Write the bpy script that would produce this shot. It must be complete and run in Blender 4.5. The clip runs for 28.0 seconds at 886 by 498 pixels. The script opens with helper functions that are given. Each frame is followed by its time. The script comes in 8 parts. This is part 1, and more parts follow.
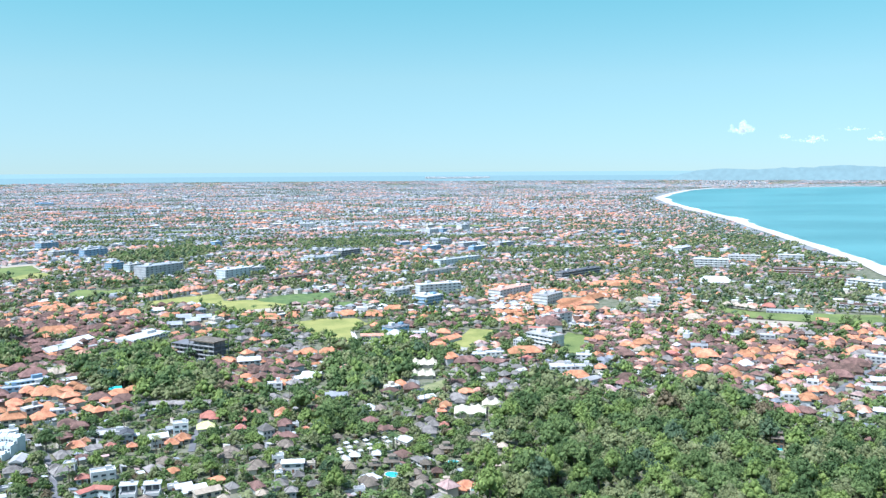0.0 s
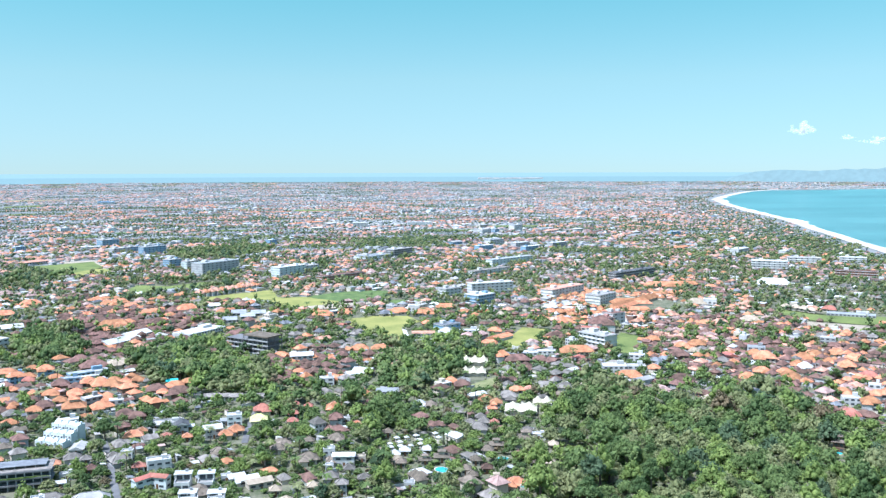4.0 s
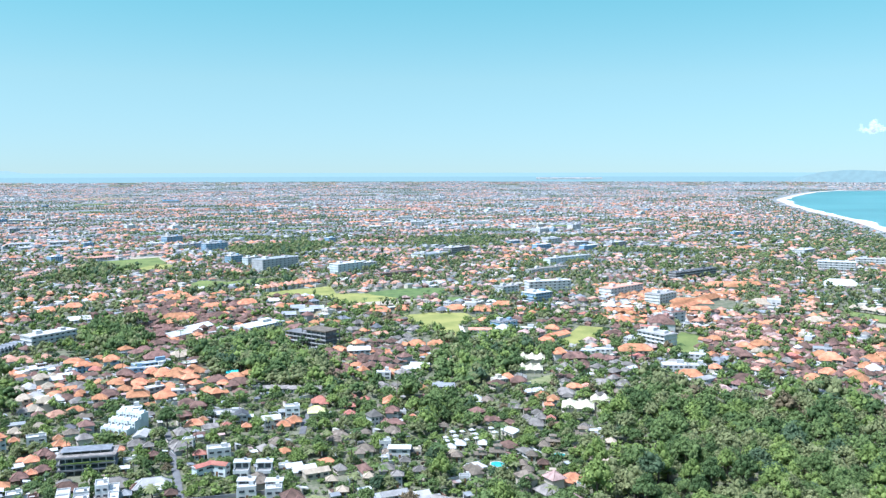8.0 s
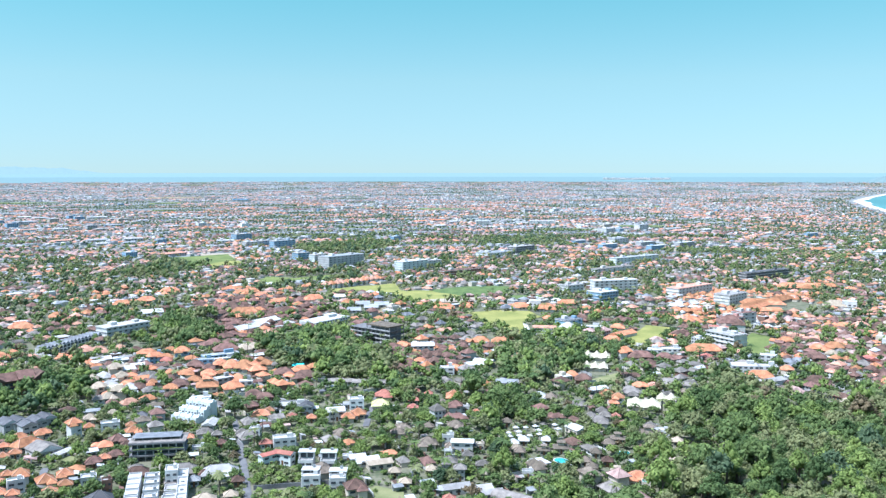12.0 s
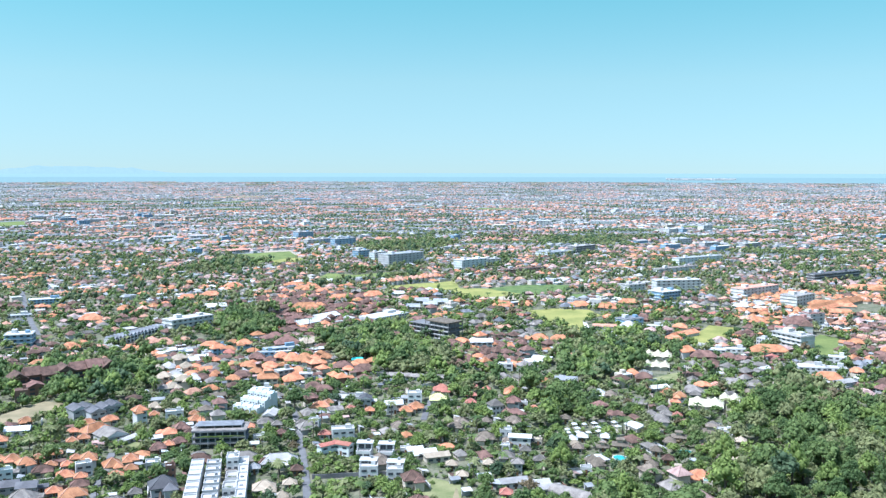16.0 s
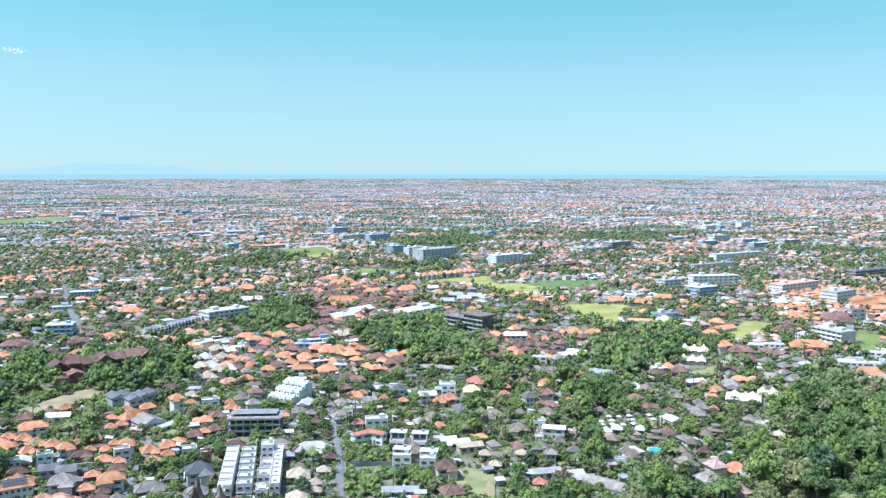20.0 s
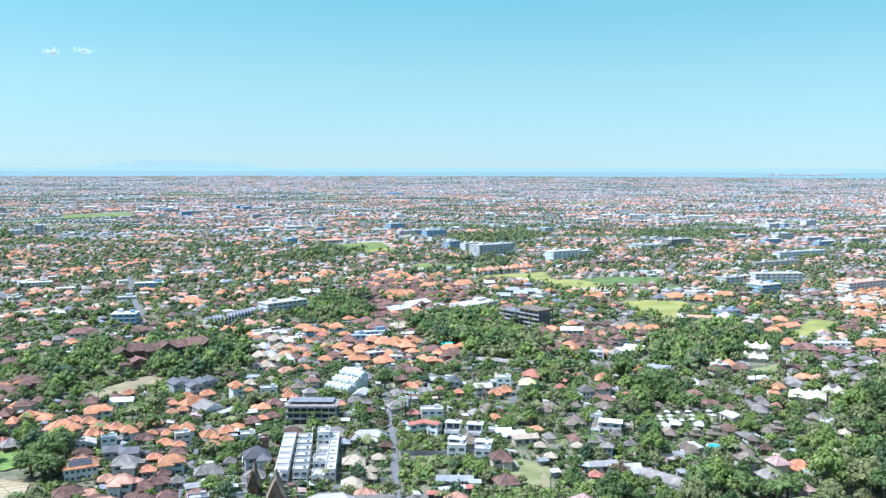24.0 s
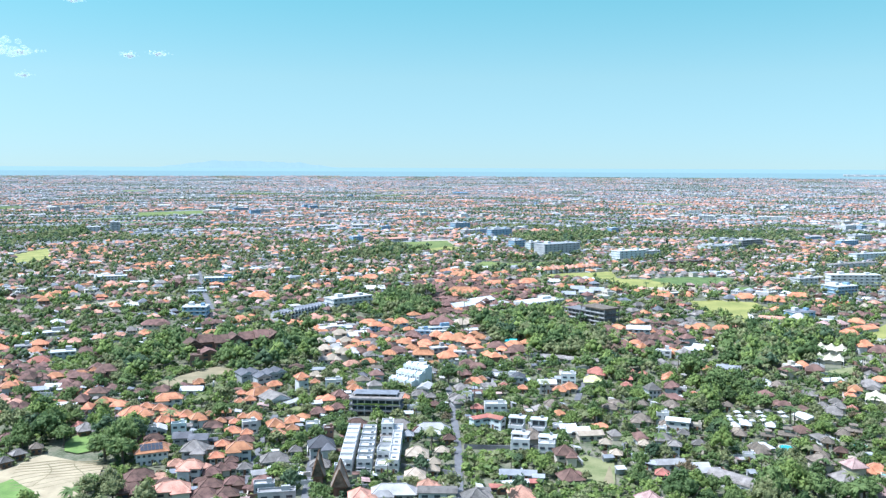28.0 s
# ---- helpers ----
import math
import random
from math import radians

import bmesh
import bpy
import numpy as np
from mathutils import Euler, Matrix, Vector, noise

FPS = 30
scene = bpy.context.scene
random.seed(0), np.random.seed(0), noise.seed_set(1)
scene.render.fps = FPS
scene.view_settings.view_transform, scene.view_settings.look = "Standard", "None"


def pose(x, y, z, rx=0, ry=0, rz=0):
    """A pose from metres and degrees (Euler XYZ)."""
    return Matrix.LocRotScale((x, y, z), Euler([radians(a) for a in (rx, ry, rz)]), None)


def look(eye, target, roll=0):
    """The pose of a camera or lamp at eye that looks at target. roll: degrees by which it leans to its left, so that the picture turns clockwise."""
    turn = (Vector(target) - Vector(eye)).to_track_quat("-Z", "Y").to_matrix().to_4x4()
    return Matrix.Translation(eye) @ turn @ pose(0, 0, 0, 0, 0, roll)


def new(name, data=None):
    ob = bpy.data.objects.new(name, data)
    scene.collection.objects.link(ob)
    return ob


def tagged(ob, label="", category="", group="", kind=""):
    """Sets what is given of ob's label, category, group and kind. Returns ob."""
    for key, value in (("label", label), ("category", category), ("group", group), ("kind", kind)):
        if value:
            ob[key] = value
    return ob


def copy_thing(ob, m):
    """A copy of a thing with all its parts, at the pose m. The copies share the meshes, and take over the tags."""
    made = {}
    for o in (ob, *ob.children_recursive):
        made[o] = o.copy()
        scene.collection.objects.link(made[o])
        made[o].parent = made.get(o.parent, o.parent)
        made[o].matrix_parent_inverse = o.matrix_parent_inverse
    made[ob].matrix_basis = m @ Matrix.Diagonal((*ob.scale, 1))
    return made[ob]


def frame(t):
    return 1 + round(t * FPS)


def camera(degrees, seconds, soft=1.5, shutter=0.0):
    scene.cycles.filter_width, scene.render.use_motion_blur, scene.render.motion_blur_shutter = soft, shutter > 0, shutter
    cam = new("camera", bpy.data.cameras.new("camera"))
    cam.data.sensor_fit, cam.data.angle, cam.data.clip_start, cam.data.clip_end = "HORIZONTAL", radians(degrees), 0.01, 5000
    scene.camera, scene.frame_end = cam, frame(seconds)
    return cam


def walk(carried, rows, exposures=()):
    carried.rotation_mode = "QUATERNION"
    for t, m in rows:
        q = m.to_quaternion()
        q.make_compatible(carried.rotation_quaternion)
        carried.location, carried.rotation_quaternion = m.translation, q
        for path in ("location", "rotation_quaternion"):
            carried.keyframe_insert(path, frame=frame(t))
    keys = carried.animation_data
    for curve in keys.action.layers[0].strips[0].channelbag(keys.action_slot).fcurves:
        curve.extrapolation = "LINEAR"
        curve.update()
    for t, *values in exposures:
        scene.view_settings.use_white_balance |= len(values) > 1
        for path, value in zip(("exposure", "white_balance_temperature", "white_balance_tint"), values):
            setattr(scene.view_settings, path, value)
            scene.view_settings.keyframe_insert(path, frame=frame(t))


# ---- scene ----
cam = camera(53.67, 28.0, soft=1.35)
# seconds, x, y, z, yaw, pitch, roll: a drone that sinks slowly and turns to its left
ROWS = [
    (0.0, 0.00, 0.00, 130.00, 0.000, -5.238, -0.288),
    (0.5, 0.06, 0.02, 129.73, 0.396, -5.229, -0.264),
    (1.0, 0.12, 0.03, 129.45, 0.795, -5.216, -0.236),
    (1.5, 0.17, 0.05, 129.16, 1.200, -5.211, -0.219),
    (2.0, 0.20, 0.08, 128.86, 1.607, -5.204, -0.225),
    (2.5, 0.23, 0.12, 128.55, 2.045, -5.195, -0.212),
    (3.0, 0.26, 0.18, 128.21, 2.514, -5.174, -0.189),
    (3.5, 0.29, 0.25, 127.86, 2.976, -5.163, -0.177),
    (5.5, 0.35, 0.61, 126.43, 4.840, -5.107, -0.104),
    (6.0, 0.36, 0.70, 126.05, 5.304, -5.109, -0.100),
    (6.5, 0.37, 0.77, 125.67, 5.765, -5.101, -0.086),
    (7.0, 0.38, 0.83, 125.27, 6.238, -5.103, -0.084),
    (7.5, 0.39, 0.89, 124.87, 6.715, -5.101, -0.088),
    (8.0, 0.40, 0.95, 124.48, 7.212, -5.116, -0.088),
    (8.5, 0.43, 1.00, 124.09, 7.731, -5.129, -0.066),
    (9.0, 0.45, 1.03, 123.71, 8.289, -5.131, -0.037),
    (9.5, 0.46, 1.06, 123.35, 8.963, -5.127, -0.022),
    (10.0, 0.46, 1.09, 122.99, 9.481, -5.108, -0.020),
    (10.5, 0.45, 1.11, 122.64, 9.972, -5.089, -0.038),
    (11.0, 0.45, 1.13, 122.28, 10.459, -5.095, -0.042),
    (11.5, 0.45, 1.16, 121.92, 10.961, -5.078, -0.022),
    (12.0, 0.48, 1.21, 121.54, 11.458, -5.067, -0.016),
    (12.5, 0.51, 1.26, 121.15, 11.961, -5.051, -0.014),
    (14.5, 0.65, 1.49, 119.56, 13.945, -5.019, 0.037),
    (15.0, 0.69, 1.55, 119.16, 14.429, -5.014, 0.038),
    (15.5, 0.72, 1.60, 118.76, 14.909, -5.022, 0.063),
    (16.0, 0.75, 1.65, 118.35, 15.379, -5.015, 0.079),
    (16.5, 0.77, 1.69, 117.94, 15.739, -5.017, 0.089),
    (17.0, 0.79, 1.73, 117.51, 16.014, -5.025, 0.097),
    (17.5, 0.80, 1.75, 117.08, 16.283, -5.028, 0.082),
    (18.0, 0.82, 1.77, 116.65, 16.541, -5.025, 0.084),
    (18.5, 0.84, 1.80, 116.23, 16.801, -5.048, 0.074),
    (19.0, 0.88, 1.82, 115.80, 17.068, -5.086, 0.078),
    (19.5, 0.91, 1.84, 115.36, 17.353, -5.122, 0.070),
    (20.0, 0.94, 1.85, 114.93, 17.640, -5.147, 0.043),
    (20.5, 0.97, 1.88, 114.51, 17.954, -5.163, 0.060),
    (21.0, 0.98, 1.92, 114.10, 18.302, -5.178, 0.063),
    (21.5, 0.98, 1.97, 113.69, 18.708, -5.202, 0.059),
    (23.5, 0.90, 2.25, 112.10, 20.803, -5.261, 0.121),
    (24.0, 0.87, 2.31, 111.70, 21.355, -5.278, 0.143),
    (24.5, 0.85, 2.37, 111.32, 21.901, -5.294, 0.158),
    (25.0, 0.82, 2.43, 110.95, 22.448, -5.299, 0.180),
    (25.5, 0.79, 2.49, 110.57, 22.987, -5.299, 0.193),
    (26.0, 0.75, 2.54, 110.18, 23.539, -5.278, 0.192),
    (26.5, 0.70, 2.60, 109.78, 24.074, -5.271, 0.196),
    (27.0, 0.65, 2.67, 109.38, 24.615, -5.254, 0.209),
    (27.5, 0.60, 2.74, 108.99, 25.155, -5.241, 0.219),
    (28.0, 0.54, 2.82, 108.59, 25.602, -5.232, 0.242),
]
walk(cam, [(t, pose(x, y, z, 90 + pitch, 0, yaw) @ pose(0, 0, 0, 0, 0, roll)) for t, x, y, z, yaw, pitch, roll in ROWS],
     exposures=((0.0, 0.97, 5450, 12), (28.0, 0.97, 5450, 12)))

# ---- daylight ----
SUN_AZ, SUN_EL = radians(-126), radians(62)     # azimuth clockwise from +y
world = bpy.data.worlds.new("sky")
scene.world = world
world.use_nodes = True
wn = world.node_tree
sky = wn.nodes.new("ShaderNodeTexSky")
sky.sky_type, sky.sun_disc = "NISHITA", False
sky.sun_elevation, sky.sun_rotation = SUN_EL, SUN_AZ
sky.altitude, sky.air_density, sky.dust_density, sky.ozone_density = 0, 1.0, 1.0, 1.6
spot, lift = wn.nodes.new("ShaderNodeTexCoord"), wn.nodes.new("ShaderNodeMapping")
lift.inputs["Location"].default_value, lift.inputs["Scale"].default_value = (0, 0, 0.06), (1, 1, 0.94)
wn.links.new(spot.outputs["Generated"], lift.inputs["Vector"])
wn.links.new(lift.outputs["Vector"], sky.inputs["Vector"])
wn.nodes["Background"].inputs["Strength"].default_value = 0.104
cast, up, split = wn.nodes.new("ShaderNodeMix"), wn.nodes.new("ShaderNodeValToRGB"), wn.nodes.new("ShaderNodeSeparateXYZ")
cast.data_type, cast.blend_type = "RGBA", "MULTIPLY"
cast.inputs[0].default_value = 1.0
# humid air: the blue deepens to cyan with height
up.color_ramp.elements[0].position, up.color_ramp.elements[0].color = 0.0, (0.745, 0.805, 0.745, 1)
up.color_ramp.elements[1].position, up.color_ramp.elements[1].color = 0.28, (0.575, 1.085, 0.695, 1)
up.color_ramp.elements.new(0.10).color = (0.825, 0.930, 0.700, 1)
up.color_ramp.elements.new(0.19).color = (0.645, 1.000, 0.712, 1)
# Unseen upper sky raised beyond its own brightness to fill the shade below.
up.color_ramp.elements.new(0.7).color = (1.92, 1.86, 1.62, 1)
wn.links.new(spot.outputs["Generated"], split.inputs[0])
wn.links.new(split.outputs["Z"], up.inputs["Fac"])
wn.links.new(up.outputs["Color"], cast.inputs[7])
wn.links.new(sky.outputs["Color"], cast.inputs[6])
wn.links.new(cast.outputs[2], wn.nodes["Background"].inputs["Color"])
sun = new("sun", bpy.data.lights.new("sun", "SUN"))
sun.data.energy, sun.data.angle, sun.data.color = 4.2, radians(0.53), (1.0, 0.968, 0.945)
sun.matrix_world = look((0, 0, 0), (-math.sin(SUN_AZ) * math.cos(SUN_EL), -math.cos(SUN_AZ) * math.cos(SUN_EL), -math.sin(SUN_EL)))

# ---- materials ----


def shader(name, rough=0.8, metal=0.0):
    m = bpy.data.materials.new(name)
    m.use_nodes = True
    b = m.node_tree.nodes["Principled BSDF"]
    b.inputs["Roughness"].default_value, b.inputs["Metallic"].default_value = rough, metal
    return m, m.node_tree, b


def surface(name, low, high, size=6.0, fine=0.6, rough=0.8, metal=0.0, bump=0.0, vary=0.0, stain=0.35, spec=0.3, by="Object"):
    """Colour between low and high by a broad and a fine noise (sizes in metres); vary: spread of brightness from piece to piece."""
    m, nt, b = shader(name, rough, metal)
    N, L = nt.nodes.new, nt.links.new
    b.inputs["Specular IOR Level"].default_value = spec
    pos = N("ShaderNodeNewGeometry") if by == "Position" else N("ShaderNodeTexCoord")
    broad, small = N("ShaderNodeTexNoise"), N("ShaderNodeTexNoise")
    for n, s in ((broad, size), (small, fine)):
        n.inputs["Scale"].default_value, n.inputs["Detail"].default_value = 1.0 / s, 4
        L(pos.outputs[by], n.inputs["Vector"])
    mix = N("ShaderNodeMath")
    mix.operation = "MULTIPLY_ADD"
    L(small.outputs["Fac"], mix.inputs[0])
    mix.inputs[1].default_value = stain
    L(broad.outputs["Fac"], mix.inputs[2])
    ramp = N("ShaderNodeValToRGB")
    e = ramp.color_ramp.elements
    e[0].position, e[0].color = 0.36 + 0.5 * stain - 0.10, (*low, 1)
    e[1].position, e[1].color = 0.62 + 0.5 * stain + 0.02, (*high, 1)
    L(mix.outputs[0], ramp.inputs["Fac"])
    colour = ramp.outputs["Color"]
    if vary:
        hsv = N("ShaderNodeHueSaturation")
        island, single, add = N("ShaderNodeNewGeometry"), N("ShaderNodeObjectInfo"), N("ShaderNodeMath")
        add.operation = "ADD"
        L(island.outputs["Random Per Island"], add.inputs[0])
        L(single.outputs["Random"], add.inputs[1])
        frac = N("ShaderNodeMath")
        frac.operation = "FRACT"
        L(add.outputs[0], frac.inputs[0])
        span = N("ShaderNodeMapRange")
        span.inputs["To Min"].default_value, span.inputs["To Max"].default_value = 1 - vary, 1 + vary
        L(frac.outputs[0], span.inputs["Value"])
        L(span.outputs[0], hsv.inputs["Value"])
        turn = N("ShaderNodeMapRange")
        turn.inputs["To Min"].default_value, turn.inputs["To Max"].default_value = 0.5 + 0.025 * vary, 0.5 - 0.03 * vary
        L(frac.outputs[0], turn.inputs["Value"])
        L(turn.outputs[0], hsv.inputs["Hue"])
        L(colour, hsv.inputs["Color"])
        colour = hsv.outputs["Color"]
    L(colour, b.inputs["Base Color"])
    if bump:
        bm = N("ShaderNodeBump")
        bm.inputs["Strength"].default_value, bm.inputs["Distance"].default_value = 0.6, bump
        L(small.outputs["Fac"], bm.inputs["Height"])
        L(bm.outputs["Normal"], b.inputs["Normal"])
    return m


def foliage(name, low, high):
    m = surface(name, low, high, size=7.0, fine=0.6, rough=0.7, vary=0.16, spec=0.2, stain=0.6, bump=0.7, by="Position")
    b = m.node_tree.nodes["Principled BSDF"]
    nt = m.node_tree
    thin, mix, out = nt.nodes.new("ShaderNodeBsdfTranslucent"), nt.nodes.new("ShaderNodeMixShader"), nt.nodes["Material Output"]
    nt.links.new(b.inputs["Base Color"].links[0].from_socket, thin.inputs["Color"])
    mix.inputs["Fac"].default_value = 0.36
    nt.links.new(b.outputs[0], mix.inputs[1])
    nt.links.new(thin.outputs[0], mix.inputs[2])
    nt.links.new(mix.outputs[0], out.inputs["Surface"])
    return m


TILE = {
    "orange": surface("orange_clay_tile", (0.240, 0.093, 0.043), (0.493, 0.224, 0.112), 3.0, 0.35, 0.75, bump=0.05, vary=0.32, stain=0.6),
    "salmon": surface("faded_clay_tile", (0.248, 0.124, 0.080), (0.504, 0.274, 0.190), 3.0, 0.35, 0.8, bump=0.05, vary=0.25, stain=0.6),
    "red": surface("red_tile", (0.192, 0.068, 0.050), (0.403, 0.157, 0.112), 3.0, 0.35, 0.7, bump=0.05, vary=0.2, stain=0.6),
    # Weathered clay and blue-grey slate; on far roofs both stand in for haze.
    "dusty": surface("weathered_hazed_tile", (0.172, 0.112, 0.096), (0.358, 0.252, 0.218), 3.0, 0.35, 0.85, bump=0.05, vary=0.3, stain=0.6),
    "slate": surface("blue_grey_slate", (0.100, 0.107, 0.118), (0.190, 0.200, 0.214), 3.0, 0.35, 0.8, bump=0.05, vary=0.3),
    "brown": surface("weathered_brown_tile", (0.062, 0.037, 0.029), (0.178, 0.104, 0.080), 2.5, 0.35, 0.85, bump=0.05, vary=0.35, stain=0.6),
    "grey": surface("grey_shingle", (0.088, 0.080, 0.070), (0.215, 0.195, 0.172), 2.5, 0.3, 0.85, bump=0.05, vary=0.3, stain=0.6),
    "thatch": surface("thatch", (0.072, 0.060, 0.047), (0.205, 0.168, 0.128), 2.0, 0.25, 0.95, bump=0.10, vary=0.25, stain=0.6),
    "straw": surface("pale_thatch", (0.235, 0.190, 0.135), (0.385, 0.320, 0.240), 2.0, 0.25, 0.95, bump=0.10, vary=0.2),
    "white": surface("white_sheet_roof", (0.35, 0.35, 0.34), (0.53, 0.53, 0.51), 5.0, 0.5, 0.5, vary=0.10),
    "cream": surface("cream_membrane", (0.40, 0.36, 0.25), (0.52, 0.48, 0.345), 6.0, 1.0, 0.55, vary=0.05),
    "steel": surface("blue_grey_sheet_roof", (0.190, 0.200, 0.205), (0.320, 0.330, 0.335), 5.0, 0.5, 0.5, vary=0.2),
    "concrete": surface("concrete_roof", (0.22, 0.21, 0.20), (0.38, 0.37, 0.35), 5.0, 0.5, 0.9, vary=0.25),
    "dark": surface("dark_roof", (0.055, 0.055, 0.06), (0.11, 0.11, 0.115), 4.0, 0.5, 0.7, vary=0.3),
    "yellow": surface("yellow_green_sheet", (0.45, 0.43, 0.16), (0.58, 0.56, 0.27), 4.0, 0.5, 0.6),
    "teal": surface("teal_sheet", (0.03, 0.33, 0.32), (0.06, 0.45, 0.42), 4.0, 0.5, 0.6),
    "blue": surface("blue_sheet", (0.04, 0.20, 0.42), (0.08, 0.30, 0.55), 4.0, 0.5, 0.5),
}
WALL = {
    "white": surface("white_render", (0.38, 0.375, 0.36), (0.57, 0.565, 0.545), 4.0, 0.5, 0.85, vary=0.10),
    "cream": surface("cream_render", (0.40, 0.35, 0.28), (0.56, 0.50, 0.41), 4.0, 0.5, 0.85, vary=0.15),
    "grey": surface("grey_render", (0.28, 0.28, 0.28), (0.42, 0.42, 0.41), 4.0, 0.5, 0.9, vary=0.2),
    "pink": surface("pink_render", (0.36, 0.19, 0.16), (0.50, 0.29, 0.25), 4.0, 0.5, 0.85, vary=0.10),
    "brick": surface("dark_brick", (0.14, 0.085, 0.065), (0.24, 0.14, 0.10), 3.0, 0.3, 0.9, vary=0.2),
    "blue": surface("blue_render", (0.16, 0.26, 0.36), (0.24, 0.36, 0.46), 4.0, 0.5, 0.8),
    "mint": surface("pale_blue_white_render", (0.48, 0.52, 0.51), (0.63, 0.67, 0.65), 4.0, 0.5, 0.8, vary=0.06),
    "dark": surface("bare_dark_concrete", (0.10, 0.10, 0.105), (0.18, 0.18, 0.18), 4.0, 0.5, 0.9, vary=0.2),
}
GLASS, gnt, gb = shader("dark_window_glass", 0.12)
gb.inputs["Base Color"].default_value = (0.065, 0.072, 0.080, 1)
gb.inputs["Specular IOR Level"].default_value = 0.25
RIDGE = surface("mortar_ridge_cap", (0.30, 0.17, 0.12), (0.45, 0.27, 0.19), 2.0, 0.3, 0.9, vary=0.2)
WOOD = surface("brown_door_wood", (0.10, 0.05, 0.025), (0.18, 0.10, 0.055), 1.0, 0.2, 0.6, vary=0.2)
BARK = surface("bark", (0.07, 0.055, 0.045), (0.16, 0.13, 0.10), 1.0, 0.2, 0.95, bump=0.04)
LEAF = [
    foliage("leaf_deep", (0.052, 0.092, 0.032), (0.122, 0.180, 0.064)),
    foliage("leaf_mid", (0.082, 0.128, 0.041), (0.178, 0.242, 0.083)),
    foliage("leaf_fresh", (0.116, 0.172, 0.045), (0.246, 0.318, 0.090)),
    foliage("leaf_olive", (0.134, 0.156, 0.066), (0.258, 0.280, 0.125)),
    foliage("leaf_blue", (0.056, 0.096, 0.050), (0.118, 0.170, 0.088)),
    foliage("leaf_red", (0.135, 0.115, 0.066), (0.215, 0.170, 0.098)),
]
# Darker tone painted as shade inside crowns; no crown face takes it.
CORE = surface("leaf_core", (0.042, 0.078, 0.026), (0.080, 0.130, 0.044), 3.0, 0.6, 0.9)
GROUND = surface("town_ground", (0.046, 0.066, 0.026), (0.155, 0.150, 0.100), 7.0, 1.2, 0.95, bump=0.2, stain=0.8)
# Greyer and paler than the near ground: distance haze put into its colour.
PLAIN = surface("hazed_town_ground", (0.100, 0.118, 0.108), (0.215, 0.222, 0.215), 60.0, 12.0, 0.95, stain=0.6)
ASPHALT = surface("asphalt", (0.085, 0.085, 0.088), (0.150, 0.150, 0.150), 6.0, 0.5, 0.9)
SAND = surface("beach_sand", (0.36, 0.33, 0.28), (0.48, 0.44, 0.38), 30.0, 3.0, 0.95)
FOAM = surface("sea_foam", (0.58, 0.62, 0.63), (0.80, 0.82, 0.82), 25.0, 4.0, 0.8)
SOLAR, nt, b = shader("solar_panel", 0.4)
b.inputs["Base Color"].default_value = (0.035, 0.042, 0.055, 1)
POOL = surface("pool_water", (0.035, 0.27, 0.27), (0.07, 0.37, 0.35), 4.0, 0.6, 0.15)
FIELD = {
    "meadow": surface("dry_meadow", (0.14, 0.16, 0.040), (0.26, 0.25, 0.075), 22.0, 2.0, 0.95, bump=0.1, stain=0.45),
    "grass": surface("green_meadow", (0.075, 0.110, 0.030), (0.150, 0.180, 0.052), 22.0, 2.0, 0.95, bump=0.1, stain=0.45),
    "dry": surface("straw_field", (0.145, 0.130, 0.070), (0.25, 0.205, 0.120), 12.0, 2.0, 0.95, bump=0.1),
    "rice": surface("harvested_rice", (0.25, 0.205, 0.125), (0.36, 0.30, 0.19), 7.0, 1.0, 0.95, bump=0.1),
    "lawn": surface("lawn", (0.105, 0.130, 0.045), (0.205, 0.205, 0.095), 7.0, 0.8, 0.95, bump=0.06),
    "turf": surface("bright_lawn", (0.085, 0.150, 0.036), (0.150, 0.225, 0.058), 6.0, 0.8, 0.95, bump=0.06),
    "crop": surface("green_crop", (0.052, 0.088, 0.028), (0.112, 0.158, 0.048), 9.0, 1.2, 0.95, bump=0.3, stain=0.6),
    "paved": surface("pale_paving", (0.40, 0.39, 0.37), (0.56, 0.55, 0.52), 9.0, 1.0, 0.9),
    "bare": surface("bare_plot", (0.23, 0.19, 0.14), (0.35, 0.30, 0.23), 14.0, 1.5, 0.95),
}

# ---- plan ----
# Beyond NEAR the land is drawn together towards the rim and lifted, so that 40 km of plain fit before the rim.
NEAR, RIM, MEAN_EYE = 2200.0, 4880.0, 117.0
SHORE = 10700.0      # where the plain ends at the open sea
rng = random.Random(7)


def site(x, y):
    """World place and scale of a spot of the plan."""
    far = math.hypot(x, y)
    if far <= NEAR:
        return x, y, 0.0, 1.0
    k = (NEAR + (RIM - NEAR) * (far - NEAR) / (far - 2 * NEAR + RIM)) / far
    return x * k, y * k, MEAN_EYE * (1 - k), k


def polar(far, az):
    return far * math.sin(radians(az)), far * math.cos(radians(az))


def inside(x, y, poly):
    hit, n = False, len(poly)
    for i in range(n):
        (x1, y1), (x2, y2) = poly[i], poly[i - 1]
        if (y1 > y) != (y2 > y) and x < (x2 - x1) * (y - y1) / (y2 - y1) + x1:
            hit = not hit
    return hit


COAST = ((0, 80), (300, 70), (500, 48), (902, 33.5), (1007, 30.3), (1169, 27), (1294, 25.8), (1446, 24), (1682, 21.7), (2006, 19.5), (2323, 18.1), (2832, 15.7),
         (3318, 14.5), (3941, 13.7), (4450, 14.3), (5513, 15.7), (6169, 17.4), (6401, 21.7), (7119, 26.8), (7600, 60))


def coast_az(far):
    return float(np.interp(far, [c[0] for c in COAST], [c[1] for c in COAST]))


def on_sea(x, y, margin=0.0):
    far = math.hypot(x, y)
    return far < 7500 and math.degrees(math.atan2(x, y)) > coast_az(far) - math.degrees(margin / max(far, 1))


# ---- meshes ----


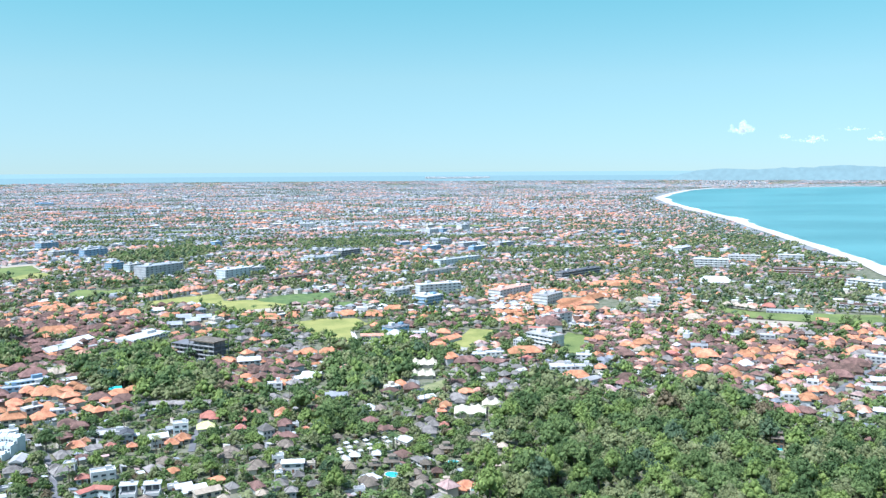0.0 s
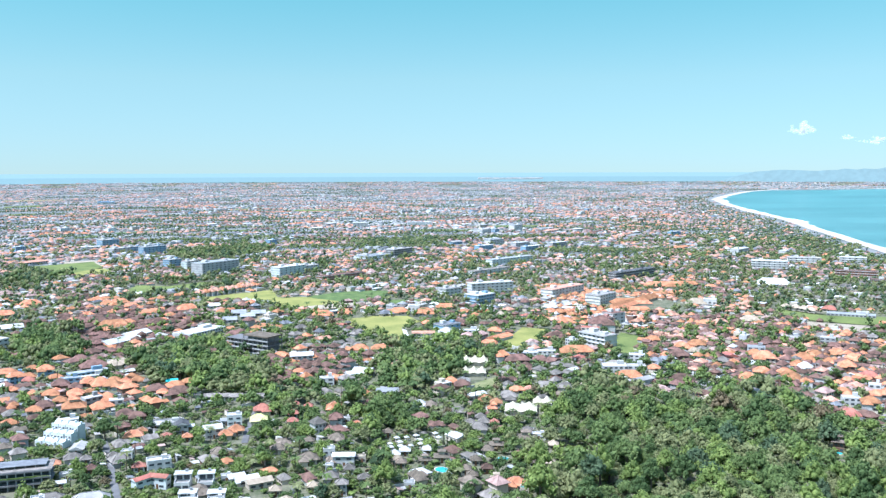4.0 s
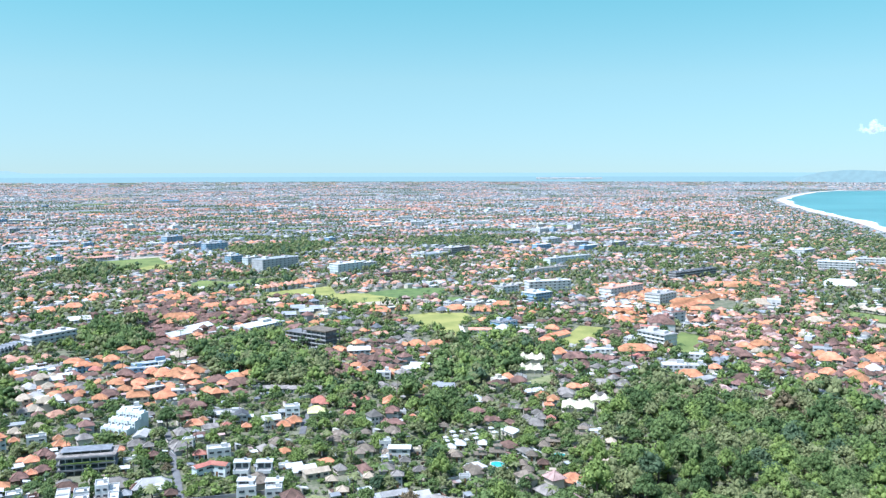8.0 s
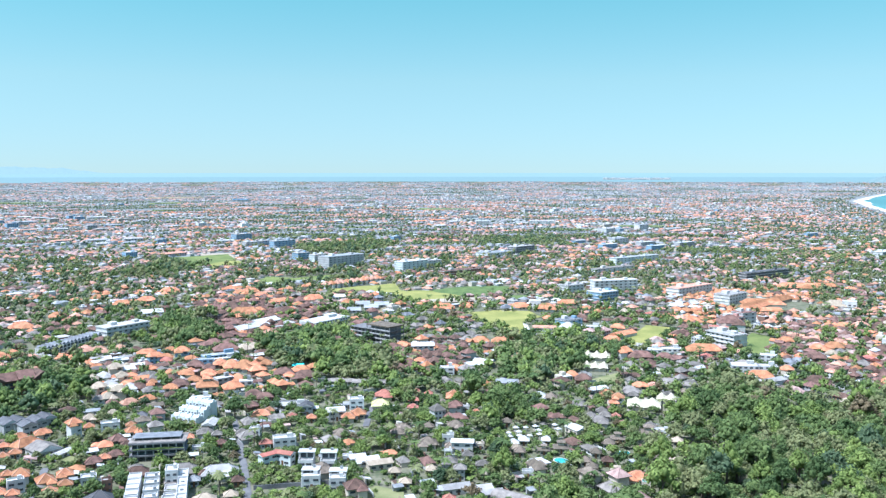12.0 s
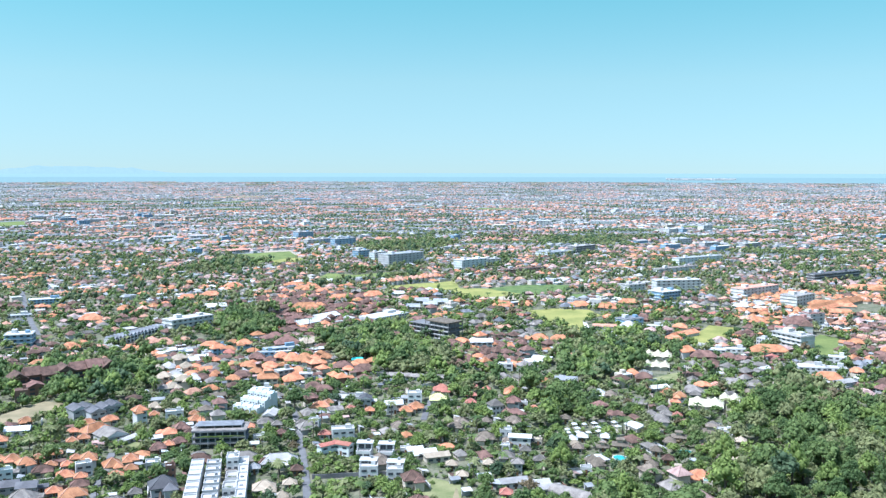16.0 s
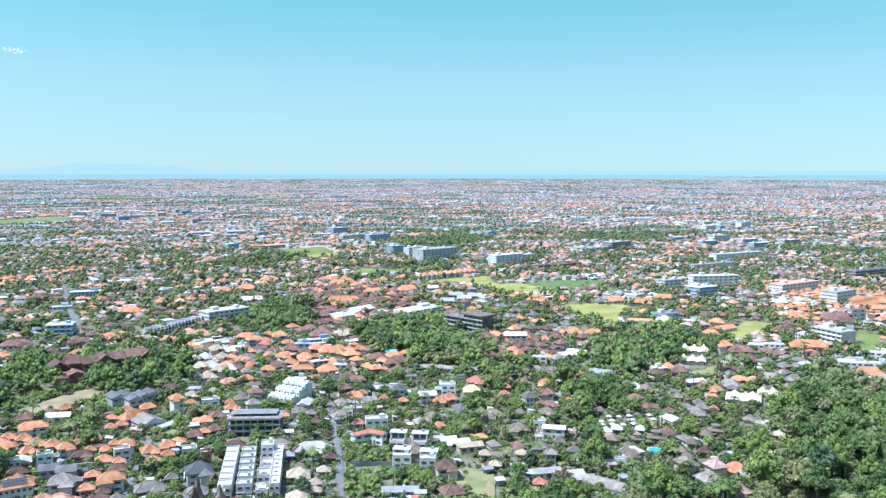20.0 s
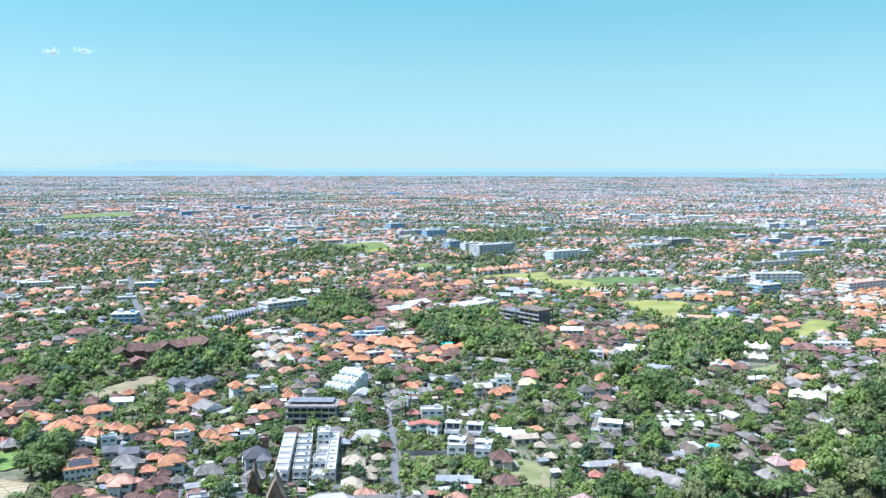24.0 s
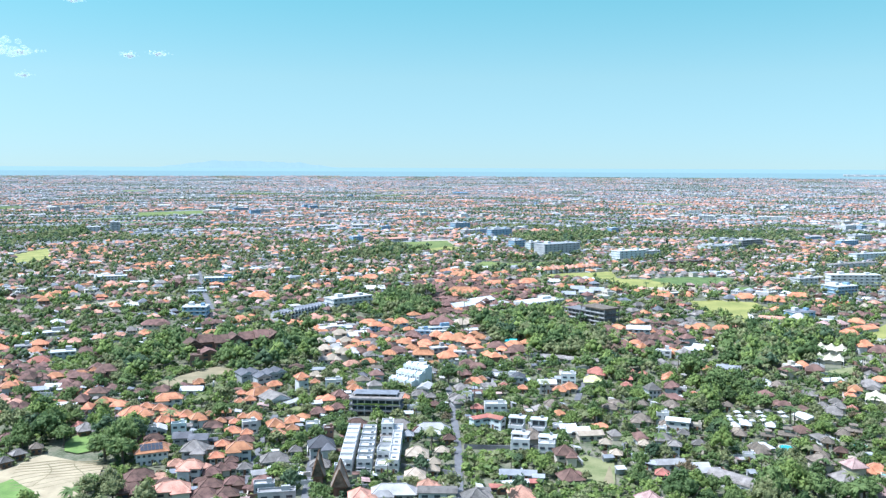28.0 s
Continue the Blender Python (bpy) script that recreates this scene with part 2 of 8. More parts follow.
def mesh_of(name, verts, faces, mats, index=None, smooth=False):
    me = bpy.data.meshes.new(name)
    me.from_pydata([tuple(v) for v in verts], [], [tuple(f) for f in faces])
    for m in mats if isinstance(mats, (list, tuple)) else [mats]:
        me.materials.append(m)
    if index is not None:
        me.polygons.foreach_set("material_index", index)
    if smooth:
        me.polygons.foreach_set("use_smooth", [True] * len(faces))
    me.update()
    return me


def part(name, vf, material, parent, label="", at=None):
    ob = new(name, vf if isinstance(vf, bpy.types.Mesh) else mesh_of(name, vf[0], vf[1], material))
    ob.parent = parent
    if at is not None:
        ob.matrix_basis = at
    return tagged(ob, label) if label else ob


def thing(name, m, label, category, group=""):
    ob = new(name)
    ob.matrix_basis = m
    return tagged(ob, label, category, group)


def structure(name, vf, material, label=""):
    return tagged(new(name, mesh_of(name, vf[0], vf[1], material)), label, "", "", "structure")


def join(*pieces):
    verts, faces = [], []
    for v, f in pieces:
        o = len(verts)
        verts += list(v)
        faces += [tuple(i + o for i in q) for q in f]
    return verts, faces


def box(x0, y0, z0, x1, y1, z1, bottom=True):
    v = [(x0, y0, z0), (x1, y0, z0), (x1, y1, z0), (x0, y1, z0), (x0, y0, z1), (x1, y0, z1), (x1, y1, z1), (x0, y1, z1)]
    f = [(0, 1, 5, 4), (1, 2, 6, 5), (2, 3, 7, 6), (3, 0, 4, 7), (4, 5, 6, 7)]
    return v, f + [(3, 2, 1, 0)] if bottom else f


def hip(w, d, z, rise, eave=0.8, t=0.18, gable=False):
    """A hipped (or gabled) roof over w x d with its eaves at z."""
    a, b = w / 2 + eave, d / 2 + eave
    run = 0.0 if gable else min(a, b)
    r = (max(a - run, 0.05), 0.05) if a >= b else (0.05, max(b - run, 0.05))
    if gable:
        r = (a, 0.02) if a >= b else (0.02, b)
    v = [(-a, -b, z), (a, -b, z), (a, b, z), (-a, b, z), (-a, -b, z + t), (a, -b, z + t), (a, b, z + t), (-a, b, z + t)]
    v += [(-r[0], -r[1], z + t + rise), (r[0], -r[1], z + t + rise), (r[0], r[1], z + t + rise), (-r[0], r[1], z + t + rise)]
    f = [(3, 2, 1, 0), (0, 1, 5, 4), (1, 2, 6, 5), (2, 3, 7, 6), (3, 0, 4, 7), (4, 5, 9, 8), (5, 6, 10, 9), (6, 7, 11, 10), (7, 4, 8, 11), (8, 9, 10, 11)]
    return v, f


def bar(p, q, s):
    """A square bar from p to q."""
    p, q = Vector(p), Vector(q)
    u = (q - p).normalized()
    a = u.cross(Vector((0, 0, 1)))
    a = (a if a.length > 1e-3 else Vector((1, 0, 0))).normalized() * s
    b = u.cross(a).normalized() * s
    v = [tuple(c + i * a + j * b) for c in (p, q) for i, j in ((-1, -1), (1, -1), (1, 1), (-1, 1))]
    return v, [(3, 2, 1, 0), (4, 5, 6, 7), (0, 1, 5, 4), (1, 2, 6, 5), (2, 3, 7, 6), (3, 0, 4, 7)]


def ridges(w, d, z, rise, eave=0.8, t=0.18, s=0.13):
    a, b = w / 2 + eave, d / 2 + eave
    run = min(a, b)
    e = ((-(a - run), 0), (a - run, 0)) if a >= b else ((0, -(b - run)), (0, b - run))
    top = [(x, y, z + t + rise) for x, y in e]
    out = [bar(top[0], top[1], s)] if abs(a - b) > 0.3 else []
    for x, y in ((-a, -b), (a, -b), (a, b), (-a, b)):
        near = min(top, key=lambda p: (p[0] - x) ** 2 + (p[1] - y) ** 2)
        out.append(bar((x, y, z + t), near, s))
    return join(*out)


class Batch:
    """Many small pieces joined into one mesh of kind stuff."""

    def __init__(self):
        self.v, self.f, self.n, self.m, self.count = [], [], [], [], 0

    def add(self, tpl, m3, at, mats):
        v, f, n, slot = tpl
        self.v.append(v @ m3 + at)
        self.f.append(f + self.count)
        self.n.append(n)
        self.m.append(np.asarray(mats, dtype=np.int32)[slot])
        self.count += len(v)

    def done(self, name, materials, label, category, flat=True):
        if not self.v:
            return None
        v, f, n, m = (np.concatenate(a) for a in (self.v, self.f, self.n, self.m))
        me = bpy.data.meshes.new(name)
        me.vertices.add(len(v))
        me.vertices.foreach_set("co", v.astype(np.float32).ravel())
        me.loops.add(len(f))
        me.loops.foreach_set("vertex_index", f.astype(np.int32))
        me.polygons.add(len(n))
        me.polygons.foreach_set("loop_start", np.concatenate([[0], np.cumsum(n)[:-1]]).astype(np.int32))
        me.polygons.foreach_set("material_index", m)
        for mat in materials:
            me.materials.append(mat)
        me.update(calc_edges=True)
        if flat:
            me.shade_flat()
        return tagged(new(name, me), label, category, "", "stuff")


def template(*pieces):
    """(verts, faces, slot) pieces as the arrays that Batch takes."""
    v, f, n, s, o = [], [], [], [], 0
    for verts, faces, slot in pieces:
        v += [tuple(p) for p in verts]
        for q in faces:
            f += [i + o for i in q]
            n.append(len(q))
            s.append(slot)
        o = len(v)
    return np.array(v, float), np.array(f, np.int64), np.array(n, np.int64), np.array(s, np.int64)


def turned(az, sx, sy, sz):
    c, s = math.cos(az), math.sin(az)
    return np.array([[c * sx, s * sx, 0], [-s * sy, c * sy, 0], [0, 0, sz]])


# ---- ground, sea and far land ----


# Distance haze put into the colour as a steady glow.
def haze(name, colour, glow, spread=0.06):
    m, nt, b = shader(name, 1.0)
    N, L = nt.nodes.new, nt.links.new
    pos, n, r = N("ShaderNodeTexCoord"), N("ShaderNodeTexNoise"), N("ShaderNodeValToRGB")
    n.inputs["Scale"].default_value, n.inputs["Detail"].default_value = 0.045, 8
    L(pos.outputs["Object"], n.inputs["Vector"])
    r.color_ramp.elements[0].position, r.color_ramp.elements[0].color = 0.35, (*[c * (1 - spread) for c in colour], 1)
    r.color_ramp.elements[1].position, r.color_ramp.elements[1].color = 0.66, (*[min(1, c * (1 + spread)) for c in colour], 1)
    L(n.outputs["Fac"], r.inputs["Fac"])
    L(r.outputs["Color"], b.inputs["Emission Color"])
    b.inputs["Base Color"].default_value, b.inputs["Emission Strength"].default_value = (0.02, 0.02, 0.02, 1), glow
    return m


def polar_sheet(rings, spans, lift):
    """A sheet over rings of radius, each from spans(radius) = (az0, az1), in equal columns."""
    cols, verts, faces = 60, [], []
    for far in rings:
        a0, a1 = spans(far)
        for j in range(cols + 1):
            x, y, z, k = site(*polar(far, a0 + (a1 - a0) * j / cols))
            verts.append((x, y, z + lift))
    for i in range(len(rings) - 1):
        for j in range(cols):
            p = i * (cols + 1) + j
            faces.append((p, p + 1, p + cols + 2, p + cols + 1))
    return verts, [q[::-1] for q in faces]


RINGS = [0.01, 60, 120, 200, 300, 420, 560, 720, 900, 1100, 1350, 1650, 2000, 2200, 2400, 2600, 2850, 3150, 3500, 3900, 4400, 5000, 5800, 6800, 8000, 9500, 11500, 14000, 18500, 40000]
structure("ground", polar_sheet(RINGS, lambda far: (-180, 180), 0.0), GROUND, "flat town ground of soil, grass and paving")

structure("ground_far", polar_sheet([1280, 1500, 1750, 2000, 2200, 2350, 2600, 2850, 3150, 3500, 3900, 4400, 5000, 5800, 6800, 8000, 9500, SHORE], lambda far: (-62, 40 if far > 7100 else coast_az(far)), 0.3), PLAIN, "distant green and paved town ground, greyed for haze")
m, nt, b = shader("sea_water", 0.28)
N, L = nt.nodes.new, nt.links.new
pos, big, fine = N("ShaderNodeTexCoord"), N("ShaderNodeTexNoise"), N("ShaderNodeTexNoise")
stretch = N("ShaderNodeMapping")
stretch.inputs["Scale"].default_value = (0.0016, 0.0040, 0.002)
L(pos.outputs["Object"], stretch.inputs["Vector"])
L(stretch.outputs[0], big.inputs["Vector"])
big.inputs["Scale"].default_value, big.inputs["Detail"].default_value = 1.0, 3
ramp = N("ShaderNodeValToRGB")
ramp.color_ramp.elements[0].position, ramp.color_ramp.elements[0].color = 0.36, (0.052, 0.158, 0.158, 1)
ramp.color_ramp.elements[1].position, ramp.color_ramp.elements[1].color = 0.62, (0.084, 0.220, 0.215, 1)
L(big.outputs["Fac"], ramp.inputs["Fac"])
L(ramp.outputs["Color"], b.inputs["Base Color"])
L(pos.outputs["Object"], fine.inputs["Vector"])
fine.inputs["Scale"].default_value = 0.12
wave = N("ShaderNodeBump")
wave.inputs["Strength"].default_value, wave.inputs["Distance"].default_value = 0.5, 0.8
L(fine.outputs["Fac"], wave.inputs["Height"])
L(wave.outputs["Normal"], b.inputs["Normal"])
SEA = m
BAY = [420, 520, 650, 800, 902, 950, 1007, 1090, 1169, 1294, 1446, 1560, 1682, 1840, 2006, 2160, 2323, 2560, 2832, 3060, 3318, 3600, 3941, 4200, 4450, 5000, 5513, 5900, 6169, 6290, 6401, 6700, 7119]
structure("water", polar_sheet(BAY, lambda far: (coast_az(far), 78), 0.5), SEA, "turquoise sea of a wide bay")
# Far sea glows paler towards the horizon, as painted haze.
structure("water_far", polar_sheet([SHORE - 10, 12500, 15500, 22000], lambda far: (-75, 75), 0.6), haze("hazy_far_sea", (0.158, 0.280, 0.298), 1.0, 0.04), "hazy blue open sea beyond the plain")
structure("water_horizon", polar_sheet([22010, 32000, 60000, 110000], lambda far: (-75, 75), 0.6), haze("hazy_horizon_sea", (0.198, 0.332, 0.348), 1.0, 0.02), "open sea at the horizon, painted pale with haze")


def ribbon(inner, outer, lo, hi, lift, step=25.0, grow=0.012):
    """A strip along the shore between two offsets (metres seaward)."""
    verts, far = [], lo
    while far < hi:
        for o in (inner(far), outer(far)):
            x, y = polar(far, coast_az(far) + math.degrees(o / far))
            x, y, z, k = site(x, y)
            verts.append((x, y, z + lift))
        far += step * (1 + max(0, far - 1500) * 0.001)
    return verts, [(i + 1, i + 3, i + 2, i) for i in range(0, len(verts) - 2, 2)]


def ripple(far, size, seed):
    return noise.noise(Vector((far / size, seed, 0.3)))


structure("beach", ribbon(lambda r: -5 - 0.001 * r, lambda r: 16 + 0.002 * r, 430, 7050, 0.9), SAND, "pale sand beach along the bay")
tagged(structure("surf_line", ribbon(lambda r: 8 + 5 * ripple(r, 60, 1), lambda r: 11 + r * 0.0020 + 10 * ripple(r, 120, 2) + 9 * ripple(r, 25, 3) + 5 * ripple(r, 9, 4) + 60 * max(0, ripple(r, 420, 6) - 0.08), 430, 4300, 1.3, 6), FOAM,
                 "white broken surf along the beach"))
for i, (lo, hi, off, wide) in enumerate(((860, 1010, 62, 14), (930, 1060, 92, 10), (1080, 1210, 58, 12), (1010, 1100, 120, 8))):
    tagged(structure("breaker", ribbon(lambda r: off + 6 * ripple(r, 30, i), lambda r: off + 6 * ripple(r, 30, i) + wide * max(0.05, math.sin(math.pi * (r - lo) / (hi - lo))) * (0.7 + 0.5 * ripple(r, 18, 9 + i)), lo, hi, 1.4, 8), FOAM,
                     "white breaking wave in the bay"))

# ---- fields ----
PLOTS, GROVES, THICKETS = [], [], []


def field(kind, *poly):
    """A flat field; its name, label and material by kind."""
    PLOTS.append(poly)
    words = {"meadow": "yellow-green dry meadow among the houses", "grass": "green meadow among the houses", "dry": "straw-coloured dry field", "rice": "harvested pale rice terraces",
             "lawn": "mown green lawn beside trees", "crop": "dense green crop plot", "turf": "bright green mown lawn beside trees", "bare": "bare grey-brown plot of earth", "paved": "pale paved yard between white buildings"}
    n, lift = len(poly), 0.36 + 0.012 * len(PLOTS)
    cx, cy = sum(p[0] for p in poly) / n, sum(p[1] for p in poly) / n
    cut = []
    for i in range(n):
        p, q = poly[i], poly[(i + 1) % n]
        for s in range(4):
            x, y = p[0] + (q[0] - p[0]) * s / 4, p[1] + (q[1] - p[1]) * s / 4
            wob = 1 + 0.07 * noise.noise(Vector((x / 14, y / 14, 2.0)))
            cut.append((cx + (x - cx) * wob, cy + (y - cy) * wob))
    verts = [site(x, y)[:2] + (site(x, y)[2] + lift,) for x, y in cut] + [site(cx, cy)[:2] + (site(cx, cy)[2] + lift,)]
    k = len(cut)
    area = sum(poly[i - 1][0] * poly[i][1] - poly[i][0] * poly[i - 1][1] for i in range(n))
    faces = [(i, (i + 1) % k, k) if area > 0 else ((i + 1) % k, i, k) for i in range(k)]
    return structure("field", (verts, faces), FIELD[kind], words[kind])


def grove(*poly):
    GROVES.append(poly)


def thicket(*poly):
    THICKETS.append(poly)


def road(width, *line):
    verts, faces = [], []
    pts = [Vector((*p, 0)) for p in line]
    for i, p in enumerate(pts):
        a = (pts[min(i + 1, len(pts) - 1)] - pts[max(i - 1, 0)]).normalized()
        s = Vector((-a.y, a.x, 0)) * width / 2
        for q in (p + s, p - s):
            x, y, z, k = site(q.x, q.y)
            verts.append((x, y, z + 0.34))
    for i in range(0, len(verts) - 2, 2):
        faces.append((i, i + 1, i + 3, i + 2))
    ROADS.append((line, width))
    return structure("road", (verts, faces), ASPHALT, "narrow grey asphalt lane between houses")


ROADS = []
field("meadow", (-128, 737), (-105, 756), (-76, 755), (-62, 728), (-76, 701), (-67, 651), (-74, 640), (-88, 668), (-116, 701))
field("meadow", (4, 631), (22, 703), (43, 699), (38, 668), (27, 645), (13, 617))
field("grass", (75, 616), (99, 686), (113, 668), (114, 643), (98, 604))
field("meadow", (-301, 852), (-268, 886), (-237, 916), (-218, 862), (-189, 868), (-151, 838), (-148, 806), (-182, 790), (-204, 806), (-232, 846), (-259, 837), (-286, 829))
field("crop", (-188, 872), (-162, 904), (-128, 919), (-100, 908), (-113, 851), (-148, 836), (-181, 858))
field("bare", (-186, 800), (-150, 824), (-117, 838), (-114, 815), (-145, 798), (-176, 781))
field("dry", (-222, 705), (-212, 738), (-198, 764), (-194, 736), (-211, 702))
field("grass", (-392, 896), (-399, 951), (-362, 939), (-337, 976), (-290, 985), (-322, 934), (-368, 877))
field("meadow", (-539, 1086), (-508, 1112), (-480, 1072), (-502, 1013))
field("bare", (-605, 1189), (-571, 1216), (-527, 1139), (-550, 1080))
field("grass", (240, 827), (278, 782), (333, 768), (386, 755), (363, 709), (309, 723), (266, 747), (238, 803))
field("bare", (259, 741), (305, 723), (293, 695), (244, 712))
field("rice", (-273, 200), (-274, 228), (-244, 229), (-232, 213), (-226, 195), (-238, 174))
field("turf", (-278, 241), (-283, 250), (-279, 255), (-271, 251), (-261, 241), (-264, 235), (-271, 235))
field("turf", (-262, 205), (-256, 203), (-245, 200), (-240, 190), (-262, 186))
field("crop", (-408, 340), (-398, 368), (-369, 340), (-383, 322))
field("meadow", (-946, 744), (-983, 829), (-845, 721), (-833, 661))
field("bare", (-556, 479), (-543, 538), (-507, 579), (-493, 564), (-525, 520), (-541, 468))
field("grass", (-624, 1126), (-564, 1193), (-516, 1120), (-533, 1024))
field("grass", (-1576, 1582), (-1515, 1751), (-1364, 1586), (-1444, 1458))
field("crop", (-45, 833), (-95, 824), (-108, 848), (-60, 856))
field("lawn", (-17, 508), (2, 533), (5, 518), (-10, 495))
grove((13, 383), (22, 428), (36, 454), (38, 483), (50, 527), (65, 539), (73, 493), (100, 482), (124, 477), (154, 505), (162, 478), (172, 446), (171, 423), (191, 404), (213, 396), (184, 309), (11, 311), (15, 347))
grove((-76, 550), (-73, 604), (-55, 627), (-27, 637), (0, 608), (2, 557), (-16, 544), (-32, 509), (-47, 488), (-61, 498))
grove((-235, 546), (-230, 602), (-200, 617), (-167, 561), (-135, 536), (-122, 487), (-150, 469), (-194, 488))
grove((-513, 1333), (-432, 1470), (-344, 1381), (-385, 1226), (-452, 1214))
grove((-393, 968), (-300, 1015), (-282, 935), (-346, 911))
grove((-386, 357), (-389, 434), (-354, 441), (-321, 481), (-284, 435), (-280, 377), (-310, 334), (-314, 312))
grove((-369, 677), (-326, 659), (-284, 579), (-296, 544), (-344, 595))
grove((-238, 582), (-216, 629), (-185, 588), (-139, 519), (-130, 478), (-181, 498), (-214, 523))
grove((-270, 247), (-261, 268), (-234, 240), (-244, 228))
grove((-330, 253), (-310, 268), (-272, 237), (-283, 216))
grove((-232, 202), (-222, 225), (-195, 203), (-214, 189))
grove((-54, 290), (-30, 308), (11, 316), (11, 295), (-49, 265))
grove((-1125, 885), (-1257, 1140), (-1097, 1005), (-1068, 858))
grove((-583, 884), (-586, 1180), (-514, 1105), (-517, 919))
grove((-83, 473), (-43, 450), (-33, 392), (-57, 384))
grove((-143, 487), (-100, 499), (-94, 451), (-122, 435))
field("paved", (-74, 690), (-71, 690), (-62, 643), (-64, 633))
field("paved", (-62, 645), (-36, 652), (-39, 634), (-60, 634))
field("dry", (-314, 321), (-317, 333), (-316, 350), (-314, 373), (-302, 373), (-295, 361), (-297, 350), (-298, 336), (-305, 320))
field("lawn", (-231, 321), (-231, 327), (-222, 326), (-219, 320), (-228, 318))
field("bare", (-236, 335), (-233, 340), (-225, 330), (-230, 327))
field("lawn", (-94, 311), (-90, 318), (-78, 314), (-72, 292), (-86, 288))
field("dry", (-79, 310), (-78, 309), (-72, 291), (-76, 290))
thicket((-408, 340), (-398, 368), (-369, 340), (-383, 322))
thicket((-98, 279), (-77, 290), (-58, 289), (-65, 274), (-93, 260))
thicket((17, 393), (40, 393), (52, 363), (40, 343), (18, 357))
thicket((-338, 342), (-325, 372), (-326, 384), (-315, 375), (-319, 352), (-317, 324))
thicket((-297, 350), (-296, 369), (-281, 361), (-271, 346), (-282, 339))
thicket((-285, 330), (-278, 341), (-271, 338), (-263, 322), (-271, 308), (-280, 311))
thicket((-244, 359), (-240, 374), (-226, 354), (-233, 348))
thicket((-215, 373), (-203, 390), (-197, 381), (-201, 367))
thicket((-151, 338), (-131, 345), (-119, 317), (-136, 307))
thicket((-133, 301), (-100, 321), (-93, 297), (-102, 302), (-118, 297), (-111, 280), (-123, 276))
thicket((-60, 307), (-45, 316), (-41, 302), (-59, 297))
road(2.9, (-112, 251), (-136, 302), (-149, 328), (-159, 347), (-172, 373), (-186, 397))
road(4.2, (-629, 720), (-550, 634), (-487, 567), (-448, 528))
road(5, (319, 598), (292, 570), (257, 533), (221, 488))
road(3, (-127, 453), (-124, 434), (-121, 414), (-117, 395))
road(3, (-157, 229), (-170, 251), (-179, 266), (-190, 283))
road(3, (-182, 227), (-198, 257), (-216, 287), (-229, 312))

# ---- what stands where ----
CELLS = {}


def claim(x, y, r):
    CELLS.setdefault((int(x // 20), int(y // 20)), []).append((x, y, r))


def taken(x, y, r):
    i, j = int(x // 20), int(y // 20)
    for a in (-2, -1, 0, 1, 2):
        for b in (-2, -1, 0, 1, 2):
            for p, q, s in CELLS.get((i + a, j + b), ()):
                if (p - x) ** 2 + (q - y) ** 2 < (r + s) ** 2:
                    return True
    return False


def on_road(x, y, r):
    for line, width in ROADS:
        for (x1, y1), (x2, y2) in zip(line, line[1:]):
            dx, dy = x2 - x1, y2 - y1
            t = max(0, min(1, ((x - x1) * dx + (y - y1) * dy) / (dx * dx + dy * dy)))
            if math.hypot(x1 + t * dx - x, y1 + t * dy - y) < width / 2 + r:
                return True
    return False


# ---- trees ----


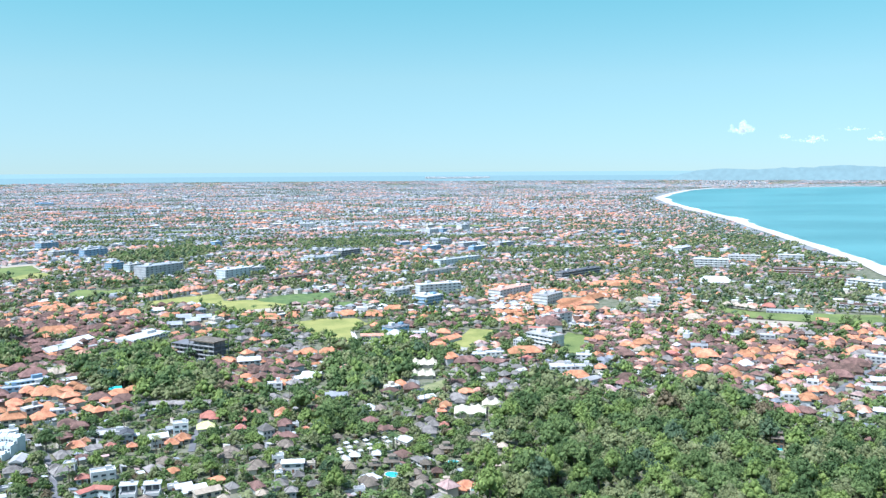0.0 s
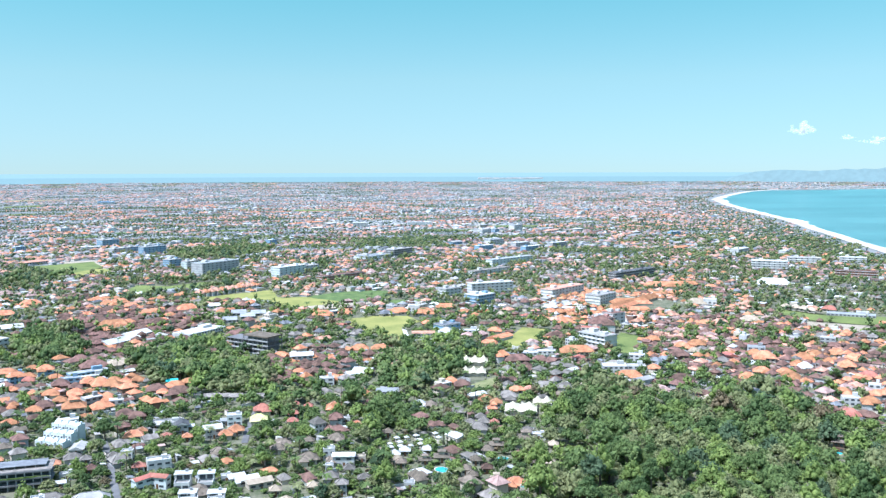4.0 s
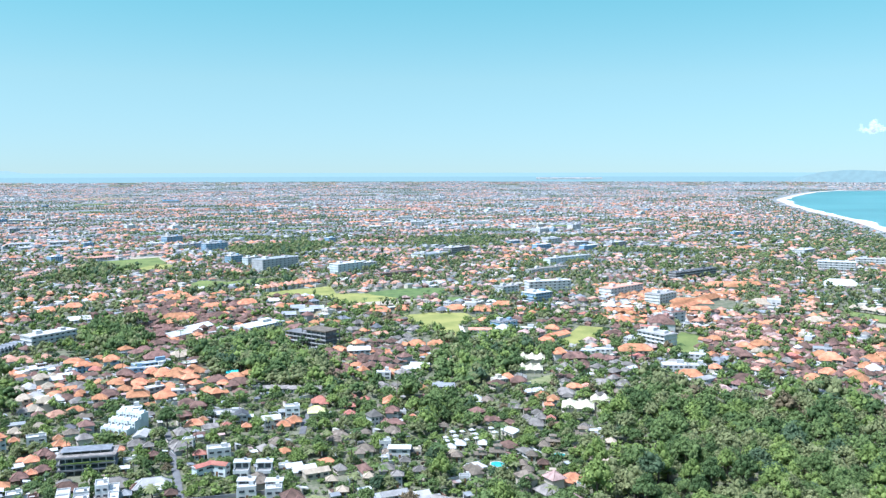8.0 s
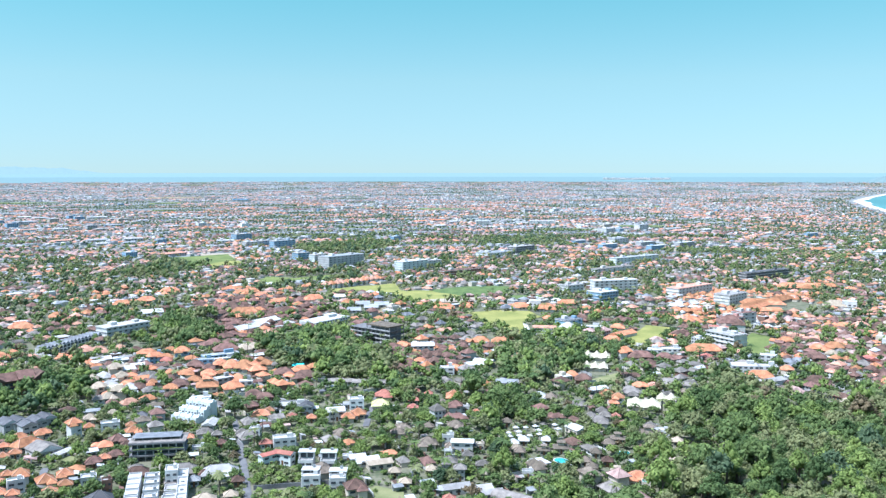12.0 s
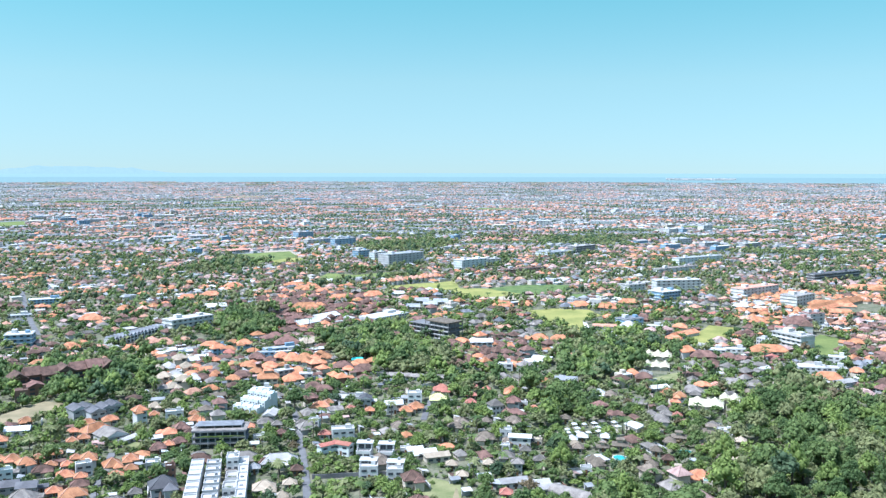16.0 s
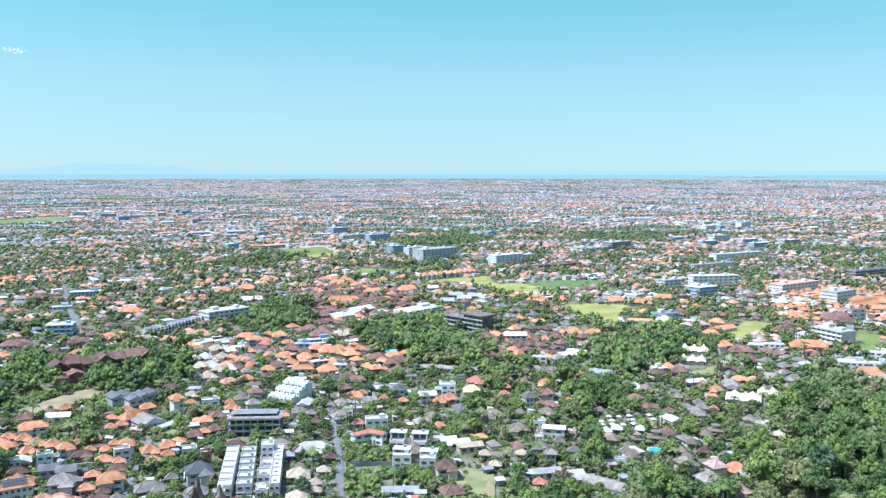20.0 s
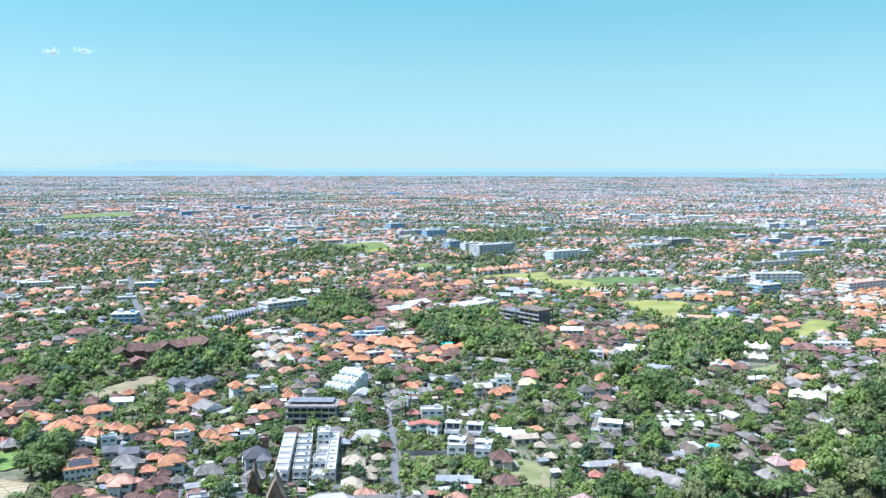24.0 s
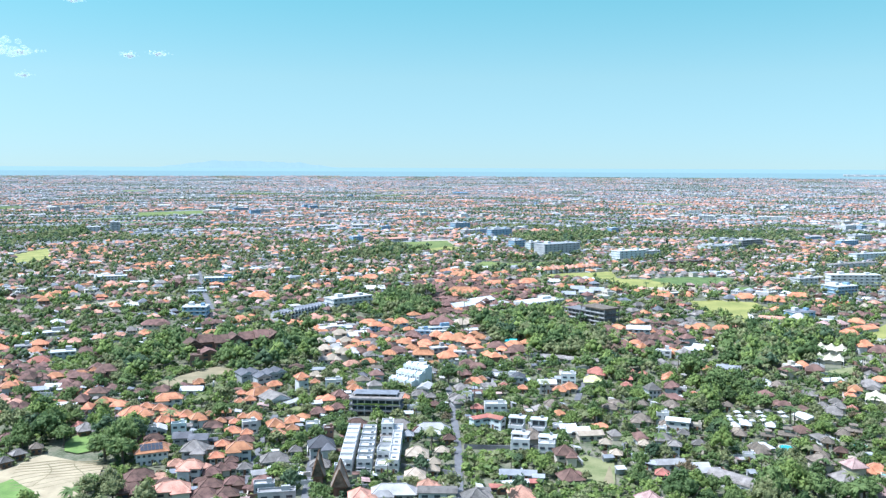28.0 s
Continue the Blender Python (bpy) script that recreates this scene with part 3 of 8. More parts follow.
def crown(seed, leaves, lumps=7, size=0.2, tall=0.85, rings=1):
    """A crown of radius 1 from z 0 to about 2 * tall: leaf sprays on uneven lumps round inner cores."""
    g = np.random.default_rng(seed)
    c = np.zeros((lumps, 3))
    ang = g.uniform(0, 6.28) + np.arange(lumps) * 2.4
    rad = np.sqrt(np.linspace(0.0, 1, lumps)) * g.uniform(0.5, 0.72, lumps)
    c[:, 0], c[:, 1] = np.cos(ang) * rad, np.sin(ang) * rad
    c[:, 2] = tall * (1.25 - 0.85 * rad + g.uniform(-0.25, 0.2, lumps))
    lr = g.uniform(0.28, 0.46, lumps) * (1.25 if lumps < 4 else max(0.66, min(1, math.sqrt(8 / lumps))))
    k = g.integers(0, lumps, leaves)
    d = g.normal(size=(leaves, 3))
    d[:, 2] = np.abs(d[:, 2]) * 1.1 - 0.35
    d /= np.linalg.norm(d, axis=1)[:, None]
    p = c[k] + d * (lr[k] * g.uniform(0.86, 1.24, leaves))[:, None]
    nrm = d + g.normal(scale=0.62, size=(leaves, 3)) + np.array([0, 0, 0.55])
    nrm /= np.linalg.norm(nrm, axis=1)[:, None]
    u = np.cross(nrm, g.normal(size=(leaves, 3)))
    u /= np.linalg.norm(u, axis=1)[:, None]
    w = np.cross(nrm, u)
    s = size * g.uniform(0.55, 1.2, leaves)[:, None]
    quad = np.stack([p + u * s * 1.2, p - u * s * 0.6 + w * s, p - u * s * 0.6 - w * s], 1).reshape(-1, 3)
    faces = np.arange(3 * leaves).reshape(-1, 3).tolist()
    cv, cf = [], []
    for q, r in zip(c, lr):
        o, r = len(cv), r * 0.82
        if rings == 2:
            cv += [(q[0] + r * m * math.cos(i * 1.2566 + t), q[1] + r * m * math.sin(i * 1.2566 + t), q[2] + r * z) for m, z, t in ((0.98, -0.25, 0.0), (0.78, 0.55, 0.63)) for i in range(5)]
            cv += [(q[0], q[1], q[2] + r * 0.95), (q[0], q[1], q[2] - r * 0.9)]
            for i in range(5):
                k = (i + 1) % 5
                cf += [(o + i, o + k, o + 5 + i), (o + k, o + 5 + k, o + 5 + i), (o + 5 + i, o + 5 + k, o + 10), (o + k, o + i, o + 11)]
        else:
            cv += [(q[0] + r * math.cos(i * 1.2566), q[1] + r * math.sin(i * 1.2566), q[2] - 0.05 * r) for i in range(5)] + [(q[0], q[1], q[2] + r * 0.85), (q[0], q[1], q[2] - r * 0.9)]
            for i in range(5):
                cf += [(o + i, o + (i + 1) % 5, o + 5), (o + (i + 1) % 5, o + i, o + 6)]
    return (quad, faces), (cv, cf)


def stem(h, r0, r1, lean=0.0, seed=0, limbs=0):
    """A tapered trunk with limbs."""
    g = random.Random(seed)
    pieces = []

    def tube(p, q, a, b):
        p, q = Vector(p), Vector(q)
        u = (q - p).normalized()
        e = u.cross(Vector((0.3, 0.9, 0.1))).normalized()
        f = u.cross(e)
        v = [tuple(c + (e * math.cos(t) + f * math.sin(t)) * r) for c, r in ((p, a), (q, b)) for t in [i * 1.0472 for i in range(6)]]
        pieces.append((v, [(i, (i + 1) % 6, 6 + (i + 1) % 6, 6 + i) for i in range(6)]))
    top = (lean * h, lean * h * 0.4, h)
    mid = (lean * h * 0.3, 0, h * 0.5)
    tube((0, 0, 0), mid, r0, (r0 + r1) / 2)
    tube(mid, top, (r0 + r1) / 2, r1)
    for i in range(limbs):
        a = i * 2.1 + g.uniform(0, 1)
        tube((mid[0], mid[1], h * g.uniform(0.45, 0.8)), (math.cos(a) * h * 0.42, math.sin(a) * h * 0.42, h * g.uniform(0.95, 1.2)), r1 * 0.8, r1 * 0.3)
    return join(*pieces)


def fronds(n, length, seed):
    g = random.Random(seed)
    verts, faces = [], []
    for i in range(n):
        a, up = i * 2.399 + g.uniform(-0.2, 0.2), g.uniform(-0.1, 0.75)
        c, s = math.cos(a), math.sin(a)
        o, z, x = len(verts), 0.0, 0.0
        for j in range(5):
            w = (0.10, 0.42, 0.46, 0.32, 0.05)[j] * length / 3
            verts += [(c * x - s * w, s * x + c * w, z - 0.22 * w), (c * x, s * x, z), (c * x + s * w, s * x - c * w, z - 0.22 * w)]
            x += length / 4
            z += (up - 0.38 * j) * length / 6
        for j in range(4):
            p = o + 3 * j
            faces += [(p, p + 1, p + 4, p + 3), (p + 1, p + 2, p + 5, p + 4)]
    return verts, faces


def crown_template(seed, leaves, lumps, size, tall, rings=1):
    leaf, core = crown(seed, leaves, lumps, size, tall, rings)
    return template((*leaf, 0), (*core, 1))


FINE = [crown_template(s, 270, 16, 0.090, 0.8, 1) for s in range(6)]
MEDIUM = [crown_template(20 + s, 40, 8, 0.14, 0.75) for s in range(6)]
COARSE = [crown_template(40 + s, 9, 2, 0.28, 0.65) for s in range(6)]
FAR_TREE = [crown_template(60 + s, 2, 1, 0.3, 0.55) for s in range(5)]
PALM = [template((*[[(x, y, z + 8.5) for x, y, z in fronds(15, 3.4, s)[0]], fronds(15, 3.4, s)[1]], 0), (*stem(8.6, 0.22, 0.13, 0.02, s), 1)) for s in range(3)]
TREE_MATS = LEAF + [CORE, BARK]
TREE_KINDS = []


def tree_kinds():
    """One tree of each kind, to be copied as single things."""
    words = ("broad dark green shade tree", "round mid-green garden tree", "bright fresh-green tree", "olive-green spreading tree", "bluish dark green tree", "reddish-brown leaved tree")
    for i in range(6):
        leaf, core = crown(100 + i, 520, 18, 0.075, (0.8, 0.75, 0.9, 0.7, 1.0, 0.85)[i], 2)
        me = mesh_of("crown", list(leaf[0]) + core[0], list(leaf[1]) + [tuple(k + len(leaf[0]) for k in q) for q in core[1]], [LEAF[i]], None, True)
        t = thing("tree", pose(0, -900 - 20 * i, 0), words[i] + " among the houses", "tree", "garden trees")
        part("trunk", stem(1.0, 0.075, 0.045, 0.03, i, 4), BARK, t)
        part("crown", me, None, t, at=pose(0, 0, 0.35))
        TREE_KINDS.append(t)
    p = thing("palm_tree", pose(0, -1020, 0), "slender coconut palm with drooping green fronds", "palm tree", "palms")
    part("trunk", stem(8.6, 0.22, 0.13, 0.02, 3), BARK, p)
    v, f = fronds(17, 3.4, 5)
    part("crown", ([(x + 0.17, y + 0.07, z + 8.5) for x, y, z in v], f), LEAF[1], p)
    TREE_KINDS.append(p)


near_trees, mid_trees, far_trees = Batch(), Batch(), Batch()
SINGLE = {"trees": 0, "houses": 0}


def pick_leaf(red=0.015):
    u = rng.random()
    return 5 if u < red else 0 if u < 0.20 else 1 if u < 0.50 else 2 if u < 0.73 else 3 if u < 0.95 else 4


def tree(x, y, r, single=False, palm=None, tall=1.0):
    """A tree with a crown of radius r."""
    wx, wy, wz, k = site(x, y)
    far = math.hypot(x, y)
    palm = rng.random() < 0.04 if palm is None else palm
    # Distant trees lean to bluish and olive leaves, standing in for haze.
    az, leaf, h = rng.uniform(0, 6.28), pick_leaf() if far < 800 else rng.choice((1, 3, 3, 4)) if far < 1700 else rng.choice((4, 4, 3)) if far < 9000 else 4, rng.uniform(0.8, 1.4)
    if single and SINGLE["trees"] < 320:
        SINGLE["trees"] += 1
        if palm:
            copy_thing(TREE_KINDS[6], pose(x, y, 0, 0, 0, math.degrees(az)) @ Matrix.Scale(rng.uniform(0.8, 1.15), 4))
        else:
            copy_thing(TREE_KINDS[leaf], pose(x, y, 0, 0, 0, math.degrees(az)) @ Matrix.Diagonal((r, r, r * h * 1.05, 1)))
    elif palm and far < 900:
        s = rng.uniform(0.75, 1.15)
        near_trees.add(rng.choice(PALM), turned(az, s, s, s), np.array([x, y, 0.0]), [rng.choice((0, 1, 3)), 7])
    else:
        kinds, batch = (FINE, near_trees) if far < 470 else (MEDIUM, near_trees) if far < 740 else (COARSE, mid_trees) if far < 1700 else (FAR_TREE, far_trees)
        r *= k
        batch.add(rng.choice(kinds), turned(az, r, r, r * h * tall), np.array([wx, wy, wz + 0.2 * r * tall]), [leaf, leaf])


BUSH = [crown_template(80 + s, 14, 1, 0.36, 0.6) for s in range(5)]
shrubs = Batch()


def shrub(x, y, r):
    shrubs.add(rng.choice(BUSH), turned(rng.uniform(0, 6.28), r, r, r * rng.uniform(0.7, 1.1)), np.array([x, y, -0.1 * r]), [pick_leaf(0.03)] * 2)


# ---- houses of the far town, joined ----


def pane_rows(w, d, z0, z1, n, off=0.03):
    out = []
    for i in range(n):
        x = -w / 2 + w * (i + 0.5) / n
        a = w / n * 0.28
        out.append(([(x - a, -d / 2 - off, z0), (x + a, -d / 2 - off, z0), (x + a, -d / 2 - off, z1), (x - a, -d / 2 - off, z1)], [(0, 1, 2, 3)]))
        out.append(([(x + a, d / 2 + off, z0), (x - a, d / 2 + off, z0), (x - a, d / 2 + off, z1), (x + a, d / 2 + off, z1)], [(0, 1, 2, 3)]))
    return join(*out)


def moved(vf, x, y, z=0.0):
    return [(a + x, b + y, c + z) for a, b, c in vf[0]], vf[1]


HIPS = [
    template((*box(-4.5, -3.5, 0, 4.5, 3.5, 2.7, False), 0), (*hip(9, 7, 2.7, 3.0), 1), (*pane_rows(9, 7, 0.8, 2.1, 3), 2)),
    template((*box(-4, -4, 0, 4, 4, 5.2, False), 0), (*hip(8, 8, 5.2, 3.2), 1), (*pane_rows(8, 8, 3.3, 4.6, 3), 2), (*pane_rows(8, 8, 0.8, 2.1, 3), 2)),
    template((*box(-5.5, -3, 0, 5.5, 3, 2.8, False), 0), (*hip(11, 6, 2.8, 2.7), 1), (*moved(box(-2, -2.5, 0, 2, 2.5, 2.6, False), 2.5, -3.5), 0), (*moved(hip(4, 5, 2.6, 1.7), 2.5, -3.5), 1), (*pane_rows(11, 6, 0.8, 2.1, 4), 2)),
    template((*box(-3.5, -3.5, 0, 3.5, 3.5, 2.6, False), 0), (*hip(7, 7, 2.6, 2.8, 1.0), 1), (*moved(box(-2.5, -2, 0, 2.5, 2, 2.5, False), -4.2, 2.4), 0), (*moved(hip(5, 4, 2.5, 1.4, 0.6), -4.2, 2.4), 1)),
    template((*box(-5, -2.6, 0, 5, 2.6, 2.6, False), 0), (*hip(10, 5.2, 2.6, 2.4), 1), (*moved(box(-2.4, -3.4, 0, 2.4, 3.4, 2.6, False), -2.2, 2.4), 0), (*moved(hip(4.8, 6.8, 2.6, 2.4), -2.2, 2.4), 1), (*moved(box(-2, -1.6, 0, 2, 1.6, 2.4, False), 3.2, -3.6), 0), (*moved(hip(4, 3.2, 2.4, 1.1, 0.5), 3.2, -3.6), 1)),
    template((*box(-3, -4.5, 0, 3, 4.5, 2.8, False), 0), (*hip(6, 9, 2.8, 2.0, 0.6, 0.15, True), 1), (*moved(box(-2.5, -2, 0, 2.5, 2, 2.5, False), 4, -1), 0), (*moved(hip(5, 4, 2.5, 1.2, 0.5, 0.12, True), 4, -1), 1)),
]
FLATS = [
    template((*box(-5, -4, 0, 5, 4, 6.4), 0), (*box(-4.7, -3.7, 6.4, 4.7, 3.7, 6.45), 1), (*box(-2, -1, 6.45, 1.5, 2.5, 8.6), 0), (*pane_rows(10, 8, 3.9, 5.6, 4), 2), (*pane_rows(10, 8, 0.8, 2.5, 4), 2)),
    template((*box(-6, -4, 0, 6, 4, 3.4), 0), (*box(-6.3, -4.3, 3.4, 6.3, 4.3, 3.7), 1), (*pane_rows(12, 8, 0.9, 2.5, 5), 2)),
    template((*box(-5, -4.5, 0, 5, 4.5, 9.6), 0), (*box(-4.7, -4.2, 9.6, 4.7, 4.2, 9.65), 1), (*pane_rows(10, 9, 7, 8.7, 4), 2), (*pane_rows(10, 9, 3.9, 5.6, 4), 2), (*pane_rows(10, 9, 0.8, 2.5, 4), 2)),
    template((*box(-6, -4, 0, 6, 4, 3.8, False), 0), (*hip(12, 8, 3.8, 1.6, 0.5, 0.12, True), 1), (*pane_rows(12, 8, 1, 2.4, 3), 2)),
]
TOWN_MATS = list(TILE.values()) + list(WALL.values()) + [GLASS]
TILE_SLOT = {k: i for i, k in enumerate(TILE)}
WALL_SLOT = {k: i + len(TILE) for i, k in enumerate(WALL)}
town_near, town_mid, town_far = Batch(), Batch(), Batch()


def plain_hip(w, d, h, rise):
    """A small far house: four walls and a hipped roof."""
    a, b, r = w / 2, d / 2, max(0.1, (w - d) / 2)
    wall = [(x * 0.88, y * 0.88, z) for z in (0, h) for x, y in ((-a, -b), (a, -b), (a, b), (-a, b))]
    roof = [(-a, -b, h - 0.2), (a, -b, h - 0.2), (a, b, h - 0.2), (-a, b, h - 0.2), (-r, 0, h + rise), (r, 0, h + rise)]
    return template((wall, [(0, 1, 5, 4), (1, 2, 6, 5), (2, 3, 7, 6), (3, 0, 4, 7)], 0), (roof, [(0, 1, 5, 4), (1, 2, 5), (2, 3, 4, 5), (3, 0, 4)], 1))


BARE_HIP = [plain_hip(10.5, 8, 2.8, 2.5), plain_hip(8.5, 7.5, 3.6, 2.6), plain_hip(13, 7, 2.6, 2.1)]
BARE_FLAT = [template((*box(-5, -4, 0, 5, 4, 5.0, False)[:1], [(0, 1, 5, 4), (1, 2, 6, 5), (2, 3, 7, 6), (3, 0, 4, 7)], 0), ([(-5, -4, 5), (5, -4, 5), (5, 4, 5), (-5, 4, 5)], [(0, 1, 2, 3)], 1)), plain_hip(15, 8, 3.2, 1.2)]


def stuff_house(x, y, roof, rot, s=1.0, tall=1.0):
    wx, wy, wz, k = site(x, y)
    far = math.hypot(x, y)
    flat = roof in ("white", "concrete", "steel") and rng.random() < 0.8
    tpl = rng.choice((FLATS[:2] + FLATS[3:] if far < 900 else FLATS) if flat else HIPS) if far < 850 else rng.choice(BARE_FLAT if flat else BARE_HIP)
    wall = rng.choice(("white", "cream", "cream", "grey", "brick")) if roof not in ("thatch", "brown") else rng.choice(("cream", "grey", "brick"))
    # Haze put into far walls: white and brick dropped for flatter tones.
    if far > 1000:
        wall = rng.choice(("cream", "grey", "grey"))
    s *= k
    sx, sy, sz = s * rng.uniform(0.85, 1.3), s * rng.uniform(0.85, 1.25), tall * s * rng.uniform(0.85, 1.15)
    batch = town_near if far < 900 else town_mid if far < 2200 else town_far
    batch.add(tpl, turned(rot, sx, sy, sz), np.array([wx, wy, wz]), [WALL_SLOT[wall], TILE_SLOT[roof], len(TOWN_MATS) - 1])


# ---- single houses ----
ROOF_WORDS = {"dusty": "dusty weathered clay tiled roof", "slate": "blue-grey slate roof", "orange": "bright orange clay tiled roof", "salmon": "faded pinkish clay tiled roof", "red": "red tiled roof", "brown": "weathered dark brown tiled roof", "grey": "grey shingled roof",
              "thatch": "dark grey-brown thatched roof", "straw": "pale straw thatched roof", "white": "white sheet roof", "cream": "cream roof", "steel": "blue-grey sheet roof",
              "concrete": "grey concrete flat roof", "dark": "dark grey roof", "yellow": "yellow-green roof", "teal": "teal sheet roof", "blue": "blue sheet roof"}
WALL_WORDS = {"pink": "pink", "white": "white", "cream": "cream", "grey": "grey", "brick": "dark brick", "blue": "blue", "mint": "pale blue-white", "dark": "dark concrete"}


def windows(ob, w, d, z0, storeys, n, high=1.4, sides=(0, 1), storey=3.0):
    """Framed panes along the long sides (0 front, 1 back) and the ends (2, 3)."""
    for side in sides:
        long, deep = (w, d) if side < 2 else (d, w)
        count = n if side < 2 else max(1, int(n * d / w))
        for lvl in range(storeys):
            for i in range(count):
                x = -long / 2 + long * (i + 0.5) / count
                a = min(long / count * 0.32, 1.1)
                z = z0 + lvl * storey
                m = pose(0, 0, 0, 0, 0, (0, 180, 90, -90)[side]) @ pose(x, -deep / 2, z)
                key = (round(a, 1), high)
                if key not in PANES:
                    PANES[key] = (mesh_of("window", *box(-a, -0.07, 0, a, 0.02, high), WALL["white"]), mesh_of("pane", *box(-a + 0.1, -0.09, 0.1, a - 0.1, -0.068, high - 0.1), GLASS))
                f = part("window", PANES[key][0], None, ob, at=m)
                if PANE_PARTS[0] > 0:
                    PANE_PARTS[0] -= 1
                    part("pane", PANES[key][1], None, f)
                else:
                    f.data = PANES[key][1]


PANES, PANE_PARTS = {}, [420]


SINGLE_HOUSES = 462.0


def joined_house(x, y, w, d, h, rot, roof, wall, style):
    """A house too far off to be a thing of its own."""
    n = max(2, int(w / 3.0))
    pieces = [(*box(-w / 2, -d / 2, 0, w / 2, d / 2, h), 0), (*pane_rows(w, d, 0.8, 1.9, n), 2)]
    if h > 4:
        pieces.append((*pane_rows(w, d, 3.1, 4.2, n), 2))
    if style == "flat":
        pieces += [(*box(-w / 2 + 0.2, -d / 2 + 0.2, h, w / 2 - 0.2, d / 2 - 0.2, h + 0.08), 1), (*box(w * 0.1, 0, h, w * 0.35, d * 0.3, h + 2.2), 0)]
    elif style == "gable":
        pieces.append((*hip(w, d, h, 0.22 * min(w, d), 0.6, 0.15, True), 1))
    else:
        pieces.append((*hip(w, d, h, 0.38 * min(w, d) + 0.5), 1))
        if style == "hip" and w > 5:
            side = 1 if (x + 2 * y) % 2 < 1 else -1
            pieces += [(*moved(box(-w * 0.25, -d * 0.32, 0, w * 0.25, d * 0.32, h * 0.9, False), side * w * 0.26, -d * 0.48), 0), (*moved(hip(w * 0.5, d * 0.64, h * 0.9, 0.24 * d + 0.4, 0.6), side * w * 0.26, -d * 0.48), 1)]
        if style == "tier":
            pieces += [(*box(-w * 0.2, -d * 0.2, h + 1, w * 0.2, d * 0.2, h + 0.4 * d), 0), (*hip(w * 0.4, d * 0.4, h + 0.4 * d, 0.16 * d, 0.6), 1)]
    wx, wy, wz, k = site(x, y)
    town_near.add(template(*pieces), turned(radians(rot), k, k, k), np.array([wx, wy, wz]), [WALL_SLOT[wall], TILE_SLOT[roof], len(TOWN_MATS) - 1])


def house(x, y, w, d, storeys, rot, roof="orange", wall="white", rise=None, style="hip", where="beside trees", hut=True, n=None, group="houses", face=(0, 2), wing=True):
    """A house of w x d metres: walls, roof with ridge caps, windows, door."""
    claim(x, y, 0.45 * max(w, d) + 0.5)
    yard = (0.5 * max(w, d) + 2.2) / math.hypot(x, y)
    claim(x * (1 - yard), y * (1 - yard), 1.7)
    h = 2.35 * storeys + 0.05
    if math.hypot(x, y) > SINGLE_HOUSES:
        return joined_house(x, y, w, d, h, rot, roof, wall, style)
    ob = thing("house", pose(x, y, 0, 0, 0, rot), WALL_WORDS[wall] + (" two-storey" if storeys == 2 else " three-storey" if storeys > 2 else "") + " house, " + ROOF_WORDS[roof] + ", " + where, "house", group)
    part("wall", box(-w / 2, -d / 2, 0, w / 2, d / 2, h), WALL[wall], ob)
    n = n or max(2, int(w / 3.2))
    if style == "hip" and w > 4.6 and wing:
        side, share = 1 if (x + 2 * y) % 2 < 1 else -1, 0.46 + 0.05 * ((3 * x + y) % 3)
        ww, wd, px, py = w * share, d * 0.62, side * w * 0.26, -d * 0.48
        part("wing", box(px - ww / 2, py - wd / 2, 0, px + ww / 2, py + wd / 2, h * 0.9), WALL[wall], ob)
        v, f = hip(ww, wd, h * 0.9, 0.36 * min(ww, wd) + 0.4, 0.6)
        part("wing_roof", ([(a + px, b + py, c) for a, b, c in v], f), TILE[roof], ob)
    if style == "hip":
        rise = rise or 0.38 * min(w, d) + 0.5
        r = part("roof", hip(w, d, h, rise), TILE[roof], ob)
        part("ridge_cap", ridges(w, d, h, rise), RIDGE if roof in ("orange", "salmon", "red") else TILE[roof], r)
    elif style == "gable":
        rise = rise or 0.24 * min(w, d)
        r = part("roof", hip(w, d, h, rise, 0.5, 0.15, True), TILE[roof], ob)
        for s in (-1, 1):
            if w >= d:
                tri = [(s * (w / 2 + u), v, z) for u in (0.4, 0.53) for v, z in ((-d / 2 - 0.2, h + 0.1), (d / 2 + 0.2, h + 0.1), (0, h + rise))]
            else:
                tri = [(v, s * (d / 2 + u), z) for u in (0.4, 0.53) for v, z in ((-w / 2 - 0.2, h + 0.1), (w / 2 + 0.2, h + 0.1), (0, h + rise))]
            part("gable_wall", (tri, [(0, 1, 2), (5, 4, 3), (0, 3, 4, 1), (1, 4, 5, 2), (2, 5, 3, 0)]), WALL[wall], ob)
    elif style == "tier":
        rise = 0.26 * min(w, d)
        part("roof", hip(w, d, h, rise, 1.0), TILE[roof], ob)
        part("wall", box(-w * 0.22, -d * 0.22, h + 0.5, w * 0.22, d * 0.22, h + rise + 1.0), WALL[wall], ob)
        part("roof", hip(w * 0.44, d * 0.44, h + rise + 1.0, 0.16 * min(w, d), 0.7), TILE[roof], ob)
    else:
        part("roof", box(-w / 2 + 0.25, -d / 2 + 0.25, h, w / 2 - 0.25, d / 2 - 0.25, h + 0.06), TILE[roof], ob)
        for q in ((-w / 2, -d / 2, w / 2, -d / 2 + 0.2), (-w / 2, d / 2 - 0.2, w / 2, d / 2), (-w / 2, -d / 2 + 0.2, -w / 2 + 0.2, d / 2 - 0.2), (w / 2 - 0.2, -d / 2 + 0.2, w / 2, d / 2 - 0.2)):
            part("parapet", box(q[0], q[1], h, q[2], q[3], h + 0.7), WALL[wall], ob)
        if hut:
            part("stair_house", box(w * 0.12, 0, h + 0.06, w * 0.36, d * 0.3, h + 1.6), WALL[wall], ob)
        r = None
    windows(ob, w, d, 0.75, storeys, n, 1.1, sides=face, storey=2.35)
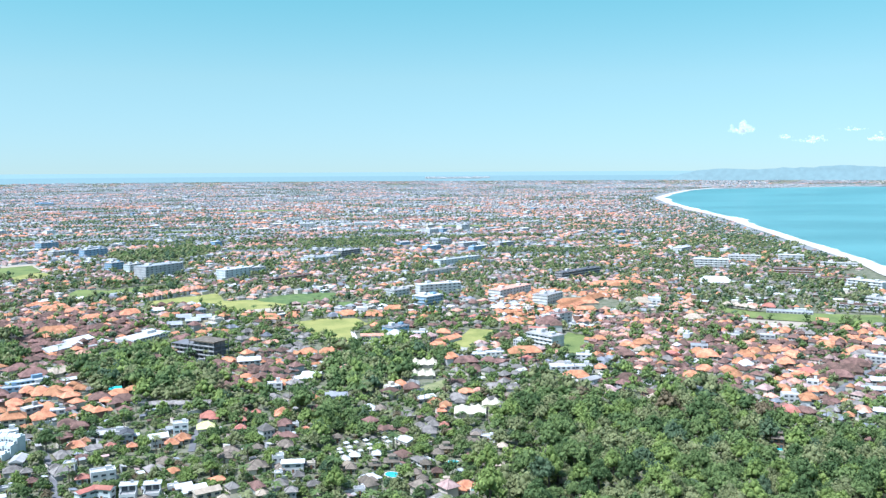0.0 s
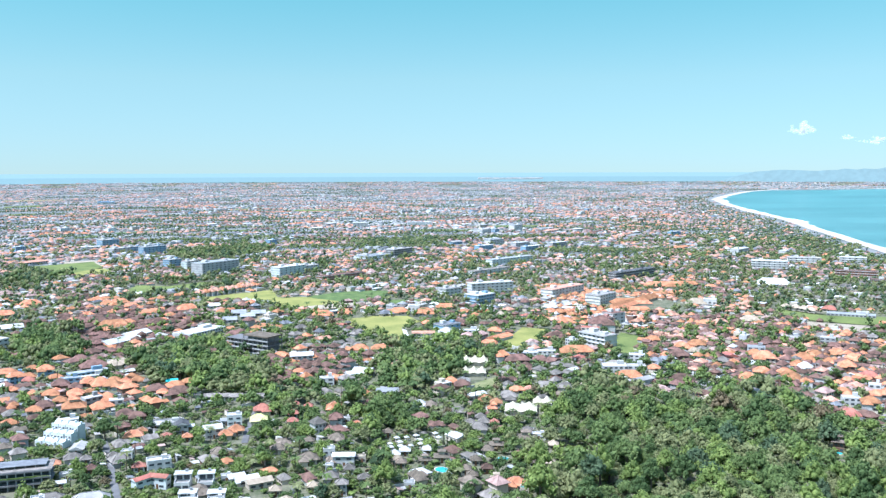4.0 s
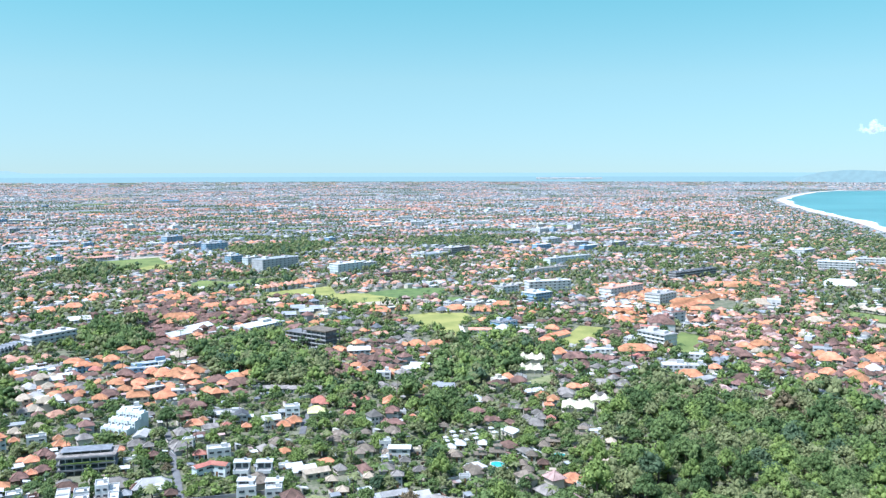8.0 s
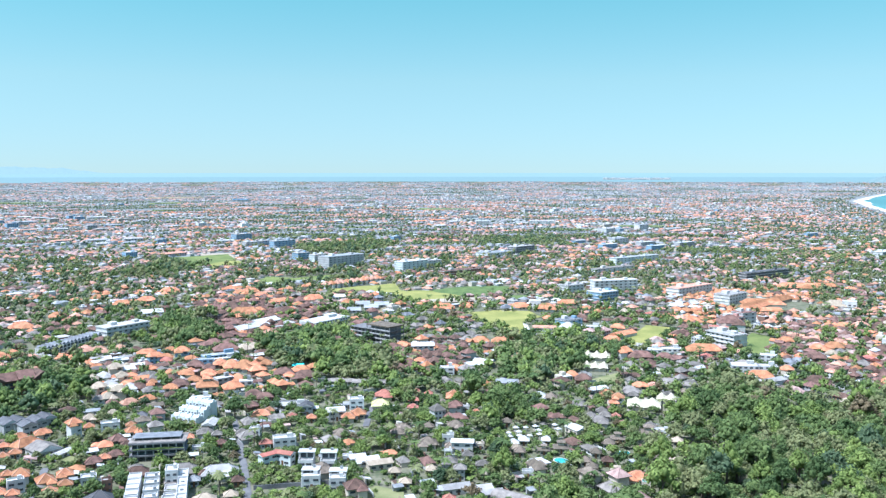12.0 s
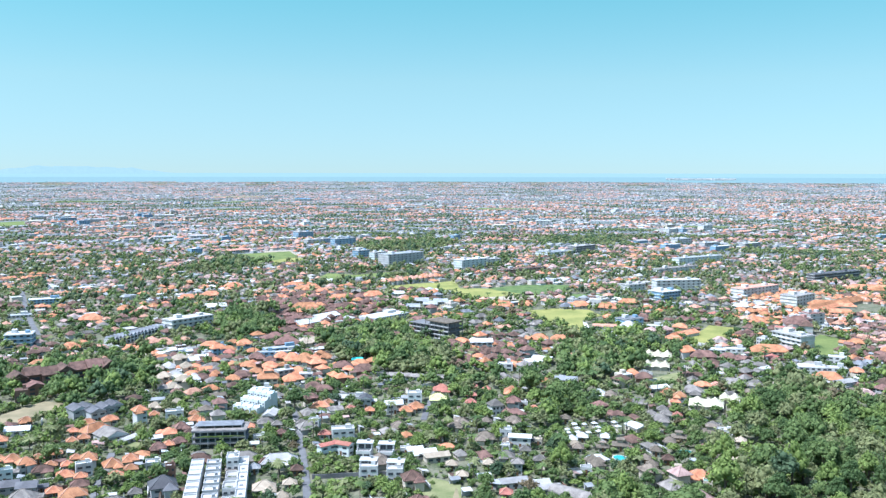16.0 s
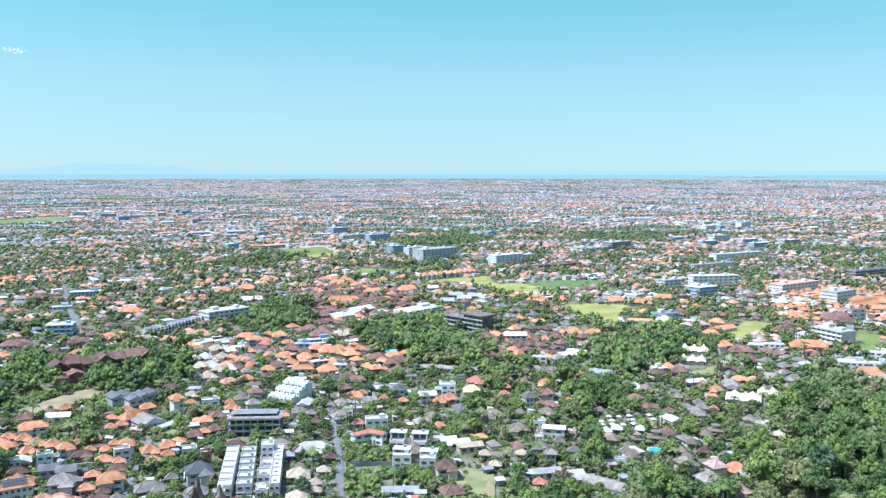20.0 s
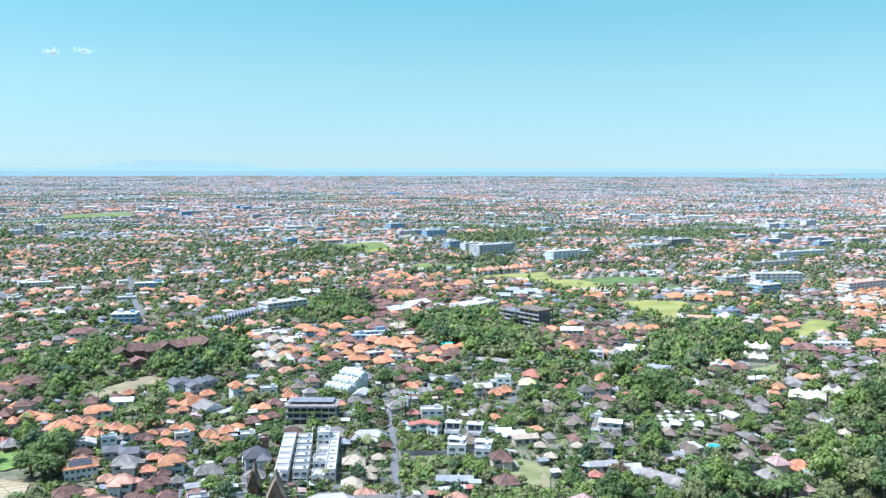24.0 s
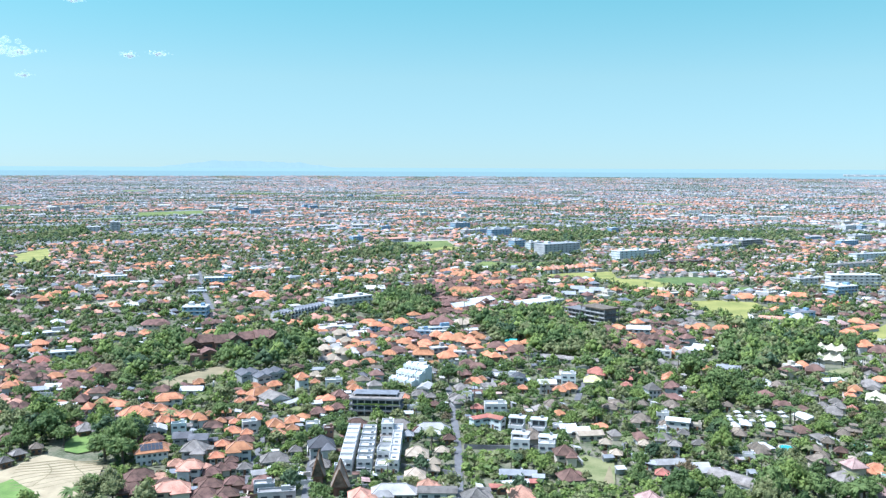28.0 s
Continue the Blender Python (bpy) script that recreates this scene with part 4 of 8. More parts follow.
    part("door", box(-0.5, -d / 2 - 0.05, 0, 0.5, -d / 2 + 0.02, 2.1), WOOD, ob, at=pose(w * 0.02, 0, 0))
    return ob


# ---- larger buildings ----


def block(x, y, w, d, rot, wall, roof, storeys, n, label):
    """A flat-roofed block: body, floor bands, windows by storey, parapets and roof huts."""
    for i in range(max(1, round(w / d))):
        o = (i + 0.5) * w / max(1, round(w / d)) - w / 2
        claim(x + o * math.cos(radians(rot)), y + o * math.sin(radians(rot)), d * 0.62)
    wx, wy, wz, k = site(x, y)
    ob = thing("building", pose(wx, wy, wz, 0, 0, rot) @ Matrix.Scale(k, 4), label, "building")
    h, s = 2.9 * storeys, 2.9
    part("wall", box(-w / 2, -d / 2, 0, w / 2, d / 2, h), WALL[wall], ob)
    for i in range(1, storeys + 1):
        part("floor_band", box(-w / 2 - 0.5, -d / 2 - 0.7, i * s - 0.25, w / 2 + 0.5, d / 2 + 0.3, i * s + 0.1), WALL["white"], ob)
    part("roof", box(-w / 2 - 0.2, -d / 2 - 0.4, h + 0.1, w / 2 + 0.2, d / 2, h + 0.5), TILE[roof], ob)
    part("roof_hut", box(-w * 0.3, -d * 0.1, h + 0.5, -w * 0.3 + min(5, w * 0.2), d * 0.25, h + 2.8), WALL["white"], ob)
    part("roof_hut", box(w * 0.22, -d * 0.2, h + 0.5, w * 0.22 + min(4, w * 0.15), d * 0.1, h + 2.2), WALL[wall], ob)
    PANE_PARTS[0], keep = 0, PANE_PARTS[0]
    windows(ob, w, d, 1.1, storeys, max(2, int(n * 0.7)), 1.25, (0, 2) if rot > 0 else (0, 3), s)
    PANE_PARTS[0] = keep
    return ob


def frame_building(x, y, w, d, rot):
    """An unfinished concrete frame: slabs on columns under a dark roof, with a lower wing."""
    claim(x, y, w * 0.5)
    ob = thing("building_shell", pose(x, y, 0, 0, 0, rot), "unfinished dark concrete building frame with open floors", "building")
    for x0, x1, levels in ((-w / 2, w / 2, 4), (-w / 2 - 17, -w / 2 - 1, 3)):
        for i in range(levels):
            z = i * 3.1
            top = i == levels - 1 and levels == 4
            part("slab", box(x0, -d / 2, z + 2.8, x1, d / 2, z + (3.6 if top else 3.15)), WALL["dark"] if not top else TILE["thatch"], ob)
            nx = max(4, int((x1 - x0) / 4.5))
            for q in range(nx + 1):
                for yy in (-d / 2 + 0.3, 0.0, d / 2 - 0.3):
                    cx = x0 + 0.3 + (x1 - x0 - 0.6) * q / nx
                    part("column", box(cx - 0.22, yy - 0.22, z, cx + 0.22, yy + 0.22, z + 2.8), WALL["dark"], ob)
            part("inner_wall", box(x0 + 1.5, -d / 2 + 3, z, x1 - 1.5, d / 2 - 2, z + 2.8), WALL["dark"], ob)
            part("railing", box(x0, -d / 2 + 0.05, z + 0.1, x1, -d / 2 + 0.2, z + 0.9), WALL["grey"], ob)
    return ob


def terrace_building(x, y, w, d, rot):
    claim(x, y, w * 0.5)
    ob = thing("terrace_building", pose(x, y, 0, 0, 0, rot), "three-storey grey building with planted open terraces", "building")
    part("core", box(-w / 2 + 1, -d / 2 + 2.2, 0, w / 2 - 1, d / 2, 7.5), WALL["dark"], ob)
    for i in range(3):
        z = 2.5 * i
        part("slab", box(-w / 2, -d / 2, z + 2.2, w / 2, d / 2, z + 2.48), WALL["dark"], ob)
        part("planter", box(-w / 2, -d / 2 - 0.25, z + 2.15, w / 2, -d / 2 + 0.35, z + 2.8) if i < 2 else box(-w / 2, -d / 2, z + 2.49, w / 2, -d / 2 + 0.5, z + 2.8), WALL["dark"], ob)
        leaf, core = crown(300 + i, 260, 9, 0.16, 0.5)
        v = [(p[0] * w * 0.52, -d / 2 - 0.1 + p[1] * 0.5, z + 2.3 + p[2] * 1.1) for p in leaf[0]]
        if i == 1:
            part("hanging_plant", (v, leaf[1]), LEAF[2], ob)
        for q in range(8):
            cx = -w / 2 + 0.4 + (w - 0.8) * q / 7
            part("column", box(cx - 0.18, -d / 2 + 0.4, z, cx + 0.18, -d / 2 + 0.76, z + 2.2), WALL["grey"], ob)
        for q in range(7):
            cx = -w / 2 + 1 + (w - 2) * (q + 0.5) / 7
            part("window", box(cx - w * 0.055, -d / 2 + 2.1, z + 0.4, cx + w * 0.055, -d / 2 + 2.22, z + 2.0), GLASS, ob)
    part("roof", box(-w / 2 - 0.3, -d / 2 + 1, 7.5, w / 2 + 0.3, d / 2 + 0.3, 7.9), TILE["grey"], ob)
    part("roof_canopy", box(-w / 2 + 1, -d / 2 + 4, 8.9, w / 2 - 2, d / 2 - 1, 9.05), TILE["slate"], ob)
    for q in range(6):
        cx = -w / 2 + 1.3 + (w - 3.6) * q / 5
        part("post", box(cx - 0.1, -d / 2 + 4.2, 7.9, cx + 0.1, -d / 2 + 4.4, 8.9), WALL["grey"], ob)
    return ob


def cube_villas(x, y, w, d, rot):
    """A cluster of stepped pale cubes."""
    g = random.Random(5)
    m = pose(x, y, 0, 0, 0, rot)
    for i in range(4):
        for j in range(3):
            p = m @ Vector((-w / 2 + w * (i + 0.5) / 4, -d / 2 + d * (j + 0.5) / 3 + g.uniform(-0.6, 0.6), 0))
            storeys = 1 if j == 0 else 2 if j == 1 else 3
            u = house(p.x, p.y, w / 4 - 0.4, d / 3 - 0.2, storeys, rot, "white", "mint", style="flat", where="in a stepped cluster", n=2, group="stepped white villas", face=(0,))
            part("gable_top", hip(w / 4 - 0.8, d / 6, storeys * 2.35 + 0.1, 1.2, 0.1, 0.1, True), WALL["mint"], u)


def villa_court(x, y, w, d, rot):
    """Three ranks of flat-roofed white villas along two lanes."""
    m = pose(x, y, 0, 0, 0, rot)
    g = random.Random(3)
    for j in range(7):
        p = m @ Vector((-0.40 * w + 0.035 * w * (7 - j) / 7, -d / 2 + d * (j + 0.5) / 7, 0))
        u = house(p.x, p.y, 0.21 * w, d / 7, 2, rot, "white", "white", style="flat", where="in an unbroken stepped row", hut=False, n=2, group="white courtyard villas", face=(0,))
        part("roof_step", box(-0.10 * w, -d * 0.05, 4.82, 0.10 * w, d * 0.035, 5.0 + g.uniform(0.3, 0.9)), TILE["white"], u)
    for j in range(6):
        p = m @ Vector((-0.12 * w + 0.05 * w * (6 - j) / 6, -d / 2 + d * (j + 0.5) / 6, 0))
        u = house(p.x, p.y, 0.24 * w, d / 6 - 2.6, 2, rot, "white", "white", style="flat", where="beside a shaded yard", hut=False, n=2, group="white courtyard villas", face=(0,))
        part("yard_wall", box(-0.12 * w, -d / 12 - 1.1, 0, 0.12 * w, -d / 12 - 0.9, 1.9), WALL["white"], u)
        part("canopy", box(-0.12 * w, -d / 12 - 0.2, 2.3, 0.02 * w, -d / 12 + 1.2, 2.45), WALL["dark"], u)
        part("water_tank", box(0.04 * w, -0.9, 4.82, 0.04 * w + 1.1, 0.2, 5.9), TILE["steel"], u)
    for j in range(5):
        p = m @ Vector((0.25 * w, -d / 2 + d * (j + 0.5) / 5, 0))
        u = house(p.x + 0.15 * w * math.cos(radians(rot)), p.y + 0.15 * w * math.sin(radians(rot)), 0.16 * w, d / 5 - 0.1, 2, rot, "white", "white", style="flat", where="closing the court", hut=False, n=2, group="white courtyard villas", face=(0,))
        part("roof_hatch", box(-0.7, -0.6, 4.82, 0.6, 0.6, 5.3), TILE["steel"], u)
        q = house(p.x - 0.04 * w * math.cos(radians(rot)), p.y - 0.04 * w * math.sin(radians(rot)), 0.21 * w, d / 5 - 1.6, (1, 2, 1, 1, 3)[j], rot, "concrete" if j % 2 else "white", "white", style="flat", where="with roof terrace", hut=j == 4, n=2, group="white courtyard villas", face=(0,))
        top = 2.35 * (1, 2, 1, 1, 3)[j] + 0.14
        if j < 4:
            part("planter", box(-0.09 * w, -d * 0.07, top, 0.09 * w, -d * 0.055, top + 0.5), WALL["grey"], q)
            leaf, core = crown(400 + j, 60, 4, 0.2, 0.5)
            part("planting", ([(a * 0.085 * w, -d * 0.0625 + b * 0.5, top + 0.35 + c * 0.6) for a, b, c in leaf[0]], leaf[1]), LEAF[1], q)


def tent(x, y, w, d, rot, roof, peaks):
    """A membrane hall with pointed peaks on posts."""
    claim(x, y, w * 0.5)
    for q in (0.6, 1.0):
        claim(x * (1 - q * d / math.hypot(x, y)), y * (1 - q * d / math.hypot(x, y)), 4.2)
    ob = thing("tent_hall", pose(x, y, 0, 0, 0, rot), ("cream" if roof == "cream" else "white") + " membrane tent hall with pointed peaks among trees", "tent")
    nx, ny, verts, faces = 8 * peaks, 10, [], []
    for j in range(ny + 1):
        for i in range(nx + 1):
            u, v = i / nx, j / ny
            c = abs(((u * peaks) % 1 if 0 < u < 1 else 0) - 0.5) * 2
            r = math.sqrt(c * c + (2 * v - 1) ** 2)
            z = 2.1 + (0.10 * d + 2.0) * max(0, 1 - r / 1.4) ** 1.4
            verts.append(((u - 0.5) * w, (v - 0.5) * d, z))
    for j in range(ny):
        for i in range(nx):
            p = j * (nx + 1) + i
            faces.append((p, p + 1, p + nx + 2, p + nx + 1))
    part("membrane", mesh_of("membrane", verts, faces, TILE[roof], smooth=True), None, ob)
    part("wall", box(-w / 2 + 1.2, -d / 2 + 1.2, 0, w / 2 - 1.2, d / 2 - 1.2, 1.95), WALL["cream"], ob)
    for i in range(peaks + 1):
        for q in (-d / 2 + 0.2, d / 2 - 0.2):
            part("post", box((i / peaks - 0.5) * (w - 0.4) - 0.1, q - 0.1, 0, (i / peaks - 0.5) * (w - 0.4) + 0.1, q + 0.1, 2.0), WALL["white"], ob)
    return ob


def barrel(x, y, w, d, rot):
    """A long hall under a half-round grey roof."""
    claim(x, y, w * 0.4)
    ob = thing("barrel_hall", pose(x, y, 0, 0, 0, rot), "long hall with a half-round grey sheet roof", "hall")
    part("wall", box(-w / 2, -d / 2, 0, w / 2, d / 2, 2.6), WALL["grey"], ob)
    verts, faces, n = [], [], 12
    for sx in (-w / 2 - 0.4, w / 2 + 0.4):
        for i in range(n + 1):
            a = math.pi * i / n
            verts.append((sx, -math.cos(a) * (d / 2 + 0.3), 2.6 + math.sin(a) * d * 0.36))
    for i in range(n):
        faces.append((i, i + 1, n + 2 + i, n + 1 + i))
    faces += [tuple(range(n + 1)), tuple(range(2 * n + 1, n, -1))]
    part("roof", (verts, faces), TILE["grey"], ob)
    for i in range(9):
        part("roof_rib", bar((-w / 2 + w * i / 8, -d / 2 - 0.3, 2.6), (-w / 2 + w * i / 8, 0, 2.6 + d * 0.365), 0.06), TILE["dark"], ob)
    windows(ob, w, d, 0.8, 1, 7, 1.2, (0,))
    return ob


def row_houses(x, y, w, d, rot, n):
    """A terrace of white houses, each with its own pointed grey roof."""
    u = w / n
    m = pose(x, y, 0, 0, 0, rot)
    for i in range(n):
        p = m @ Vector((-w / 2 + u * (i + 0.5), 0, 0))
        claim(p.x, p.y, d * 0.55)
        ob = thing("row_house", pose(p.x, p.y, 0, 0, 0, rot), "white terraced house with a steep blue-grey gable roof", "house", "terraced houses")
        part("wall", box(-u / 2, -d / 2, 0, u / 2, d / 2, 4.6), WALL["white"], ob)
        v, f = hip(d - 1.2, u - 0.2, 4.6, 1.6, 0.1, 0.15, True)
        part("roof", ([(-b, a, c) for a, b, c in v], f), TILE["slate"], ob)
        part("arch", box(-u * 0.36, -d / 2 - 0.12, 2.6, u * 0.36, -d / 2 + 0.05, 4.4), GLASS, ob)
        part("window", box(-u * 0.3, -d / 2 - 0.1, 0.4, u * 0.3, -d / 2 + 0.05, 2.0), GLASS, ob)


def peaked(x, y, w, d, rot):
    """A traditional house under a very steep thatched roof, its ridge swept up at both ends."""
    claim(x, y, w * 0.5)
    ob = thing("peaked_house", pose(x, y, 0, 0, 0, rot), "traditional house with a tall upswept brown thatched roof", "house")
    part("wall", box(-w * 0.34, -d * 0.38, 0, w * 0.34, d * 0.38, 3.0), WALL["brick"], ob)
    verts, faces, n = [], [], 10
    for i in range(n + 1):
        u = 2 * i / n - 1
        top, low, half = 6.6 + 3.4 * abs(u) ** 2.4, 2.3 + 0.9 * u * u, w * (0.56 - 0.12 * u * u)
        verts += [(-half, u * d * 0.46, low), (-half * 0.42, u * d * 0.54, low + 0.52 * (top - low)), (0, u * d * 0.64, top), (half * 0.42, u * d * 0.54, low + 0.52 * (top - low)), (half, u * d * 0.46, low)]
    for i in range(n):
        p = 5 * i
        faces += [(p + k, p + k + 1, p + k + 6, p + k + 5) for k in range(4)]
    faces += [tuple(range(4, -1, -1)), tuple(range(5 * n, 5 * n + 5))]
    part("roof", (verts, faces), TILE["thatch"], ob)
    for q in (-1, 1):
        part("bargeboard", join(bar((-w * 0.45, q * d * 0.47, 3.2), (0, q * d * 0.645, 10.0), 0.12), bar((w * 0.45, q * d * 0.47, 3.2), (0, q * d * 0.645, 10.0), 0.12)), WOOD, ob)
    part("door", box(-0.6, -d * 0.38 - 0.05, 0, 0.6, -d * 0.38 + 0.02, 2.1), WOOD, ob)
    return ob


def lodge(x0, y0, x1, y1, units):
    """A long three-storey brick lodge under a cascade of steep brown roofs, with galleries."""
    rot = math.degrees(math.atan2(y1 - y0, x1 - x0))
    length = math.hypot(x1 - x0, y1 - y0)
    ob = thing("lodge", pose(x0, y0, 0, 0, 0, rot), "long brown lodge with a cascade of steep tiled roofs", "building")
    u = length / units
    for i in range(units):
        cx, cy, h = u * (i + 0.5), (-1.6, 1.2, -0.6)[i % 3], 7.6 + 0.7 * (i % 2) + 0.15 * i
        claim(x0 + (x1 - x0) * (i + 0.5) / units, y0 + (y1 - y0) * (i + 0.5) / units, 6.0)
        part("wall", box(cx - u / 2, cy - 5, 0, cx + u / 2, cy + 5, h), WALL["brick"], ob)
        if i % 3:
            a = u / 2 + 0.5
            v = [(-a, -6, h), (a, -6, h), (a, 6, h), (-a, 6, h), (-a, -6, h + 0.2), (a, -6, h + 0.2), (a, 6, h + 0.2), (-a, 6, h + 0.2), (-a, 0, h + 3.9), (a, 0, h + 3.9)]
            f = [(3, 2, 1, 0), (0, 1, 5, 4), (2, 3, 7, 6), (4, 5, 9, 8), (6, 7, 8, 9), (1, 2, 6, 9, 5), (3, 0, 4, 8, 7)]
        else:
            v, f = hip(12, u + 0.8, h, 3.3, 0.6, 0.2, True)
            v = [(-b, a, c) for a, b, c in v]
        part("roof", ([(a + cx, b + cy, c) for a, b, c in v], f), TILE["brown"], ob)
        for k in range(3):
            part("gallery", box(cx - u / 2 + 0.2, cy + 5, k * 2.5 + 2.3, cx + u / 2 - 0.2, cy + 6.2, k * 2.5 + 2.5), WALL["cream"], ob)
            part("railing", box(cx - u / 2 + 0.2, cy + 6.1, k * 2.5 + 2.5, cx + u / 2 - 0.2, cy + 6.2, k * 2.5 + 3.3), WOOD, ob)
            part("window", box(cx - u * 0.34, cy + 4.98, k * 2.5 + 0.5, cx + u * 0.34, cy + 5.06, k * 2.5 + 2.1), GLASS, ob)
            part("window", box(cx - u * 0.34, cy - 5.06, k * 2.5 + 0.5, cx + u * 0.34, cy - 4.98, k * 2.5 + 2.1), GLASS, ob)
    return ob


def sunshade(x, y, rot, size=3.3):
    """A white square canopy on four posts."""
    if SHADES:
        return SHADES.append(copy_thing(SHADES[0], pose(x, y, 0, 0, 0, rot) @ Matrix.Scale(size / 3.3, 4)))
    ob = thing("sunshade", pose(x, y, 0, 0, 0, rot), "small white square canopy on posts beside a garden", "canopy", "garden canopies")
    a = size / 2
    part("canopy", ([(-a, -a, 2.2), (a, -a, 2.2), (a, a, 2.2), (-a, a, 2.2), (0, 0, 3.0), (-a, -a, 2.05), (a, -a, 2.05), (a, a, 2.05), (-a, a, 2.05)],
                    [(0, 1, 4), (1, 2, 4), (2, 3, 4), (3, 0, 4), (5, 6, 1, 0), (6, 7, 2, 1), (7, 8, 3, 2), (8, 5, 0, 3)]), TILE["white"], ob)
    for sx in (-1, 1):
        for sy in (-1, 1):
            part("post", box(sx * (a - 0.2) - 0.05, sy * (a - 0.2) - 0.05, 0, sx * (a - 0.2) + 0.05, sy * (a - 0.2) + 0.05, 2.15), WALL["white"], ob)
    part("daybed", box(-a * 0.55, -a * 0.7, 0, a * 0.55, a * 0.7, 0.5), WALL["cream"], ob)
    SHADES.append(ob)


SHADES = []


def terrace_villa(x, y, w, d, rot):
    """A white stepped villa: tall rear block, low front block with a roof terrace and a dark base."""
    claim(x, y, 0.5 * max(w, d) + 0.6)
    ob = thing("villa", pose(x, y, 0, 0, 0, rot), "white stepped two-storey villa with a roof terrace", "house", "white terrace villas")
    part("base", box(-w / 2, -d / 2 - 0.2, 0, w / 2, d / 2, 0.7), WALL["dark"], ob)
    part("rear_block", box(-w / 2 + 0.2, 0.1 * d, 0.7, w / 2 - 0.2, d / 2, 6.0), WALL["white"], ob)
    part("front_block", box(-w / 2 + 0.2, -d / 2, 0.7, w / 2 - 0.2, 0.1 * d, 3.3), WALL["white"], ob)
    part("roof", box(-w / 2 - 0.3, 0.1 * d - 1.3, 6.0, w / 2 + 0.3, d / 2 + 0.3, 6.28), TILE["white"], ob)
    part("terrace_floor", box(-w / 2 + 0.5, -d / 2 + 0.3, 3.3, w / 2 - 0.5, 0.1 * d - 0.02, 3.36), TILE["concrete"], ob)
    part("parapet", box(-w / 2 + 0.2, -d / 2, 3.3, w / 2 - 0.2, -d / 2 + 0.2, 4.1), WALL["white"], ob)
    part("parapet", box(-w / 2 + 0.2, -d / 2 + 0.2, 3.3, -w / 2 + 0.4, 0.1 * d, 4.1), WALL["white"], ob)
    part("parapet", box(w / 2 - 0.4, -d / 2 + 0.2, 3.3, w / 2 - 0.2, 0.1 * d, 4.1), WALL["white"], ob)
    for z, yy in ((3.7, 0.1 * d), (1.0, -d / 2)):
        for q in (-1, 1):
            part("window", box(q * w * 0.22 - w * 0.17, yy - 0.06, z, q * w * 0.22 + w * 0.17, yy + 0.02, z + 1.8), GLASS, ob)
    for q in (-1, 1):
        part("pillar", box(q * (w / 2 - 0.15) - 0.15, 0.1 * d - 1.2, 3.36, q * (w / 2 - 0.15) + 0.15, 0.1 * d - 0.9, 6.0), WALL["white"], ob)
    part("water_tank", box(w * 0.1, 0.3 * d, 6.28, w * 0.1 + 1.0, 0.3 * d + 1.0, 7.2), TILE["steel"], ob)
    return ob


def boundary_wall(high, *line):
    """A plastered garden wall along a line."""
    pieces = []
    for (x1, y1), (x2, y2) in zip(line, line[1:]):
        a = Vector((x2 - x1, y2 - y1, 0)).normalized()
        s = Vector((-a.y, a.x, 0)) * 0.12
        b = [(x1 + s.x, y1 + s.y), (x2 + s.x, y2 + s.y), (x2 - s.x, y2 - s.y), (x1 - s.x, y1 - s.y)]
        pieces.append(([(px, py, z) for z in (0, high) for px, py in b], [(0, 1, 5, 4), (1, 2, 6, 5), (2, 3, 7, 6), (3, 0, 4, 7), (4, 5, 6, 7)]))
        for i in range(int(math.hypot(x2 - x1, y2 - y1) / 2)):
            claim(x1 + a.x * (2 * i + 1), y1 + a.y * (2 * i + 1), 0.3)
    return structure("boundary_wall", join(*pieces), WALL["dark"], "dark weathered garden wall")


def solar_array(x, y, w, d, rot):
    """Solar panels in two rows on a slope that faces the camera's side."""
    ob = thing("solar_array", pose(x, y, 6.5, 0, 0, rot) @ pose(0, 0, 0, 32.3), "dark blue solar panels in two rows on a tiled roof", "solar panels")
    for j in range(2):
        for i in range(6):
            part("panel", box(-w / 2 + w * i / 6 + 0.05, j * 1.7 - 1.7, 0.05, -w / 2 + w * (i + 1) / 6 - 0.05, j * 1.7 - 0.1, 0.11), SOLAR, ob)
    return ob


def pool(x, y, w, d, rot):
    claim(x, y, w * 0.6)
    for q in (5.0, 9.0, 13.0):
        claim(x * (1 - q / math.hypot(x, y)), y * (1 - q / math.hypot(x, y)), 2.6)
    ob = thing("swimming_pool", pose(x, y, 0, 0, 0, rot), "turquoise swimming pool with a pale stone rim", "pool")
    v, f = [], []
    n = 18
    for s, z in ((1.0, 0.34), (1.12, 0.34), (1.12, 0.0)):
        for i in range(n):
            a = 6.2832 * i / n
            r = 1 + 0.12 * math.sin(2 * a + x)
            v.append((math.cos(a) * w / 2 * s * r, math.sin(a) * d / 2 * s * r, z))
    for k in (0, 1):
        f += [(k * n + i, k * n + (i + 1) % n, (k + 1) * n + (i + 1) % n, (k + 1) * n + i) for i in range(n)]
    part("rim", (v, f), WALL["cream"], ob)
    part("pool_water", ([(a, b, 0.30) for a, b, c in v[:n]], [tuple(range(n))]), POOL, ob)
    return ob


